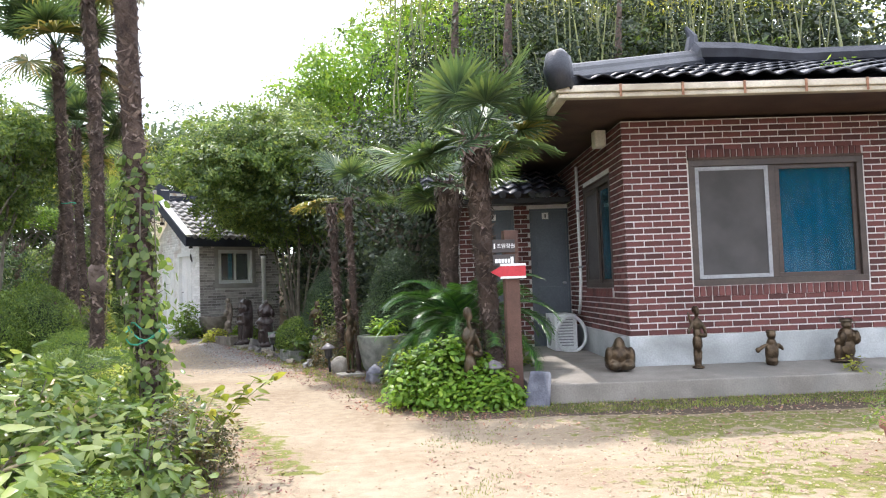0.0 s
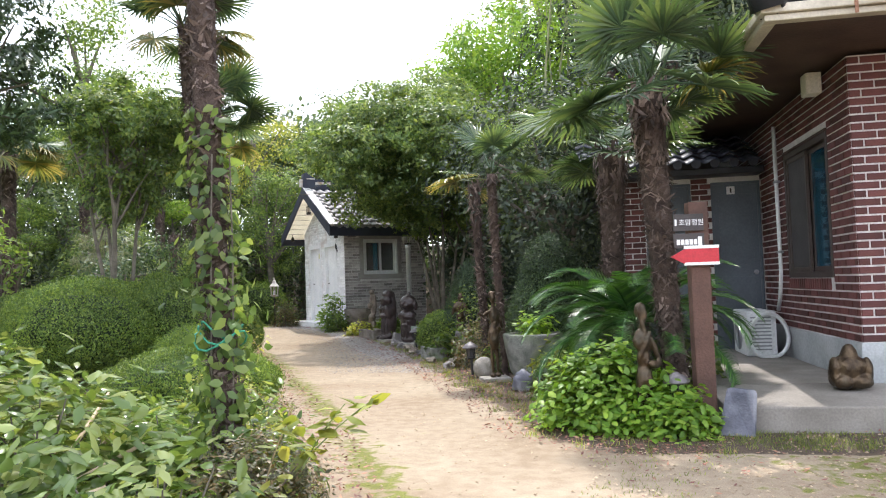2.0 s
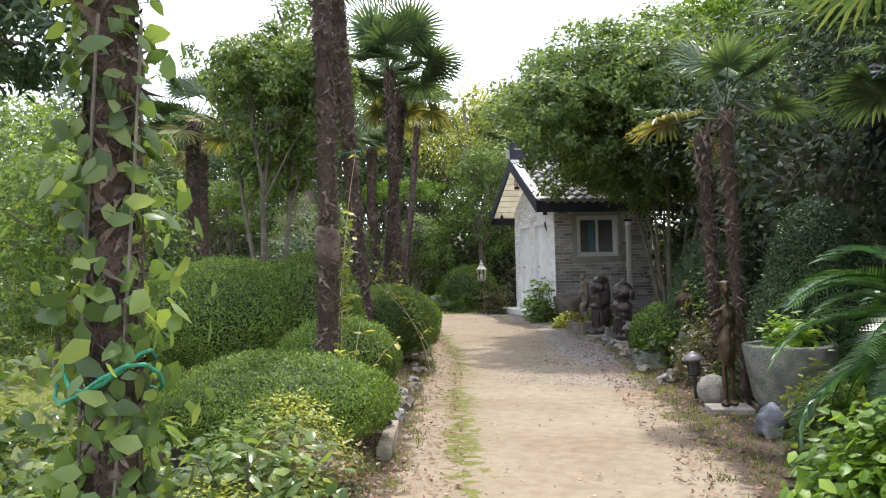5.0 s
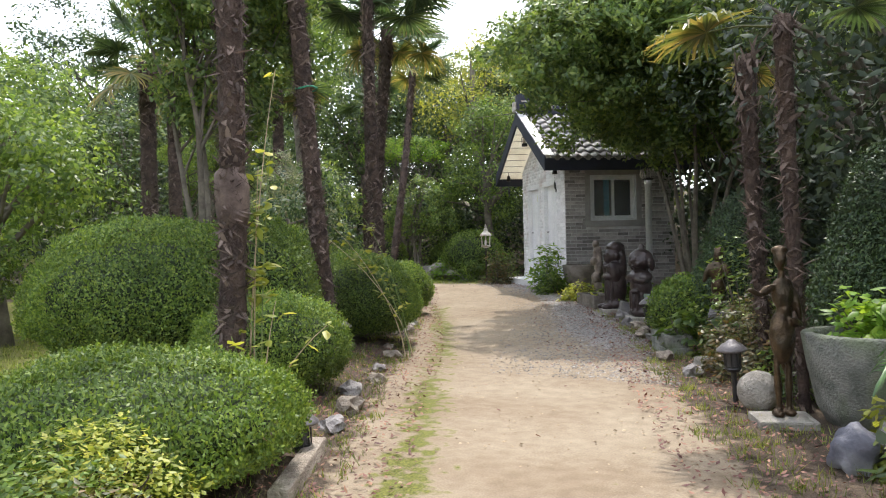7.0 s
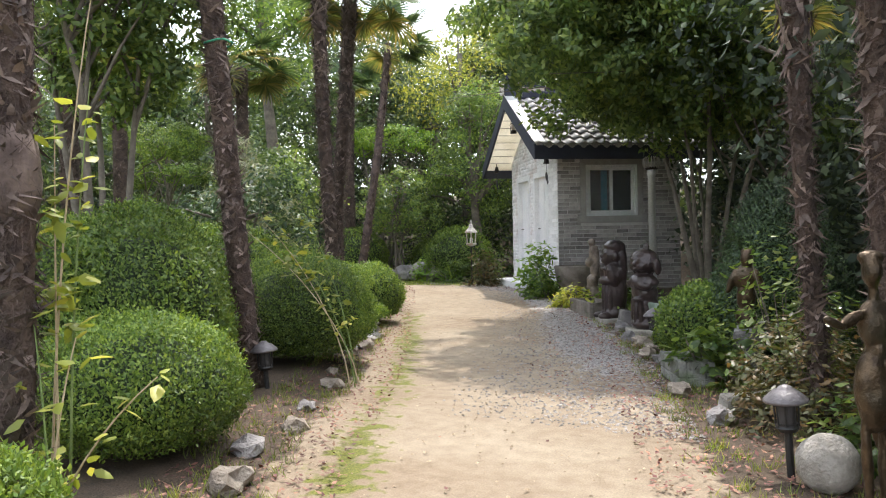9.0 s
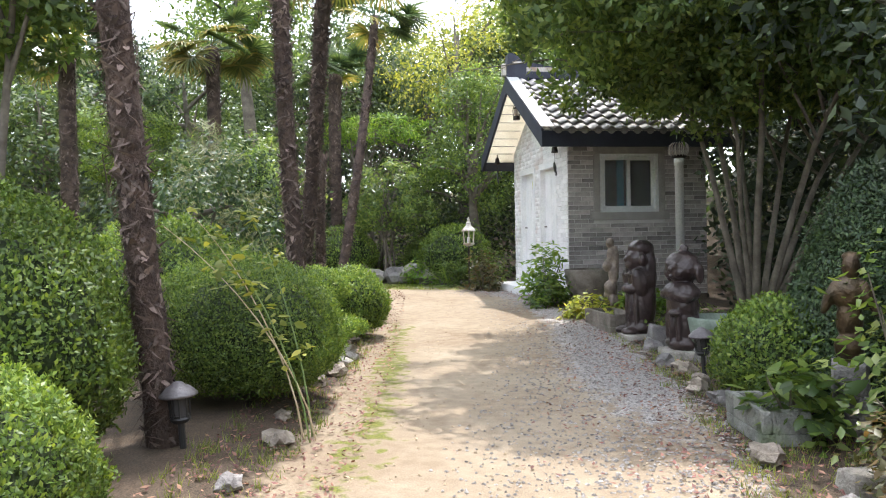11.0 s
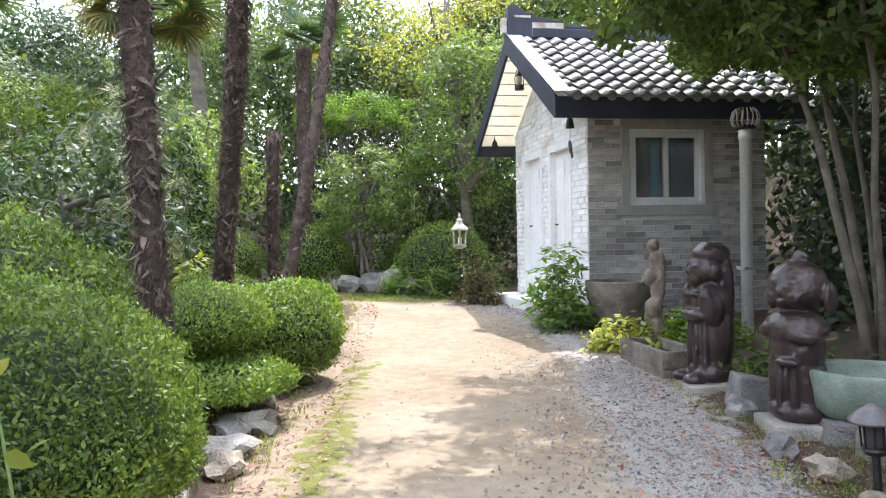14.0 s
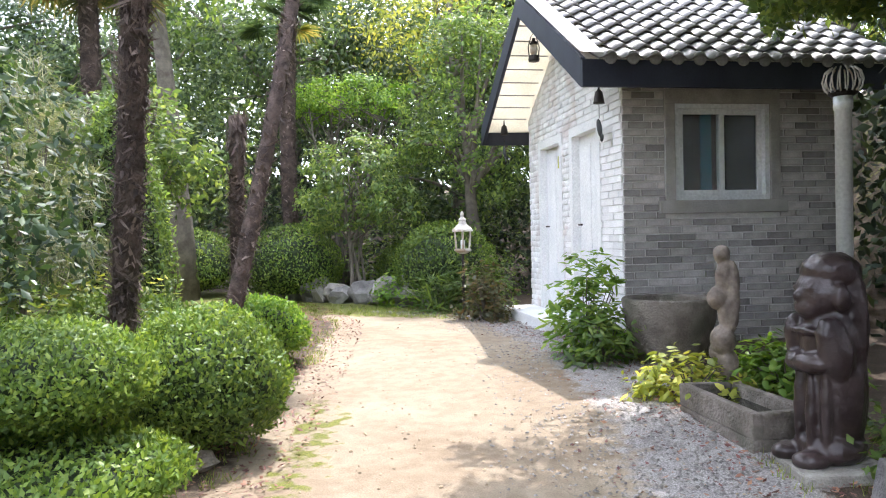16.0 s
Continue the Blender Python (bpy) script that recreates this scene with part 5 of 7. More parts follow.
_r = random.Random(9)
limb_tree("garden_tree", (-6.3, 11.1), 4, lumps(_r, (0, 0, 3.3), (0.95, 0.95, 1.1), 14, 0.45), M_DARKLEAF, 0.075, 40, 0.14, "small garden tree on slim smooth grey stems", 0.07, seed=6)


def wood(x, y, h, w, material, seed, leaf=0.16, label="tall leafy tree on the wooded slope", name="tree", low=0.25, per=20, clump=0.42, n=16):
    r = random.Random(seed)
    z = h * (1 + low) / 2
    return limb_tree(name, (x, y), 1, lumps(r, (0, 0, z), (w, w, h * (1 - low) / 2), n, w * 0.42), material, leaf, per, clump, label, 0.09 + h * 0.012, seed, branch=12)


# slope behind the house and the big tree
wood(-1.8, 25.5, 8.0, 2.9, M_LIMELEAF, 41)
wood(0.8, 26.5, 8.5, 2.9, M_LIMELEAF, 51)
wood(1.6, 21.5, 6.2, 2.2, M_MIDLEAF, 42)
wood(0.0, 20.5, 5.4, 2.0, M_MIDLEAF, 43, leaf=0.13)
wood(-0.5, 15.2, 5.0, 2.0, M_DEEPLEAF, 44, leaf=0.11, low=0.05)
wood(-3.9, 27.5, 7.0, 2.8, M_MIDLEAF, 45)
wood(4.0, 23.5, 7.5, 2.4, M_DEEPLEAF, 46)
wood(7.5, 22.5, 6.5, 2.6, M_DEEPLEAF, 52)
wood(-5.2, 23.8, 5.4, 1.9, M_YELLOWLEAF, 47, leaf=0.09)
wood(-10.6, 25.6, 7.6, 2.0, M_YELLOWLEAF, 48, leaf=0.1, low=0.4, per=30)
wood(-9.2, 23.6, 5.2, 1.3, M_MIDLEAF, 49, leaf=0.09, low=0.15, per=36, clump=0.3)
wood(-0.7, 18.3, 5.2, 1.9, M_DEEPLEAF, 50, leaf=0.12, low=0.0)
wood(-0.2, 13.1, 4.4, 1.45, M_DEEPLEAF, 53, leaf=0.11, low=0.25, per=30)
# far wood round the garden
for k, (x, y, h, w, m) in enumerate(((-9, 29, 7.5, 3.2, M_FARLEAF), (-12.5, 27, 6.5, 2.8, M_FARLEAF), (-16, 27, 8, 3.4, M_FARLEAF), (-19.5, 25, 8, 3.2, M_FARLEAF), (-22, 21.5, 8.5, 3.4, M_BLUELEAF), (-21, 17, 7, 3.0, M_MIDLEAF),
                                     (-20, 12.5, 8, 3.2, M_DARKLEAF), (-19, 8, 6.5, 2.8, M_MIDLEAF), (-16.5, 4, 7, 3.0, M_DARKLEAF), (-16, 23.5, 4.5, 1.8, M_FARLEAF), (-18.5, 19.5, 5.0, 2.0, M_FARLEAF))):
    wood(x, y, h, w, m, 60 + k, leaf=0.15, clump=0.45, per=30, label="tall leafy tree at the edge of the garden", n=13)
for k, (x, y, h, w, m) in enumerate(((7.5, 28, 6.5, 3.0, M_DARKLEAF), (12, 26, 6.5, 3.0, M_MIDLEAF), (-13, -4, 7, 3, M_DARKLEAF), (-7, -9, 7, 3, M_MIDLEAF), (4, -10, 7, 3, M_DARKLEAF), (13, -6, 7, 3, M_MIDLEAF), (16, 4, 7, 3, M_DARKLEAF))):
    wood(x, y, h, w, m, 80 + k, leaf=0.28, clump=0.6, per=10, label="tall leafy tree at the edge of the garden")
wood(-13.6, 21.4, 10.2, 1.9, M_MIDLEAF, 91, leaf=0.14, per=28, clump=0.4, low=0.35, label="tall slender tree above the garden")
wood(-9.8, 27.5, 7.0, 2.4, M_FARLEAF, 93, leaf=0.14, per=26, clump=0.4, low=0.2, label="tall dark tree behind the shed")
# middle-ground garden trees and shrubs
wood(-9.2, 10.6, 3.0, 1.2, M_MIDLEAF, 101, leaf=0.09, per=20, clump=0.22, low=0.2, label="small broadleaf tree in the garden")
wood(-8.6, 15.0, 2.6, 0.9, M_BLUELEAF, 102, leaf=0.08, clump=0.2, low=0.1, label="rounded dark garden evergreen")
wood(-11.2, 18.6, 3.0, 1.2, M_DARKLEAF, 103, leaf=0.1, clump=0.25, label="small broadleaf tree in the garden")
wood(-10.6, 25.4, 3.8, 1.6, M_FARLEAF, 104, leaf=0.12, clump=0.3, low=0.1, label="leafy tree on the bank")
limb_tree("flat_topped_tree", (-12.2, 24.0), 6, [((0, 0, 3.75), (1.3, 0.9, 0.25)), ((-0.8, 0, 3.55), (0.6, 0.6, 0.2)), ((0.8, 0, 3.5), (0.6, 0.6, 0.2))], M_LIMELEAF, 0.075, 46, 0.16, "flat-topped bright green tree on bare forking grey stems", 0.06, seed=31, branch=9, spread=2.0)
limb_tree("glossy_tree", (-11.0, 22.7), 5, [((0, 0, 2.0), (0.95, 0.8, 0.75)), ((-0.6, 0, 1.6), (0.5, 0.5, 0.4)), ((0.6, 0.1, 1.6), (0.5, 0.5, 0.4))], M_DARKLEAF, 0.09, 34, 0.16, "rounded glossy camellia-like tree on pale stems", 0.05, seed=32, branch=6, spread=2.5)
limb_tree("egg_topiary", (-11.15, 18.5), 1, [((0, 0, 1.95), (0.62, 0.62, 0.85))], M_BOXLEAF, 0.05, 46, 0.1, "egg-shaped clipped evergreen on a bare trunk", 0.07, seed=33)
limb_tree("pine_tree", (-10.6, 17.0), 1, [((0, 0, 1.35), (0.85, 0.85, 0.22)), ((0.1, 0, 1.85), (0.7, 0.7, 0.22)), ((0, 0, 2.3), (0.5, 0.5, 0.22)), ((0, 0, 2.7), (0.25, 0.25, 0.25))], M_PINE, 0.15, 30, 0.13, "young pine with long pale needles", 0.04, seed=34, aspect=0.07, branch=16)
limb_tree("pine_tree", (-9.3, 16.0), 1, [((0, 0, 1.1), (0.7, 0.7, 0.2)), ((0.1, 0, 1.6), (0.55, 0.55, 0.2)), ((0, 0, 2.1), (0.35, 0.35, 0.25))], M_PINE, 0.15, 30, 0.13, "young pine with long pale needles", 0.035, seed=35, aspect=0.07, branch=14)
bush((-8.85, 21.75), (0.4, 0.35, 0.5), M_MIDLEAF, 0.4, 260, "clump of strappy green iris leaves", seed=61, aspect=0.07, droop=-1.6, clump=0.1, stems=3, category="plant", name="iris_clump")
limb_tree("conifer", (-4.95, 6.4), 1, [((0, 0, 3.3), (1.05, 1.0, 0.5)), ((0.35, 0.2, 2.75), (0.7, 0.7, 0.3)), ((-0.3, 0, 3.9), (0.9, 0.9, 0.4)), ((0.1, 0, 4.5), (0.6, 0.6, 0.4))], M_BLUELEAF, 0.085, 110, 0.17, "dark layered conifer overhanging the bed", 0.08, seed=17, aspect=0.28)
wood(-11.5, 8.0, 4.5, 1.9, M_GLOSSLEAF, 107, leaf=0.13, clump=0.3, low=0.1, label="small garden tree with glossy leaves")
wood(-14.5, 13.0, 5.0, 2.0, M_MIDLEAF, 108, leaf=0.14, clump=0.35, low=0.1, label="leafy green tree in the garden")
for k, (x, y, w, h, m) in enumerate(((-9.3, 12.0, 1.0, 1.3, M_GLOSSLEAF), (-10.5, 10.5, 1.0, 1.4, M_MIDLEAF), (-11.5, 13.5, 1.1, 1.3, M_MIDLEAF), (-9.0, 16.6, 0.7, 1.0, M_YELLOWLEAF),
                                     (-13.2, 18.6, 1.2, 1.5, M_GLOSSLEAF), (-8.6, 22.2, 0.6, 0.8, M_MIDLEAF), (-7.85, 21.0, 0.38, 0.75, M_RUSTLEAF), (-9.9, 22.3, 0.5, 0.5, M_LIMELEAF), (-11.6, 24.6, 1.2, 1.8, M_MIDLEAF), (-9.9, 24.4, 1.1, 1.7, M_MIDLEAF))):
    bush((x, y), (w, w, h), m, 0.085, int(2600 * w), "loose leafy garden shrub", seed=k, clump=0.16)


limb_tree("clipped_tree", (-8.7, 9.9), 1, [((0, 0, 0.95), (0.62, 0.6, 0.4)), ((0.25, -0.2, 0.8), (0.4, 0.4, 0.25))], M_BOXLEAF, 0.04, 60, 0.1, "small round-headed clipped tree on the lawn", 0.045, seed=8, branch=8)
clipped((-7.75, 13.75), (1.0, 0.9, 1.3), "broad domed azalea among the palms", M_BOXLEAF, leaf=0.04, seed=77, wob=0.18, tuft=0.035)
bush((-8.3, 15.2), (0.7, 0.7, 1.3), M_GLOSSLEAF, 0.08, 1500, "loose glossy shrub among the palms", seed=78, clump=0.14)


def bamboo():
    V, F, n = [], [], 0
    r = random.Random(2)
    bm = bmesh.new()
    for k in range(170):
        x, y = r.uniform(-1, 14), r.uniform(22, 30)
        z = g(x, y) - 0.1
        h = r.uniform(8, 12)
        tube(bm, [(x, y, z), (x + r.uniform(-0.2, 0.2), y, z + h * 0.6), (x + r.uniform(-0.8, 0.8), y + r.uniform(-0.5, 0.5), z + h)], [r.uniform(0.035, 0.06), 0.035, 0.01], 6, False)
    for x, y, w in ((1.2, 23.0, 0.28), (2.8, 22.6, 0.32), (6.5, 23.5, 0.22)):
        tr = thing("tree", pose(x, y, g(x, y) - 0.2), "tall dark evergreen with a thick trunk above the roof", "tree")
        q = bmesh.new()
        tube(q, [(0, 0, 0), (0.1, 0, 3), (0.0, 0, 6), (0.2, 0, 9)], [w, w * 0.8, w * 0.65, w * 0.3], 12)
        part("trunk", q, M_FIBRE, tr, "", True)
        P_, N_ = crown_points([((0, 0, 5.2), (1.6, 1.4, 1.0)), ((0.5, 0, 7.5), (2.4, 2.0, 1.6)), ((-1.2, -0.3, 6.6), (1.3, 1.2, 0.8))], 16, 0.4)
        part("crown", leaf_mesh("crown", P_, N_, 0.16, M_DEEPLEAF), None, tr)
    b = tagged(part("bamboo_culms", bm, M_CULM, None, "", True), "grove of tall thin yellow-green bamboo culms on the slope", "bamboo", kind="stuff")
    c = 900
    cc = np.stack([rng.uniform(-2, 15, c), rng.uniform(21.5, 30.5, c), rng.uniform(10.5, 16, c)], 1)
    off = ball_dirs(c * 22) * 0.55
    tagged(part("bamboo_leaves", leaf_mesh("bamboo_leaves", np.repeat(cc, 22, 0) + off, off + np.array([0, 0, 0.4]), 0.22, M_YELLOWLEAF, 0.2, 0.5, 0.5), None), "feathery yellow-green bamboo foliage above the slope", "bamboo", kind="stuff")


bamboo()


# ---- statues ----
CARVE = bpy.data.textures.new("carving", "CLOUDS")
CARVE.noise_scale, CARVE.noise_depth = 0.055, 2


def statue(name, m, shapes, material, label, voxel=0.012, category="statue", rough=0.1, carve=1.0):
    """A carved figure: rounded masses melted into one plain mesh. shapes: centre, half-sizes, turn."""
    bm = bmesh.new()
    for k, (c, r, *rot) in enumerate(shapes):
        blob(bm, c, r, rough, 3, k, rot[0] if rot else (0, 0, 0))
    ob = part(name, bm, material, None, "", True)
    ob.matrix_world = m
    md = ob.modifiers.new("melt", "REMESH")
    md.mode, md.voxel_size, md.use_smooth_shade = "VOXEL", voxel, True
    dp = ob.modifiers.new("carving", "DISPLACE")
    dp.texture, dp.strength, dp.mid_level = CARVE, voxel * carve, 0.5
    return tagged(ob, label, category)


def slab(name, m, size, material, label, category, bev=0.02, rough=0.0):
    bm = bmesh.new()
    box(bm, (-size[0] / 2, -size[1] / 2, 0), (size[0] / 2, size[1] / 2, size[2]), bev)
    for v in bm.verts:
        v.co += Vector([noise.noise(v.co * 6 + Vector((k * 9, m.translation.x, m.translation.y))) * rough for k in range(3)])
    ob = part(name, bm, material)
    ob.matrix_world = m
    return tagged(ob, label, category)


def standing(h, w, lean=0.0, arm=1):
    """Masses of a slim standing figure of height h."""
    return [((0, 0, 0.02 * h), (0.16 * w, 0.13 * w, 0.03 * h)), ((0.05 * w, 0, 0.16 * h), (0.055 * w, 0.07 * w, 0.17 * h), (0, 5, 0)), ((-0.06 * w, 0, 0.16 * h), (0.055 * w, 0.07 * w, 0.17 * h), (0, -4, 0)),
            ((0, 0, 0.4 * h), (0.13 * w, 0.12 * w, 0.15 * h)), ((lean * 0.5, 0, 0.56 * h), (0.1 * w, 0.09 * w, 0.1 * h)), ((lean, 0, 0.7 * h), (0.15 * w, 0.1 * w, 0.1 * h)),
            ((lean, 0, 0.82 * h), (0.045 * w, 0.045 * w, 0.06 * h)), ((lean, -0.01, 0.91 * h), (0.075 * w, 0.085 * w, 0.085 * h)), ((lean, 0.03, 0.93 * h), (0.09 * w, 0.08 * w, 0.07 * h)),
            ((lean + 0.18 * w, -0.02, 0.62 * h), (0.045 * w, 0.05 * w, 0.13 * h), (0, -18, 0)), ((lean + 0.12 * w, -0.1 * w, 0.52 * h), (0.12 * w, 0.045 * w, 0.035 * h), (0, 15, 25)),
            ((lean - 0.18 * w * arm, -0.03, 0.66 * h), (0.045 * w, 0.05 * w, 0.13 * h), (0, 25, 0)), ((lean - 0.2 * w * arm, -0.06 * w, 0.8 * h), (0.04 * w, 0.04 * w, 0.11 * h), (0, -12, 0))]


# bronze figures on the terrace and by the sign
TZ = 0.225
statue("bronze_buddha", pose(2.12, 8.12, TZ) @ Matrix.Diagonal((0.88, 0.9, 1.15, 1.0)), [((0, 0, 0.07), (0.17, 0.14, 0.075)), ((0, -0.01, 0.15), (0.16, 0.14, 0.1)), ((0, -0.02, 0.235), (0.075, 0.075, 0.07)), ((0, -0.02, 0.29), (0.05, 0.05, 0.03)),
       ((0.14, -0.05, 0.13), (0.05, 0.07, 0.1)), ((-0.14, -0.05, 0.13), (0.05, 0.07, 0.1)), ((0.08, -0.1, 0.06), (0.09, 0.06, 0.05)), ((-0.08, -0.1, 0.06), (0.09, 0.06, 0.05))], M_BRONZE, "squat seated bronze figure with a round belly on the terrace", 0.01)
statue("bronze_dancer", pose(2.98, 8.1, TZ), standing(0.68, 0.42), M_BRONZE, "slim bronze standing figure on a small base against the plinth", 0.009)
statue("bronze_child", pose(3.8, 8.12, TZ), [((0, 0, 0.05), (0.07, 0.06, 0.06)), ((0, 0, 0.14), (0.075, 0.06, 0.12)), ((0, 0, 0.24), (0.055, 0.045, 0.06)), ((0, -0.01, 0.33), (0.05, 0.05, 0.055)), ((0, 0, 0.365), (0.055, 0.05, 0.025)),
       ((-0.11, -0.02, 0.2), (0.07, 0.022, 0.022), (0, -30, 0)), ((0.09, -0.02, 0.2), (0.05, 0.022, 0.022), (0, 50, 0)), ((-0.16, -0.02, 0.17), (0.03, 0.02, 0.03))], M_BRONZE, "small bronze child figure with spread arms on the terrace", 0.009)
statue("bronze_figure", pose(4.62, 8.12, TZ), [((0, 0, 0.025), (0.17, 0.12, 0.03)), ((0.02, 0, 0.14), (0.085, 0.07, 0.13)), ((0.02, 0, 0.29), (0.095, 0.07, 0.09)), ((0.02, -0.01, 0.41), (0.055, 0.055, 0.06)), ((0.02, 0, 0.455), (0.075, 0.065, 0.03)),
       ((-0.1, -0.03, 0.12), (0.04, 0.04, 0.1)), ((-0.1, -0.03, 0.23), (0.035, 0.035, 0.04)), ((0.1, -0.05, 0.27), (0.04, 0.05, 0.08)), ((-0.06, -0.05, 0.27), (0.04, 0.05, 0.08))], M_BRONZE, "bronze seated figure with a small companion on a square base", 0.009)
statue("bronze_maiden", pose(0.46, 7.42, 0.02, 0, 0, 15), standing(0.98, 0.5, 0.0, 0), M_BRONZE, "bronze maiden with long hair rising out of a leafy shrub", 0.011)
slab("statue_base", pose(-1.02, 10.58, -0.02, 0, 0, 20), (0.34, 0.3, 0.07), M_PALEROCK, "flat pale stone slab under a bronze figure", "stone", 0.012, 0.01)
statue("bronze_walker", pose(-1.02, 10.6, 0.05, 0, 0, 30) @ Matrix.Diagonal((0.78, 0.78, 1.0, 1.0)), [((0.05, 0, 0.02), (0.045, 0.07, 0.025)), ((-0.05, -0.02, 0.02), (0.045, 0.07, 0.025)), ((0.045, 0, 0.2), (0.026, 0.03, 0.22)), ((-0.045, -0.01, 0.2), (0.026, 0.03, 0.22), (0, -4, 0)), ((0, 0, 0.48), (0.095, 0.08, 0.17)), ((0.02, 0, 0.63), (0.06, 0.055, 0.08)), ((0.01, 0, 0.74), (0.09, 0.06, 0.1)),
       ((0, 0, 0.86), (0.028, 0.028, 0.05)), ((-0.01, -0.01, 0.95), (0.048, 0.055, 0.065)), ((0, 0.02, 1.0), (0.065, 0.06, 0.03)), ((-0.13, -0.03, 0.76), (0.08, 0.024, 0.026), (0, -25, 0)), ((-0.23, -0.06, 0.75), (0.07, 0.02, 0.02), (0, 20, 10)), ((0.11, -0.02, 0.67), (0.028, 0.03, 0.11), (0, -15, 0)), ((0.08, -0.07, 0.57), (0.07, 0.025, 0.025), (0, 20, 25)), ((0.05, 0.05, 0.42), (0.05, 0.03, 0.2))], M_BRONZE, "tall thin weathered bronze figure with one arm stretched out", 0.011)
slab("pedestal", pose(-1.86, 13.45, 0.0), (0.2, 0.2, 0.42), M_ROCK, "narrow rough stone pedestal", "pedestal", 0.03, 0.03)
statue("bronze_bust", pose(-1.86, 13.45, 0.42 + 0.0), [((0, 0, 0.08), (0.08, 0.08, 0.09)), ((0, 0, 0.24), (0.07, 0.06, 0.13)), ((0, 0, 0.38), (0.1, 0.07, 0.1)), ((0.01, -0.01, 0.53), (0.05, 0.05, 0.07)), ((0.01, 0.02, 0.59), (0.05, 0.05, 0.03)),
       ((-0.1, -0.02, 0.36), (0.03, 0.03, 0.11), (0, 20, 0)), ((0.1, -0.03, 0.36), (0.03, 0.03, 0.11), (0, -20, 0))], M_BRONZE, "small weathered bronze half-figure on a stone pedestal", 0.01)
# dark carved figures by the shed
gzs = 0.02
slab("plinth_stone", pose(-3.25, 15.8, gzs - 0.1, 0, 0, 24), (0.4, 0.36, 0.16), M_PALEROCK, "squared pale stone under a dark carved figure", "stone", 0.015, 0.012)
statue("carved_boy", pose(-3.25, 15.82, gzs + 0.05, 0, 0, -35) @ Matrix.Scale(0.93, 4), [((0, 0, 0.07), (0.19, 0.17, 0.09)), ((0, 0, 0.25), (0.165, 0.145, 0.27)), ((0, -0.01, 0.45), (0.17, 0.15, 0.16)), ((0, -0.03, 0.58), (0.205, 0.16, 0.12)), ((0.1, -0.11, 0.55), (0.11, 0.07, 0.055), (0, 12, 20)), ((-0.1, -0.11, 0.57), (0.11, 0.07, 0.055), (0, -12, -20)),
       ((0, 0, 0.83), (0.185, 0.17, 0.17)), ((0.06, -0.11, 0.78), (0.07, 0.06, 0.06)), ((-0.06, -0.11, 0.78), (0.07, 0.06, 0.06)), ((0, -0.175, 0.81), (0.024, 0.024, 0.028)), ((0.06, -0.15, 0.87), (0.03, 0.015, 0.012)), ((-0.06, -0.15, 0.87), (0.03, 0.015, 0.012)), ((0, -0.165, 0.745), (0.025, 0.015, 0.018)), ((0.205, 0.02, 0.77), (0.03, 0.055, 0.1)), ((-0.205, 0.02, 0.77), (0.03, 0.055, 0.1)),
       ((0, 0, 1.0), (0.035, 0.035, 0.05)), ((0.03, 0.0, 1.03), (0.05, 0.02, 0.025), (0, 30, 0)), ((0.07, -0.13, 0.27), (0.03, 0.03, 0.22)), ((-0.02, -0.14, 0.24), (0.025, 0.03, 0.2)), ((-0.1, -0.11, 0.25), (0.03, 0.03, 0.2)), ((0.04, -0.16, 0.38), (0.09, 0.03, 0.025))], M_WOODST, "glossy dark carved boy with folded arms and a round head", 0.011, rough=0.06, carve=1.2)
slab("plinth_stone", pose(-3.88, 16.72, gzs - 0.09, 0, 0, 30), (0.44, 0.4, 0.16), M_PALEROCK, "squared pale stone under a dark carved figure", "stone", 0.015, 0.012)
statue("carved_elder", pose(-3.91, 16.76, gzs + 0.06, 0, 0, -52) @ Matrix.Scale(0.94, 4), [((0, 0.02, 0.08), (0.18, 0.17, 0.1)), ((0, 0.04, 0.35), (0.165, 0.16, 0.4)), ((0, 0.03, 0.62), (0.165, 0.15, 0.22)), ((0.13, -0.04, 0.6), (0.06, 0.09, 0.17), (18, 0, 0)), ((-0.13, -0.04, 0.6), (0.06, 0.09, 0.17), (18, 0, 0)), ((0.06, -0.13, 0.52), (0.09, 0.05, 0.05), (0, 0, 25)), ((-0.06, -0.13, 0.52), (0.09, 0.05, 0.05), (0, 0, -25)),
       ((0, -0.01, 0.87), (0.125, 0.14, 0.14)), ((0, -0.1, 0.8), (0.07, 0.06, 0.06)), ((0, -0.15, 0.86), (0.02, 0.03, 0.03)), ((0.05, -0.12, 0.9), (0.03, 0.02, 0.014)), ((-0.05, -0.12, 0.9), (0.03, 0.02, 0.014)), ((0, 0.03, 0.98), (0.135, 0.15, 0.1)), ((0, 0.09, 0.7), (0.15, 0.11, 0.38)), ((0.13, 0.0, 0.85), (0.025, 0.045, 0.07)), ((-0.13, 0, 0.85), (0.025, 0.045, 0.07)),
       ((0.09, -0.15, 0.04), (0.07, 0.1, 0.05)), ((-0.09, -0.15, 0.04), (0.07, 0.1, 0.05)), ((0.05, -0.12, 0.28), (0.025, 0.03, 0.22)), ((-0.05, -0.12, 0.28), (0.025, 0.03, 0.22)), ((0.11, -0.08, 0.28), (0.025, 0.03, 0.22)), ((0, -0.12, 0.68), (0.1, 0.03, 0.02))], M_WOODST, "glossy dark carved elder with a hood and praying arms", 0.011, rough=0.06, carve=1.2)
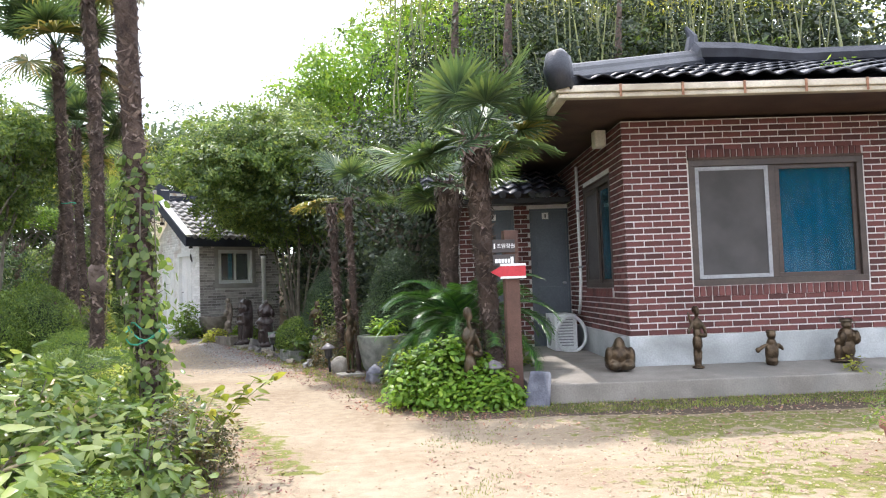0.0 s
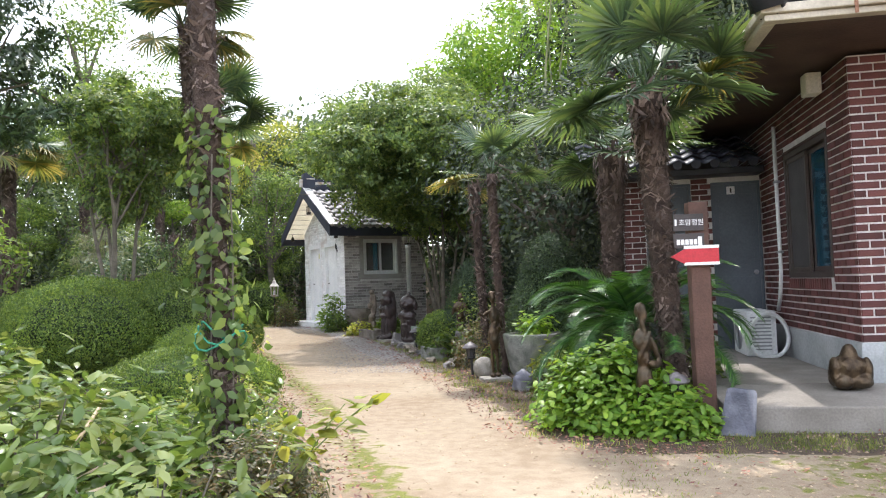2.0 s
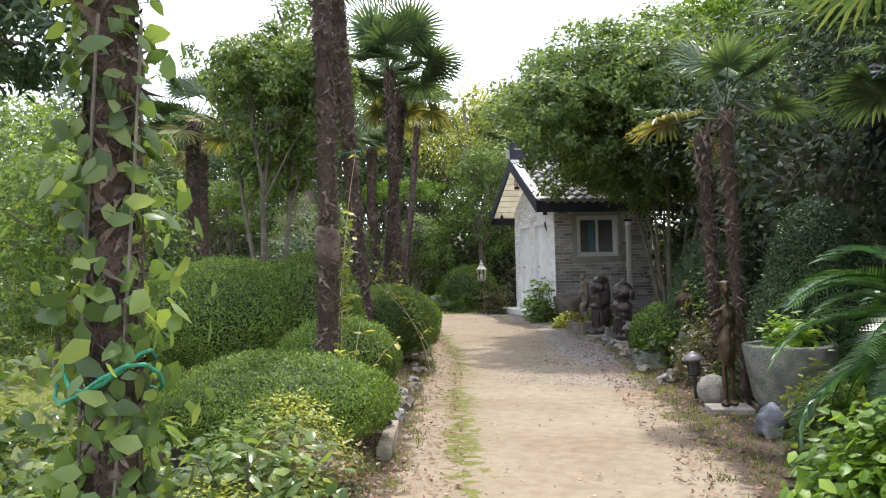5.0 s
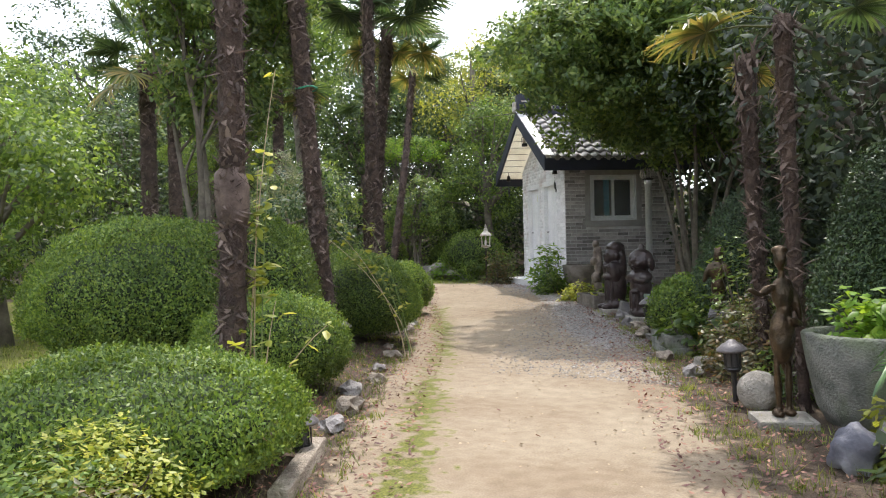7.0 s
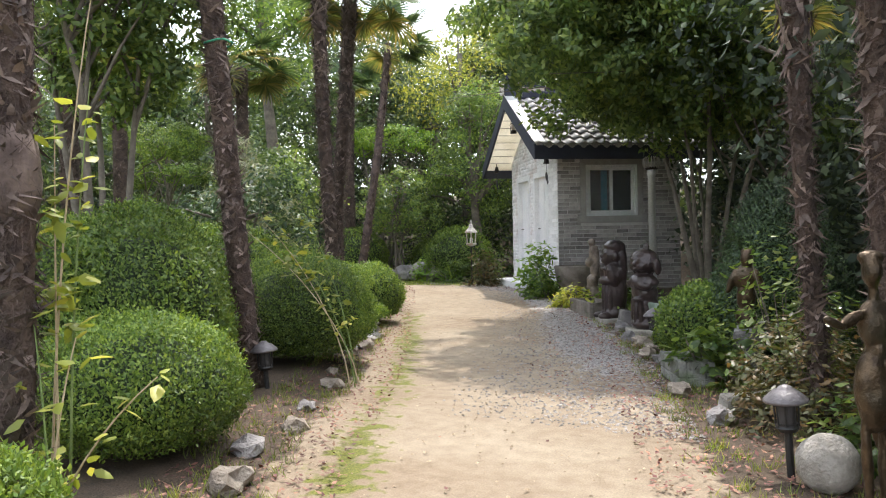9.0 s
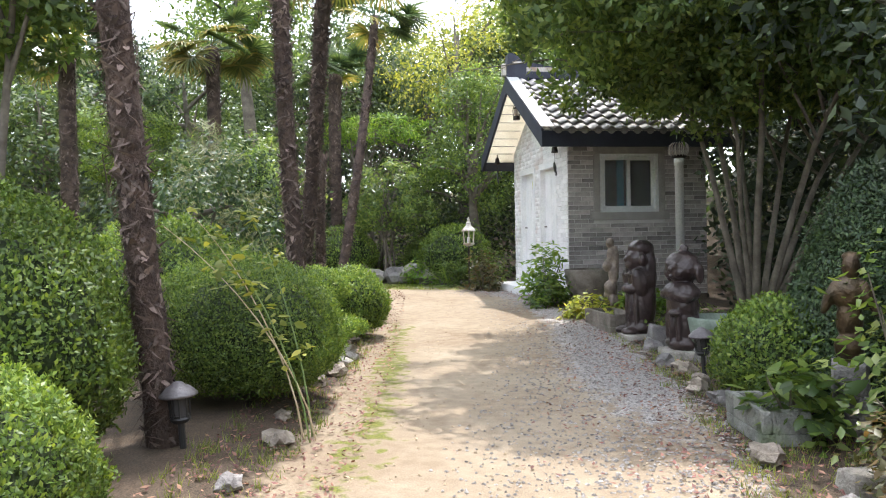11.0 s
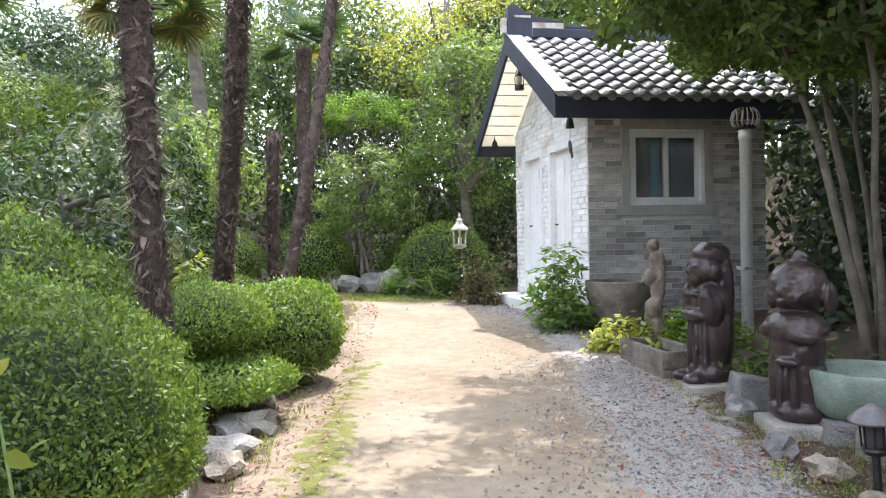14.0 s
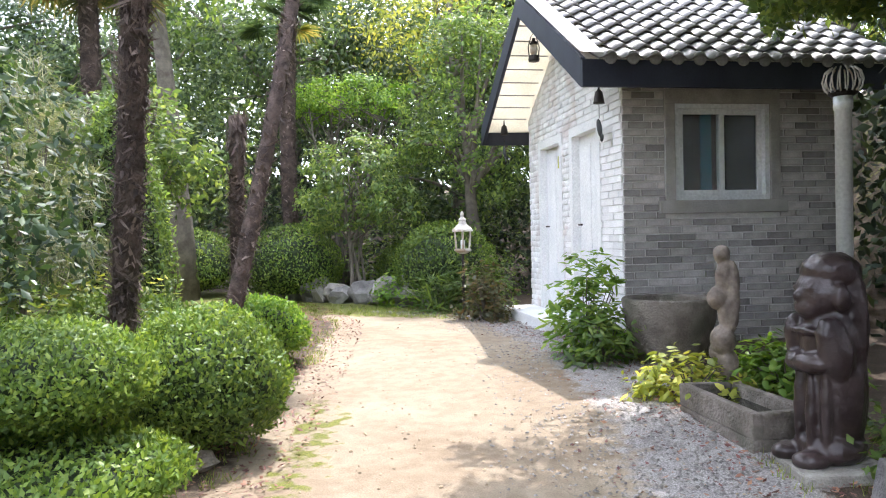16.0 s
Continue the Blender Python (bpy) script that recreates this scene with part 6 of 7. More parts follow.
statue("driftwood_figure", pose(-4.56, 17.95, 0.1, 0, 0, -35), [((0, 0, 0.03), (0.11, 0.1, 0.05)), ((0.02, 0, 0.18), (0.07, 0.07, 0.17)), ((0, -0.02, 0.38), (0.085, 0.08, 0.1)), ((0.02, 0.01, 0.55), (0.07, 0.06, 0.14)), ((-0.03, -0.03, 0.66), (0.07, 0.07, 0.08)), ((0.0, 0, 0.8), (0.06, 0.055, 0.12)),
       ((-0.01, -0.01, 0.95), (0.055, 0.055, 0.065)), ((-0.06, -0.02, 0.3), (0.05, 0.05, 0.06)), ((0.05, 0.03, 0.7), (0.04, 0.04, 0.22))], M_PALEST, "pale weathered carved female figure beside the stone pot", 0.011)


# ---- sign ----
def sign():
    s = thing("signpost", pose(0.92, 7.6, 0, 0, 0, 8), "brown timber signpost with dark boards and a red arrow", "signpost")
    part("post", boxes(((-0.075, -0.06, -0.05), (0.075, 0.06, 1.75)), bev=0.012), M_POST, s)
    for k, (z, h) in enumerate(((1.59, 0.13), (1.45, 0.11))):
        b = part("board", boxes(((-0.2, -0.085, z - h / 2), (0.03, -0.062, z + h / 2)), bev=0.004), M_SIGN, s, "dark board with white writing")
        if k == 0:
            cu = bpy.data.curves.new("lettering", "FONT")
            cu.body, cu.size, cu.extrude, cu.align_x = "초암정원", 0.052, 0.001, "CENTER"
            tmp = new("lettering", cu)
            bpy.context.view_layer.update()
            me = bpy.data.meshes.new_from_object(tmp.evaluated_get(bpy.context.evaluated_depsgraph_get()))
            bpy.data.objects.remove(tmp)
            o = part("lettering", me, M_WRITE, b)
            o.matrix_basis = pose(-0.065, -0.087, z - 0.018, 90)
            part("emblem", boxes(((-0.19, -0.088, z - 0.025), (-0.175, -0.084, z + 0.025))), M_WRITE, b)
        else:
            for q in range(5):
                part("lettering", boxes(((-0.18 + q * 0.032, -0.088, z - 0.03), (-0.155 + q * 0.032, -0.084, z + 0.01))), M_WRITE, b)
            part("emblem", boxes(((-0.02, -0.088, z - 0.04), (0.01, -0.084, z + 0.03))), M_WRITE, b)
    bm = bmesh.new()
    f = [bm.verts.new((x, -0.07, z)) for x, z in ((0.13, 1.285), (0.13, 1.40), (-0.13, 1.385), (-0.23, 1.33), (-0.13, 1.275))]
    e = bmesh.ops.extrude_face_region(bm, geom=[bm.faces.new(f)])
    bmesh.ops.translate(bm, vec=(0, -0.025, 0), verts=[v for v in e["geom"] if isinstance(v, bmesh.types.BMVert)])
    a = part("arrow", bm, M_RED, s, "red arrow board with white edges")
    part("edge_strip", boxes(((-0.13, -0.098, 1.388), (0.132, -0.068, 1.412)), ((-0.13, -0.098, 1.262), (0.132, -0.068, 1.284))), M_WRITE, a)


sign()


# ---- garden lamps, lantern, bells ----
def path_lamp(x, y, h, label="low bollard garden lamp with a wide cap"):
    z = g(x, y)
    t = thing("garden_lamp", pose(x, y, z, 2, -3), label, "lamp", "garden lamps")
    bm = bmesh.new()
    lathe(bm, [(0.018, -0.05), (0.018, h - 0.2)], 10)
    part("stake", bm, M_BLACK, t)
    bm = bmesh.new()
    lathe(bm, [(0.04, h - 0.2), (0.055, h - 0.18), (0.05, h - 0.17), (0.05, h - 0.16)], 18)
    part("base_ring", bm, M_BLACK, t)
    bm = bmesh.new()
    lathe(bm, [(0.04, h - 0.16), (0.042, h - 0.06)], 14)
    part("diffuser", bm, M_MESH, t)
    for k in range(8):
        a = k * math.pi / 4
        bm = bmesh.new()
        tube(bm, [(0.05 * math.cos(a), 0.05 * math.sin(a), h - 0.17), (0.054 * math.cos(a), 0.054 * math.sin(a), h - 0.05)], 0.005, 5)
        part("bar", bm, M_BLACK, t)
    bm = bmesh.new()
    lathe(bm, [(0.09, h - 0.062), (0.102, h - 0.055), (0.1, h - 0.045), (0.06, h - 0.008), (0.035, h + 0.004), (0.03, h + 0.012), (0.012, h + 0.02)], 20)
    part("cap", bm, M_LAMPM, t, "weathered metal cap", True)


for x, y, h in ((-3.17, 8.72, 0.24), (-4.97, 11.45, 0.33), (-1.36, 11.07, 0.42), (-2.88, 14.76, 0.4), (0.72, 7.5, 0.44)):
    path_lamp(x, y, h)


def post_lantern():
    x, y = -8.25, 21.2
    t = thing("post_lantern", pose(x, y, g(x, y) - 0.16) @ Matrix.Scale(0.95, 4), "ornate white weathered lantern on a thin post", "lantern")
    bm = bmesh.new()
    lathe(bm, [(0.03, 0.1), (0.022, 0.2), (0.018, 1.0), (0.03, 1.02)], 10)
    part("post", bm, M_IRON, t)
    part("tray", lathe(bmesh.new(), [(0.05, 1.02), (0.13, 1.06), (0.13, 1.08), (0.1, 1.09)], 6), M_WHITEMET, t)
    for k in range(6):
        a = k * math.pi / 3
        bm = bmesh.new()
        tube(bm, [(0.1 * math.cos(a), 0.1 * math.sin(a), 1.08), (0.12 * math.cos(a), 0.12 * math.sin(a), 1.33)], 0.011, 6)
        part("corner_bar", bm, M_WHITEMET, t)
    part("candle", lathe(bmesh.new(), [(0.03, 1.09), (0.03, 1.2), (0.01, 1.21)], 10), M_WRITE, t)
    part("roof", lathe(bmesh.new(), [(0.16, 1.32), (0.15, 1.35), (0.07, 1.42), (0.05, 1.46), (0.06, 1.48), (0.025, 1.52), (0.03, 1.55), (0.008, 1.6)], 6), M_WHITEMET, t)


post_lantern()


def bell(m, label, fish):
    t = thing("wind_bell", m, label, "bell")
    part("bell_body", lathe(bmesh.new(), [(0.055, -0.13), (0.05, -0.11), (0.042, -0.06), (0.034, -0.02), (0.012, 0.0), (0.008, 0.03)], 16), M_IRON, t, "", True)
    part("bracket", boxes(((-0.006, -0.006, 0.03), (0.006, 0.006, 0.06))), M_IRON, t)
    if fish:
        bm = bmesh.new()
        tube(bm, [(0, 0, -0.12), (0, 0, -0.27)], 0.003, 5)
        part("chain", bm, M_IRON, t)
        bm = bmesh.new()
        blob(bm, (0, 0, -0.36), (0.02, 0.045, 0.1), 0.05, 2, 1, (-25, 0, 0))
        blob(bm, (0, -0.06, -0.46), (0.008, 0.045, 0.04), 0.0, 2, 2)
        part("fish", bm, M_BLACK, t, "black iron fish")


def hung_lamp(m):
    t = thing("hanging_lantern", m, "small dark storm lantern hung under the gable", "lantern")
    part("tank", lathe(bmesh.new(), [(0.06, -0.26), (0.065, -0.24), (0.06, -0.2), (0.035, -0.19)], 14), M_IRON, t)
    part("chimney", lathe(bmesh.new(), [(0.03, -0.19), (0.045, -0.14), (0.04, -0.09), (0.028, -0.07)], 14), M_WHITEMET, t)
    part("hood", lathe(bmesh.new(), [(0.045, -0.07), (0.04, -0.05), (0.02, -0.03), (0.02, 0.0)], 14), M_IRON, t)
    bm = bmesh.new()
    tube(bm, [(0.055, 0, -0.2), (0.065, 0, -0.1), (0.03, 0, 0.02), (0, 0, 0.06), (-0.03, 0, 0.02), (-0.065, 0, -0.1), (-0.055, 0, -0.2)], 0.006, 6)
    part("handle", bm, M_IRON, t)


bell(SM @ pose(-0.1, 0.3, 2.56), "dark iron wind bell with a hanging black fish", True)
part("bell_arm", boxes(((-0.105, 0.294, 2.615), (0.0, 0.306, 2.627))), M_IRON, bpy.data.objects["shed"])
hung_lamp(SM @ pose(-0.3, 1.75, 3.42))
bell(SM @ pose(-0.3, 3.2, 2.66), "small wind chime hung under the eave", True)


# ---- stone tubs, troughs, rocks ----
def tub(m, r, h, material, label, foot=0.6, wall=0.045, name="stone_planter", soil=True, seed=0):
    t = thing(name, m, label, "planter")
    bm = bmesh.new()
    prof = [(r * foot, 0), (r * (foot + 0.16), h * 0.2), (r * 0.94, h * 0.65), (r, h - 0.015), (r - 0.01, h), (r - wall, h), (r - wall - 0.01, h - 0.02), (r * 0.8, h * 0.6)]
    lathe(bm, prof, 30)
    for v in bm.verts:
        k = 1 + 0.04 * noise.noise(v.co * 5 + Vector((seed, 0, 0)))
        v.co.x *= k
        v.co.y *= k
    part("bowl", bm, material, t, "", True)
    if soil:
        part("soil", lathe(bmesh.new(), [(0.01, h * 0.5), (r * 0.86, h * 0.72), (0.005, h * 0.78)], 20), M_CORE, t)
    return t


def trough(m, size, material, label):
    t = thing("stone_trough", m, label, "trough")
    w, d, h, k = size[0] / 2, size[1] / 2, size[2], 0.06
    bm = boxes(((-w, -d, 0), (w, d, h * 0.35)), ((-w, -d, h * 0.35), (w, -d + k, h)), ((-w, d - k, h * 0.35), (w, d, h)), ((-w, -d + k, h * 0.35), (-w + k, d - k, h)), ((w - k, -d + k, h * 0.35), (w, d - k, h)), bev=0.012)
    for v in bm.verts:
        v.co += Vector([noise.noise(v.co * 5 + Vector((i * 7, 3, 0))) * 0.012 for i in range(3)])
    part("basin", bm, material, t)
    part("water", boxes(((-w + k, -d + k, h * 0.6), (w - k, d - k, h * 0.66))), M_WATER, t)
    return t


def rock(x, y, r, material, label, seed, name="rock", sink=0.25, rz=0, sharp=False):
    bm = bmesh.new()
    blob(bm, (0, 0, 0), r, 0.7 if sharp else 0.45, 2 if sharp else 3, seed)
    ob = part(name, bm, material, None, "", False)
    for p in ob.data.polygons:
        p.use_smooth = not sharp
    ob.matrix_world = pose(x, y, g(x, y) + r[2] * (1 - sink), 0, 0, rz)
    return tagged(ob, label, "rock")


tub(pose(-0.57, 10.8, 0.0), 0.36, 0.55, M_GRANITE, "large round mossy granite planter bowl", 0.62, 0.06)
tub(pose(-2.92, 15.85, 0.12), 0.32, 0.27, M_GREENST, "round green-grey stone basin standing on rocks", 0.7, 0.04, soil=False)
slab("support_stone", pose(-2.98, 15.75, -0.05, 0, 0, 15), (0.34, 0.3, 0.17), M_ROCK, "rough grey block under a stone basin", "stone", 0.03, 0.05)
slab("support_stone", pose(-2.85, 15.45, -0.05, 0, 0, 40), (0.2, 0.18, 0.2), M_PALEROCK, "squared pale block beside a stone basin", "stone", 0.02, 0.03)
slab("grey_block", pose(-3.55, 16.25, -0.02, 0, 12, 25), (0.3, 0.26, 0.24), M_ROCK, "tilted grey block between the carved figures", "stone", 0.02, 0.03)
tub(SM @ pose(0.08, -0.72, 0.13), 0.38, 0.54, M_POTST, "big tapered stone pot at the shed's corner", 0.6, 0.05, soil=False)
trough(pose(-4.36, 17.28, 0.04, 0, 0, 128), (0.84, 0.38, 0.22), M_POTST, "long mossy stone water trough")
trough(pose(-2.28, 13.25, 0.0, 0, 0, 118), (0.55, 0.26, 0.2), M_GRANITE, "small stone planting trough")
slab("white_stone", pose(-1.72, 12.45, 0.0, 0, 0, 30), (0.34, 0.16, 0.1), M_PALEROCK, "pale squared stone at the bed's edge", "stone", 0.02, 0.02)
slab("kerb_stone", pose(-3.0, 8.5, 0.0, 0, 0, 118), (0.9, 0.09, 0.09), M_EDGE, "narrow brown kerb stone along the track", "kerb", 0.01, 0.01)
bm = bmesh.new()
blob(bm, (0, 0, 0.12), (0.135, 0.135, 0.135), 0.03, 4)
ball = part("stone_ball", bm, M_PALEROCK, None, "", True)
ball.matrix_world = pose(-1.2, 10.95, g(-1.2, 10.95))
tagged(ball, "pale mottled stone ball at the edge of the bed", "stone ball")
rock(-0.62, 9.75, (0.11, 0.1, 0.13), M_BLUEROCK, "dark blue-grey rock at the track's edge", 1)
rock(-0.42, 9.85, (0.15, 0.12, 0.12), M_ROCK, "grey rock at the track's edge", 2)
bm = bmesh.new()
box(bm, (-0.13, -0.05, -0.05), (0.13, 0.05, 0.34), 0.03)
for v in bm.verts:
    v.co.x *= 1 - 0.5 * max(0, v.co.z)
    v.co += Vector([noise.noise(v.co * 7 + Vector((i * 5, 1, 0))) * 0.03 for i in range(3)])
ob = part("standing_stone", bm, M_BLUEROCK)
ob.matrix_world = pose(1.1, 7.4, 0.0, -14, 8, -20)
tagged(ob, "blue-white veined stone slab leaning by the terrace", "rock")
r_ = random.Random(12)
for k, y in enumerate((9.3, 9.75, 10.2, 10.75, 11.2, 11.9, 12.3, 13.3, 13.8, 14.3, 14.9, 15.5, 16.3, 17.0)):
    x = float(np.interp(y, [p[1] for p in PATH_L], [p[0] for p in PATH_L])) - r_.uniform(0.08, 0.26)
    s = r_.uniform(0.05, 0.1) * (1.4 if 13 < y < 15 else 1)
    rock(x, y, (s * 1.5, s, s * 0.65), r_.choice((M_EDGE, M_EDGE, M_ROCK)), "rough edging stone along the track", 20 + k, "edging_stone", 0.45, r_.uniform(90, 150), True)
for k, y in enumerate((12.0, 12.7, 13.6, 13.95, 14.3, 14.6, 15.0, 15.3, 16.1, 17.9)):
    x = float(np.interp(y, [p[1] for p in PATH_R], [p[0] for p in PATH_R])) + r_.uniform(0.08, 0.3)
    s = r_.uniform(0.06, 0.11)
    rock(x, y, (s * 1.4, s, s * 0.8), r_.choice((M_ROCK, M_ROCK, M_EDGE)), "rough edging stone along the planted bed", 50 + k, "edging_stone", 0.4, r_.uniform(90, 150), True)
for k in range(16):
    x, y = -9.2 - k * 0.27 + r_.uniform(-0.1, 0.1), 22.3 + k * 0.03 + r_.uniform(-0.15, 0.15)
    s = r_.uniform(0.16, 0.28)
    rock(x, y, (s * 1.2, s, s), r_.choice((M_ROCK, M_PALEROCK)), "rough boulder of the low wall behind the lawn", 70 + k, "boulder", 0.3, r_.uniform(0, 180), True)

for k, (x, y, a) in enumerate(((-6.2, 14.45, 0.2), (-5.95, 14.0, 0.17), (-5.6, 13.3, 0.12))):
    rock(x, y, (a, a * 0.75, a * 0.4), M_PALEROCK, "flat pale rock at the foot of a clipped shrub", 120 + k, "edging_stone", 0.4, 20 + 50 * k, True)

# ---- air conditioner, hose ----
ac = thing("air_conditioner", pose(2.02, 10.9, 0.215), "white outdoor air conditioner unit on the terrace", "air conditioner")
part("case", boxes(((-0.16, -0.36, 0.03), (0.16, 0.36, 0.54)), bev=0.015), M_PVC, ac)
bm = bmesh.new()
for k in range(6):
    n0 = len(bm.verts)
    lathe(bm, [(0.05 + k * 0.03, 0), (0.055 + k * 0.03, 0.006), (0.06 + k * 0.03, 0)], 24)
part("fan_grille", bm, M_ALU, ac).matrix_basis = pose(-0.162, 0.08, 0.28, 0, -90)
part("side_grille", boxes(*[((-0.12, -0.368, 0.1 + k * 0.04), (0.1, -0.361, 0.115 + k * 0.04)) for k in range(10)]), M_ALU, ac)
for y in (-0.26, 0.26):
    part("foot", boxes(((-0.15, y - 0.04, 0), (0.15, y + 0.04, 0.028)), bev=0.004), M_BLACK, ac)
hs = thing("hose_coil", pose(2.06, 10.42, 0.215, 0, 0, 10), "coil of grey-white insulated pipe leaning by the wall", "hose")
for k in range(3):
    bm = bmesh.new()
    tube(bm, [(0.02 * k + 0.22 * math.cos(a), 0.03 * math.sin(a * 2) + k * 0.035, 0.27 + 0.245 * math.sin(a)) for a in [q * math.pi / 12 for q in range(25)]], 0.021, 8, False)
    part("loop", bm, M_PVC, hs, "", True)

pot = thing("flower_pot", pose(2.86, 4.34, 0.0), "pink plastic flower pot holding a feathery green plant", "plant pot")
part("pot", lathe(bmesh.new(), [(0.12, 0), (0.17, 0.28), (0.19, 0.28), (0.19, 0.33), (0.17, 0.33), (0.16, 0.28)], 24), M_TERRA, pot, "", True)
part("soil", lathe(bmesh.new(), [(0.15, 0.25), (0.16, 0.3), (0.01, 0.31)], 16), M_CORE, pot)
bush((2.86, 4.34), (0.25, 0.25, 0.36), M_MIDLEAF, 0.05, 1200, "feathery green plant growing in the pink pot", z=0.3, aspect=0.2, clump=0.08, category="plant", name="potted_plant")

# ---- foreground shrubs and bed plants ----
BIG = dict(rich=True, aspect=0.46, clump=0.13, per=7)
for k, (x, y, w, h, m, lf, n) in enumerate(((-2.0, 3.0, 0.75, 0.72, M_GLOSSLEAF, 0.105, 1300), (-2.9, 3.6, 0.8, 0.95, M_GLOSSLEAF, 0.11, 1300), (-1.55, 4.1, 0.42, 0.55, M_GLOSSLEAF, 0.1, 600), (-2.5, 4.6, 0.7, 0.85, M_GLOSSLEAF, 0.105, 1200), (-3.6, 5.0, 0.8, 1.0, M_GLOSSLEAF, 0.09, 1300),
                                            (-2.3, 6.35, 0.36, 0.5, M_GLOSSLEAF, 0.08, 420), (-3.0, 6.2, 0.55, 0.38, M_GLOSSLEAF, 0.09, 800), (-4.6, 6.2, 0.9, 1.0, M_GLOSSLEAF, 0.09, 1100))):
    bush((x, y), (w, w, h * 1.2), m, lf, n, "loose shrub with glossy oval leaves beside the track", seed=k + 30, **BIG)
for k, (x, y, w, h, m) in enumerate(((-1.5, 3.3, 0.4, 0.42, M_BOXLEAF), (-1.6, 5.0, 0.42, 0.5, M_RUSTLEAF), (-2.55, 6.95, 0.4, 0.4, M_RUSTLEAF), (-2.35, 5.6, 0.5, 0.5, M_LIMELEAF), (-2.9, 7.1, 0.42, 0.45, M_BOXLEAF), (-2.1, 5.9, 0.4, 0.42, M_YELLOWLEAF), (-1.7, 2.3, 0.45, 0.5, M_BOXLEAF), (-2.95, 7.35, 0.4, 0.5, M_YELLOWLEAF))):
    bush((x, y), (w, w, h), m, 0.032, 5200, "dense small-leaved azalea shrub beside the track", seed=k + 50, clump=0.07, per=16, stems=16, name="azalea")
for k, (x, y, w, h) in enumerate(((-1.9, 5.6, 0.36, 0.55), (-2.4, 6.4, 0.42, 0.5), (-2.05, 4.85, 0.42, 0.6), (-3.2, 5.6, 0.55, 0.6), (-3.8, 6.6, 0.6, 0.5), (-2.2, 5.3, 0.3, 0.65))):
    bush((x, y), (w, w, h), M_GLOSSLEAF, 0.09, int(1500 * w), "leafy shrub crowding the foot of the palms", seed=k + 90, **BIG)
bush((0.2, 7.72), (0.6, 0.46, 0.72), M_LIMELEAF, 0.072, 3800, "bright green shrub with broad pointed leaves", rich=True, aspect=0.62, droop=0.8, per=6, clump=0.12, seed=3)
bush((0.62, 7.42), (0.36, 0.3, 0.45), M_LIMELEAF, 0.07, 1700, "bright green shrub with broad pointed leaves", rich=True, aspect=0.62, droop=0.8, per=6, clump=0.1, seed=4)
bush((-0.3, 9.9), (0.3, 0.3, 0.5), M_YELLOWLEAF, 0.075, 700, "yellow-green leafy shrub beside the palms", seed=5, rich=True)
bush((-0.2, 9.3), (0.34, 0.3, 0.4), M_MIDLEAF, 0.08, 700, "leafy green shrub at the bed's edge", seed=6, rich=True)
bush((-0.1, 8.6), (0.4, 0.4, 0.35), M_MIDLEAF, 0.09, 500, "low leafy green plant at the bed's edge", seed=7, rich=True)
bush((0.95, 9.0), (0.4, 0.45, 0.75), M_DARKLEAF, 0.11, 700, "dark green broad-leaved shrub by the terrace", seed=8, rich=True)
bush((-1.35, 12.2), (0.5, 0.55, 0.72), M_RUSTLEAF, 0.05, 3200, "olive and rust coloured azalea", seed=9, clump=0.09, per=14)
bush((-1.0, 11.4), (0.3, 0.3, 0.4), M_DARKLEAF, 0.07, 700, "low dark green plant under the palms", seed=10)
bush((-2.15, 13.15), (0.25, 0.22, 0.32), M_MIDLEAF, 0.12, 200, "broad-leaved plant growing in a stone trough", z=0.12, seed=11, rich=True)
bush((-0.57, 10.8), (0.3, 0.28, 0.35), M_LIMELEAF, 0.09, 380, "leafy plant growing in the granite bowl", z=0.45, seed=12, rich=True, category="plant")
door_pl = SM @ Vector((-0.5, -0.35, 0))
bush((door_pl.x, door_pl.y), (0.4, 0.4, 0.98), M_LIMELEAF, 0.11, 900, "leafy green peony-like plant by the shed door", seed=13, rich=True, aspect=0.35, droop=0.7)
bush((door_pl.x + 0.25, door_pl.y - 0.25), (0.35, 0.3, 0.5), M_MIDLEAF, 0.11, 600, "leafy green plant by the shed door", seed=14, rich=True, aspect=0.3, droop=0.9)
bush((-4.75, 17.75), (0.42, 0.35, 0.32), M_YELLOWLEAF, 0.08, 700, "low yellow-green plant behind the stone trough", seed=15, rich=True)
bush((-4.2, 18.1), (0.5, 0.4, 0.38), M_LIMELEAF, 0.08, 900, "low bright green plants along the shed wall", seed=16, rich=True)
bush((-3.45, 17.0), (0.5, 0.5, 0.35), M_MIDLEAF, 0.07, 800, "low ground plants behind the carved figures", seed=17)
bush((-2.6, 16.4), (0.45, 0.45, 0.35), M_MIDLEAF, 0.08, 600, "low ground plants under the big tree", seed=18)
bush((-1.55, 13.1), (0.55, 0.5, 1.25), M_GLOSSLEAF, 0.08, 900, "tall loose shrub with pale glossy leaves", seed=19, clump=0.14)
bush((4.55, 7.9), (0.2, 0.14, 0.16), M_LIMELEAF, 0.06, 90, "small weed growing on the black roof tiles", z=3.34, seed=21)
bush((4.4, 7.62), (0.12, 0.1, 0.14), M_YELLOWLEAF, 0.06, 60, "small yellow-green weed on the terrace edge", z=0.19, seed=20)


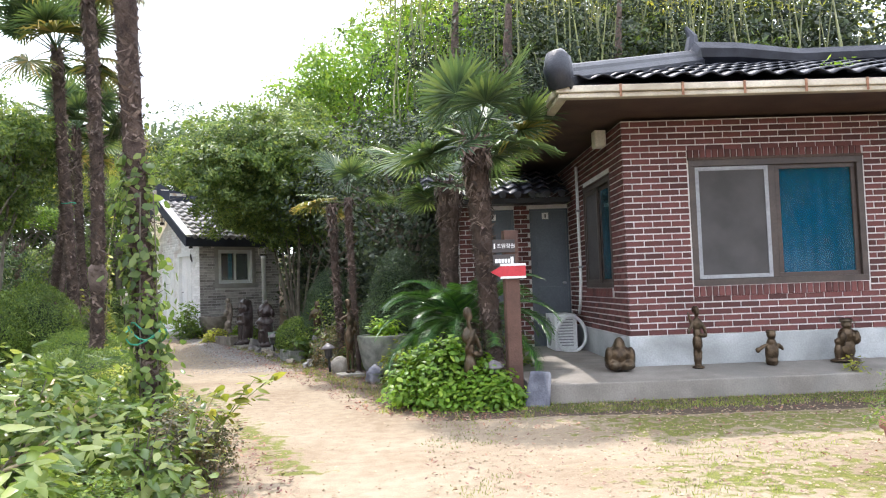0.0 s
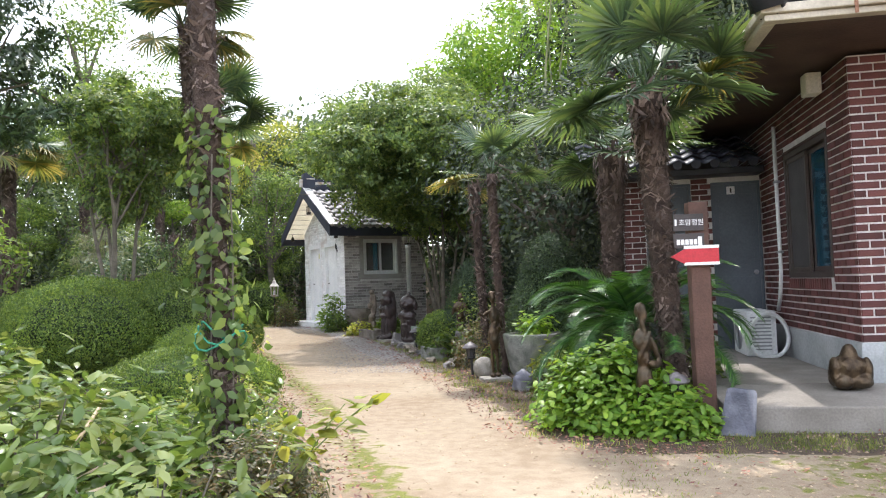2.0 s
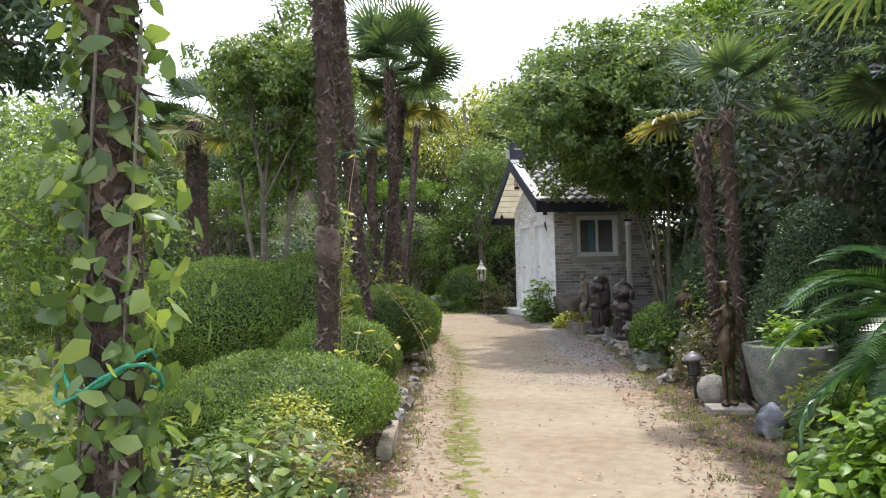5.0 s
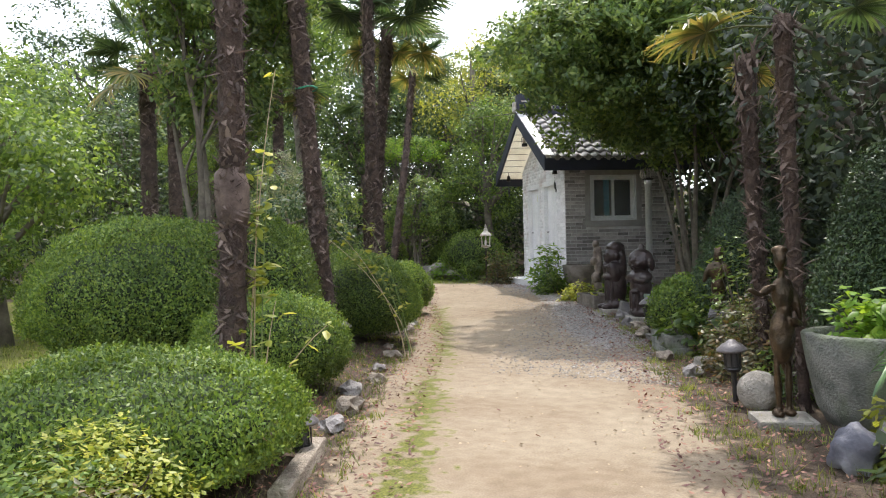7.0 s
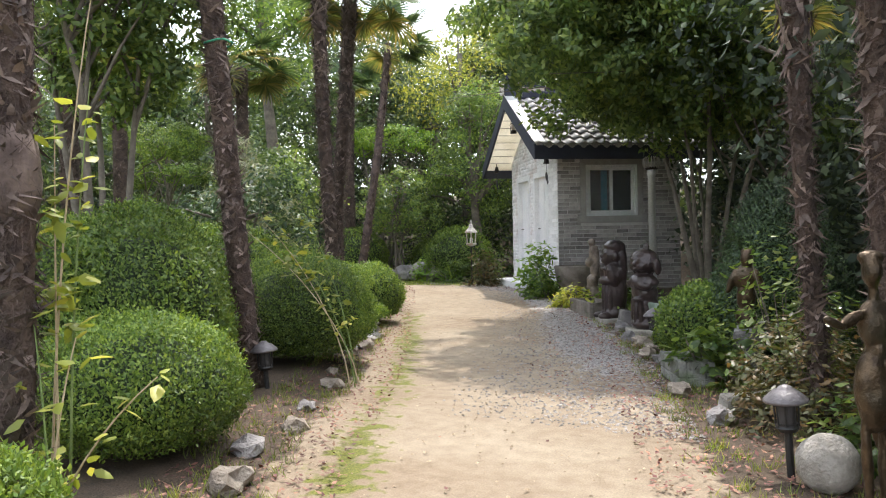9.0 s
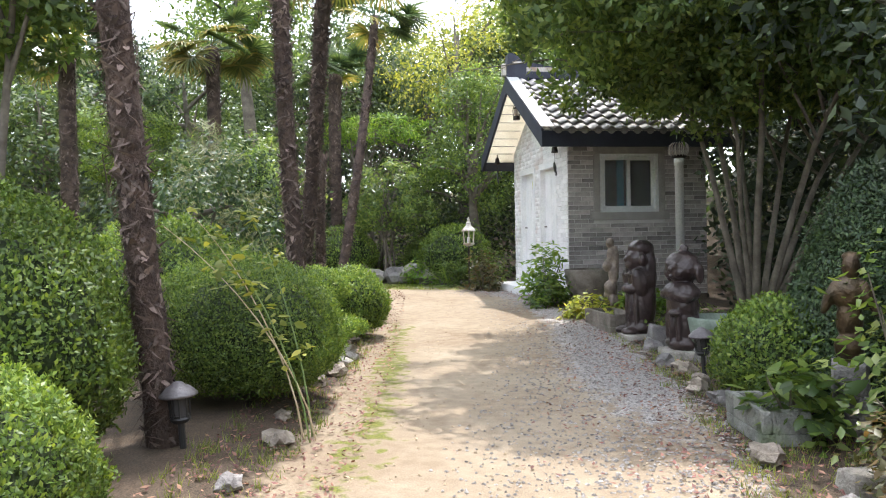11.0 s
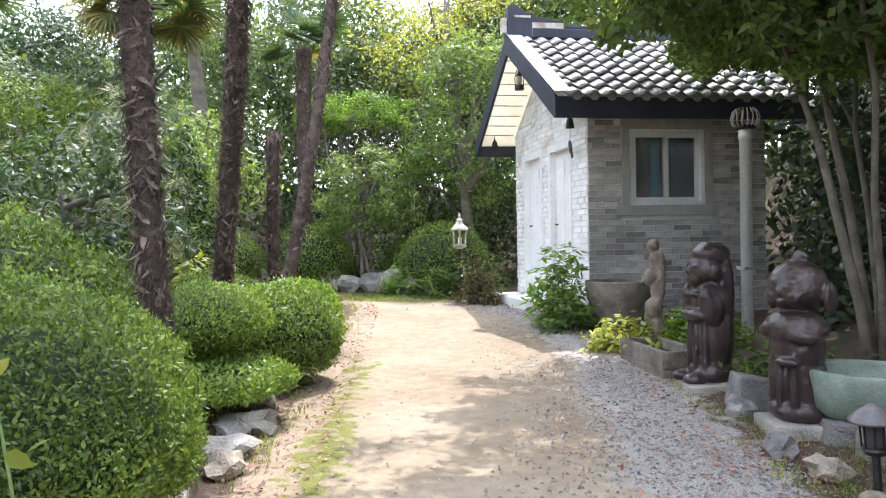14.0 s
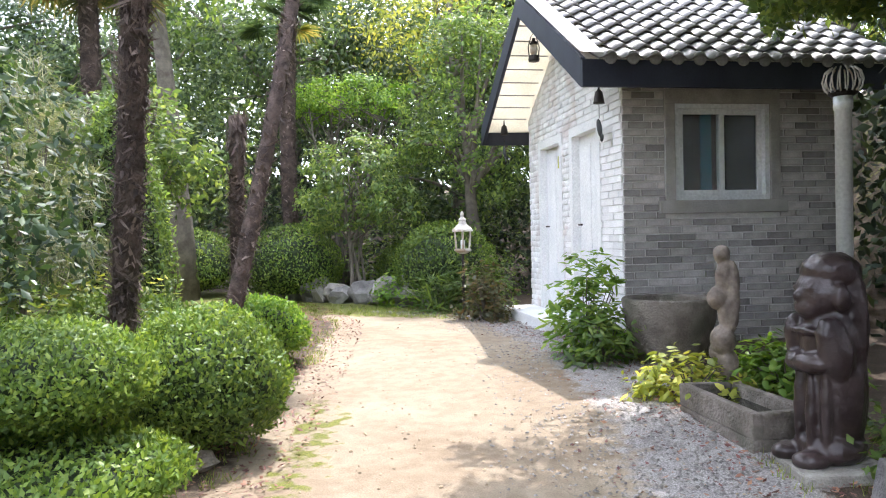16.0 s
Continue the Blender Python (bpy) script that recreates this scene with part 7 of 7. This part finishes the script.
def vine():
    t = thing("ivy_vine", pose(-1.9, 5.4, 0), "leafy vine climbing a palm trunk", "vine")
    n = 900
    z = 0.15 + 2.1 * rng.random(n) ** 1.25
    a = rng.uniform(0, 2 * math.pi, n)
    o = np.stack([np.cos(a), np.sin(a), np.full(n, 0.3)], 1)
    rad = 0.07 + np.abs(rng.normal(0, 0.08, n)) * np.where(z < 1.5, 1.0, 0.6)
    pts = np.stack([np.cos(a) * rad - 0.35 * z / 4.6, np.sin(a) * rad + 0.3 * z / 4.6, z], 1)
    part("leaves", leaf_mesh("leaves", pts, o, 0.078, M_DARKLEAF, 0.62, 0.5, 0.9, True), None, t)
    for k in range(5):
        bm = bmesh.new()
        tube(bm, [((0.075 + 0.006 * k) * math.cos(k * 1.3 + q * 0.09) - 0.32 * q * 0.14 / 4.6, (0.075 + 0.006 * k) * math.sin(k * 1.3 + q * 0.09) + 0.009 * q, q * 0.14) for q in range(15)], 0.005, 5)
        part("stem", bm, M_BARK, t)
    for (x, y, z) in ((-5.18, 11.25, 2.63),):
        b = thing("green_cord", pose(x, y, z), "green cord tied round a slim palm trunk", "cord")
        bm = bmesh.new()
        tube(bm, [(0.1 * math.cos(q * 0.42), 0.1 * math.sin(q * 0.42), 0.01 * math.sin(q)) for q in range(16)], 0.008, 6)
        part("loop", bm, M_ROPE, b)
    c = thing("green_cord", pose(-1.97, 5.45, 0.98), "green cord tied round a palm trunk", "cord")
    for k in range(3):
        bm = bmesh.new()
        tube(bm, [((0.1 + 0.02 * k) * math.cos(q * 0.42), (0.1 + 0.02 * k) * math.sin(q * 0.42), 0.05 * math.sin(q * 0.42 * 2 + k) - 0.03 * k) for q in range(16)], 0.006, 6)
        part("loop", bm, M_ROPE, c)


vine()


def canes(x, y, n, h, lean, seed, label, leaves=14, lf=0.075):
    """Long arching shoots with leaves along them."""
    r = random.Random(seed)
    t = thing("arching_shoots", pose(x, y, g(x, y)), label, "plant")
    P_, D_ = [], []
    for k in range(n):
        d = Vector((lean[0] + r.uniform(-0.25, 0.25), lean[1] + r.uniform(-0.25, 0.25), h * r.uniform(0.75, 1.1)))
        b = Vector((r.uniform(-0.06, 0.06), r.uniform(-0.06, 0.06), 0))
        q = [b + Vector((d.x * f ** 1.5, d.y * f ** 1.5, d.z * (f - 0.1 * f ** 3))) for f in [i / 8 for i in range(9)]]
        bm = bmesh.new()
        tube(bm, q, [0.006 - 0.0005 * i for i in range(9)], 6, False)
        part("shoot", bm, r.choice((M_STEM, M_CANE)), t)
        for j in range(leaves):
            f = r.uniform(0.3, 1.0) * 8
            p = q[int(min(7, f))].lerp(q[int(min(7, f)) + 1], f - int(min(7, f)))
            for s in range(3):
                P_.append(tuple(p + Vector((r.uniform(-0.06, 0.06), r.uniform(-0.06, 0.06), r.uniform(-0.02, 0.03)))))
                D_.append((0, 0, 1))
    part("leaves", leaf_mesh("leaves", np.array(P_), np.array(D_, float), lf, M_YELLOWLEAF, 0.55, 0.35, 0.4, True), None, t)


canes(-4.62, 12.05, 4, 1.45, (-0.75, -0.1), 1, "long thorny rose shoots with pale green leaves")
canes(-3.5, 8.75, 4, 0.9, (0.1, 0.0), 2, "thin climbing shoots at the foot of a palm", 5)
canes(-3.75, 9.0, 3, 2.2, (0.15, 0.1), 3, "thin vine shoots climbing a palm trunk", 12)
canes(-1.45, 4.85, 3, 0.8, (0.4, 0.0), 4, "long leafy shoots leaning over the track", 9, 0.1)
cn = random.Random(3)
for k in range(5):
    bm = bmesh.new()
    a, l = radians(20 + 25 * k), 0.9
    tube(bm, [(0, 0, 0), (l * 0.5 * math.cos(a), l * 0.5 * math.sin(a), 0.16), (l * math.cos(a), l * math.sin(a), 0.3 + 0.05 * k)], [0.012, 0.011, 0.009], 7)
    ob = part("cut_cane", bm, M_CANE, None, "", True)
    ob.matrix_world = pose(-2.75 + 0.1 * k, 4.0 + 0.12 * k, 0.12 + 0.03 * k, 0, 0, 0)
    tagged(ob, "dry pale cut cane lying in the shrubs", "cane")

# ---- distant greenery, litter, grass ----
def thicket(name, n, xr, yr, zr, material, leaf, label, per=16, clump=0.4, along=None):
    x, y = rng.uniform(*xr, n), rng.uniform(*yr, n)
    z = gz(x, y) + zr[0] + (zr[1] - zr[0]) * rng.random(n) ** 1.2
    cc = np.stack([x, y, z], 1)
    off = ball_dirs(n * per) * clump * rng.random((n * per, 1)) ** 0.5
    ob = part(name, leaf_mesh(name, np.repeat(cc, per, 0) + off, off / clump + np.array([0, -0.3, 0.7]), leaf, material, 0.5, 0.6), None)
    tagged(ob, label, "undergrowth", kind="stuff")


# undergrowth takes the darkest leaf colour, with the shade below the trees included
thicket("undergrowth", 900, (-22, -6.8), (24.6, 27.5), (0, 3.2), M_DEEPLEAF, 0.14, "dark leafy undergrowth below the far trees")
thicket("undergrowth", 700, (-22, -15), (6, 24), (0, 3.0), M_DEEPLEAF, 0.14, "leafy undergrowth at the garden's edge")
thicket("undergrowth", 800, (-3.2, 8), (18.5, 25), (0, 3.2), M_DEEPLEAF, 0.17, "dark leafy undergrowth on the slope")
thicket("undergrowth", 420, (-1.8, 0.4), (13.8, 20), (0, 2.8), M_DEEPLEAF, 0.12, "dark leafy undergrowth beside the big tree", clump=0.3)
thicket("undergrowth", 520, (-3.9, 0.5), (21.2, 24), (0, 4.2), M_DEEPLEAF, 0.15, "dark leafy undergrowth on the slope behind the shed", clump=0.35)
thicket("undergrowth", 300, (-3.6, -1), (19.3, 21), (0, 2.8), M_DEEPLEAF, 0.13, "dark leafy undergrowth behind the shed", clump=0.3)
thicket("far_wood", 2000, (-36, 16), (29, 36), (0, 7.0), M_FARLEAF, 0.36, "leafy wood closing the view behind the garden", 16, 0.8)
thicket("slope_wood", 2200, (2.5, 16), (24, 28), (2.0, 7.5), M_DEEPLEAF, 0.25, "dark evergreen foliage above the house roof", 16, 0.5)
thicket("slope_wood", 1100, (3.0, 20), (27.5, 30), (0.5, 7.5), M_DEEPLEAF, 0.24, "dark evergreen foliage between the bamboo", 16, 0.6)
thicket("slope_wood", 800, (0, 20), (30, 33), (1, 9), M_YELLOWLEAF, 0.3, "sunlit yellow-green leaves behind the bamboo", 14, 0.7)
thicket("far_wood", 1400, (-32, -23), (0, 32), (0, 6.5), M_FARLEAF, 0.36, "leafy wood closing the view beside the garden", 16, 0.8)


def scatter(n, test, build):
    out = []
    while len(out) < n:
        x, y = rng.uniform(-12, 5.5), rng.uniform(1.5, 22)
        if test(x, y):
            out.append((x, y, g(x, y)))
    return build(np.array(out))


def on_path(x, y):
    return bed_left(x, y) < 0.1 and bed_right(x, y) < 0.1 and y < 21.5


def near_edge(x, y):
    bl, br = float(bed_left(x, y)), float(bed_right(x, y))
    return (-0.45 < bl < 0.5 and br < 0) or (-0.35 < br < 0.7 and bl < 0 and y > 6.6) and x < 1.0


def litter_ok(x, y):
    return (near_edge(x, y) and rng.random() < 0.9) or (on_path(x, y) and (rng.random() < 0.003 or (y > 12 and rng.random() < 0.5 * (bed_right(x, y) + 1.3))))


tagged(part("fallen_leaves", scatter(15000, litter_ok, lambda p: leaf_mesh("fallen_leaves", p + np.array([0, 0, 0.02]), np.tile([0, 0, 1.0], (len(p), 1)), 0.036, M_DRYLEAF, 0.45, 0.28)), None), "dry brown fallen leaves on the track and its edges", "leaves", kind="stuff")


def blades(p, h, material, name, label, per=9):
    q = np.repeat(p, per, 0) + np.concatenate([rng.normal(0, 0.03, (len(p) * per, 2)), np.full((len(p) * per, 1), 0.0)], 1)
    n = len(q)
    a = rng.uniform(0, 2 * math.pi, n)
    s = np.stack([np.cos(a), np.sin(a), np.zeros(n)], 1) * 0.003
    l = rng.uniform(0.5, 1.2, (n, 1)) * h
    d = np.concatenate([rng.normal(0, 0.4, (n, 2)), np.ones((n, 1))], 1) * l
    V = np.stack([q - s, q + s, q + d], 1).reshape(-1, 3)
    tagged(part(name, grid_mesh(name, V, np.arange(n * 3).reshape(-1, 3), material), None), label, "grass", kind="stuff")


scatter(1500, lambda x, y: near_edge(x, y) and (bed_left(x, y) > -0.1 or bed_right(x, y) > -0.1), lambda p: blades(p, 0.06, M_GRASS, "edge_grass", "sparse grass tufts along the edges of the track", 12))
scatter(5000, lambda x, y: (bed_left(x, y) > 2.4 and y > 6 and x > -12) or (20.8 < y < 22.3 and x < -8.3), lambda p: blades(p, 0.05, M_GRASS, "lawn_grass", "short bright green lawn grass", 12))
scatter(900, lambda x, y: x > 0.9 and 6.9 < y < 7.5 and x < 5.4, lambda p: blades(p, 0.035, M_GRASS, "weeds", "low weeds along the foot of the terrace", 7))


def gravel(p, material=None):
    n = len(p)
    s = rng.uniform(0.004, 0.012, n)[:, None]
    a = rng.uniform(0, 2 * math.pi, n)
    u, v = np.stack([np.cos(a), np.sin(a), np.zeros(n)], 1) * s, np.stack([-np.sin(a), np.cos(a), np.zeros(n)], 1) * s * 0.7
    w = np.array([0, 0, 1.0]) * s * 0.6
    p = p + np.array([0, 0, 0.004])
    V = np.stack([p - u - v, p + u - v, p + u * 0.9 + v, p - u + v * 0.8, p - u * 0.4 - v * 0.4 + w, p + u * 0.5 - v * 0.3 + w, p + u * 0.3 + v * 0.5 + w, p - u * 0.5 + v * 0.3 + w], 1).reshape(-1, 3)
    q = np.array([[4, 5, 6, 7], [0, 1, 5, 4], [1, 2, 6, 5], [2, 3, 7, 6], [3, 0, 4, 7]])
    tagged(part("gravel", grid_mesh("gravel", V, (np.arange(n)[:, None, None] * 8 + q[None]).reshape(-1, 4), material or M_GRAVEL), None), "loose grey grit and gravel on the track", "gravel", kind="stuff")


scatter(12000, lambda x, y: on_path(x, y) and y > 11.5 and rng.random() < (bed_right(x, y) + 1.7) / 1.5, gravel)
scatter(3500, on_path, lambda p: gravel(p, M_GRAVELS))


def yard(x, y):
    return 0.0 < x < 5.4 and 3.0 < y < 7.45 and bed_left(x, y) < -0.2


scatter(5000, yard, lambda p: gravel(p, M_GRAVELS))
tagged(part("fallen_leaves", scatter(1500, lambda x, y: yard(x, y) and rng.random() < 0.35 + 0.65 * (y > 6.3), lambda p: leaf_mesh("fallen_leaves", p + np.array([0, 0, 0.02]), np.tile([0, 0, 1.0], (len(p), 1)), 0.04, M_DRYLEAF, 0.4, 0.25)), None), "dry leaf bits scattered over the yard", "leaves", kind="stuff")
scatter(500, lambda x, y: yard(x, y) and noise.noise((x * 1.3, y * 1.3, 5)) > 0.15, lambda p: blades(p, 0.02, M_GRASS, "yard_moss", "low moss and grass in the yard", 8))
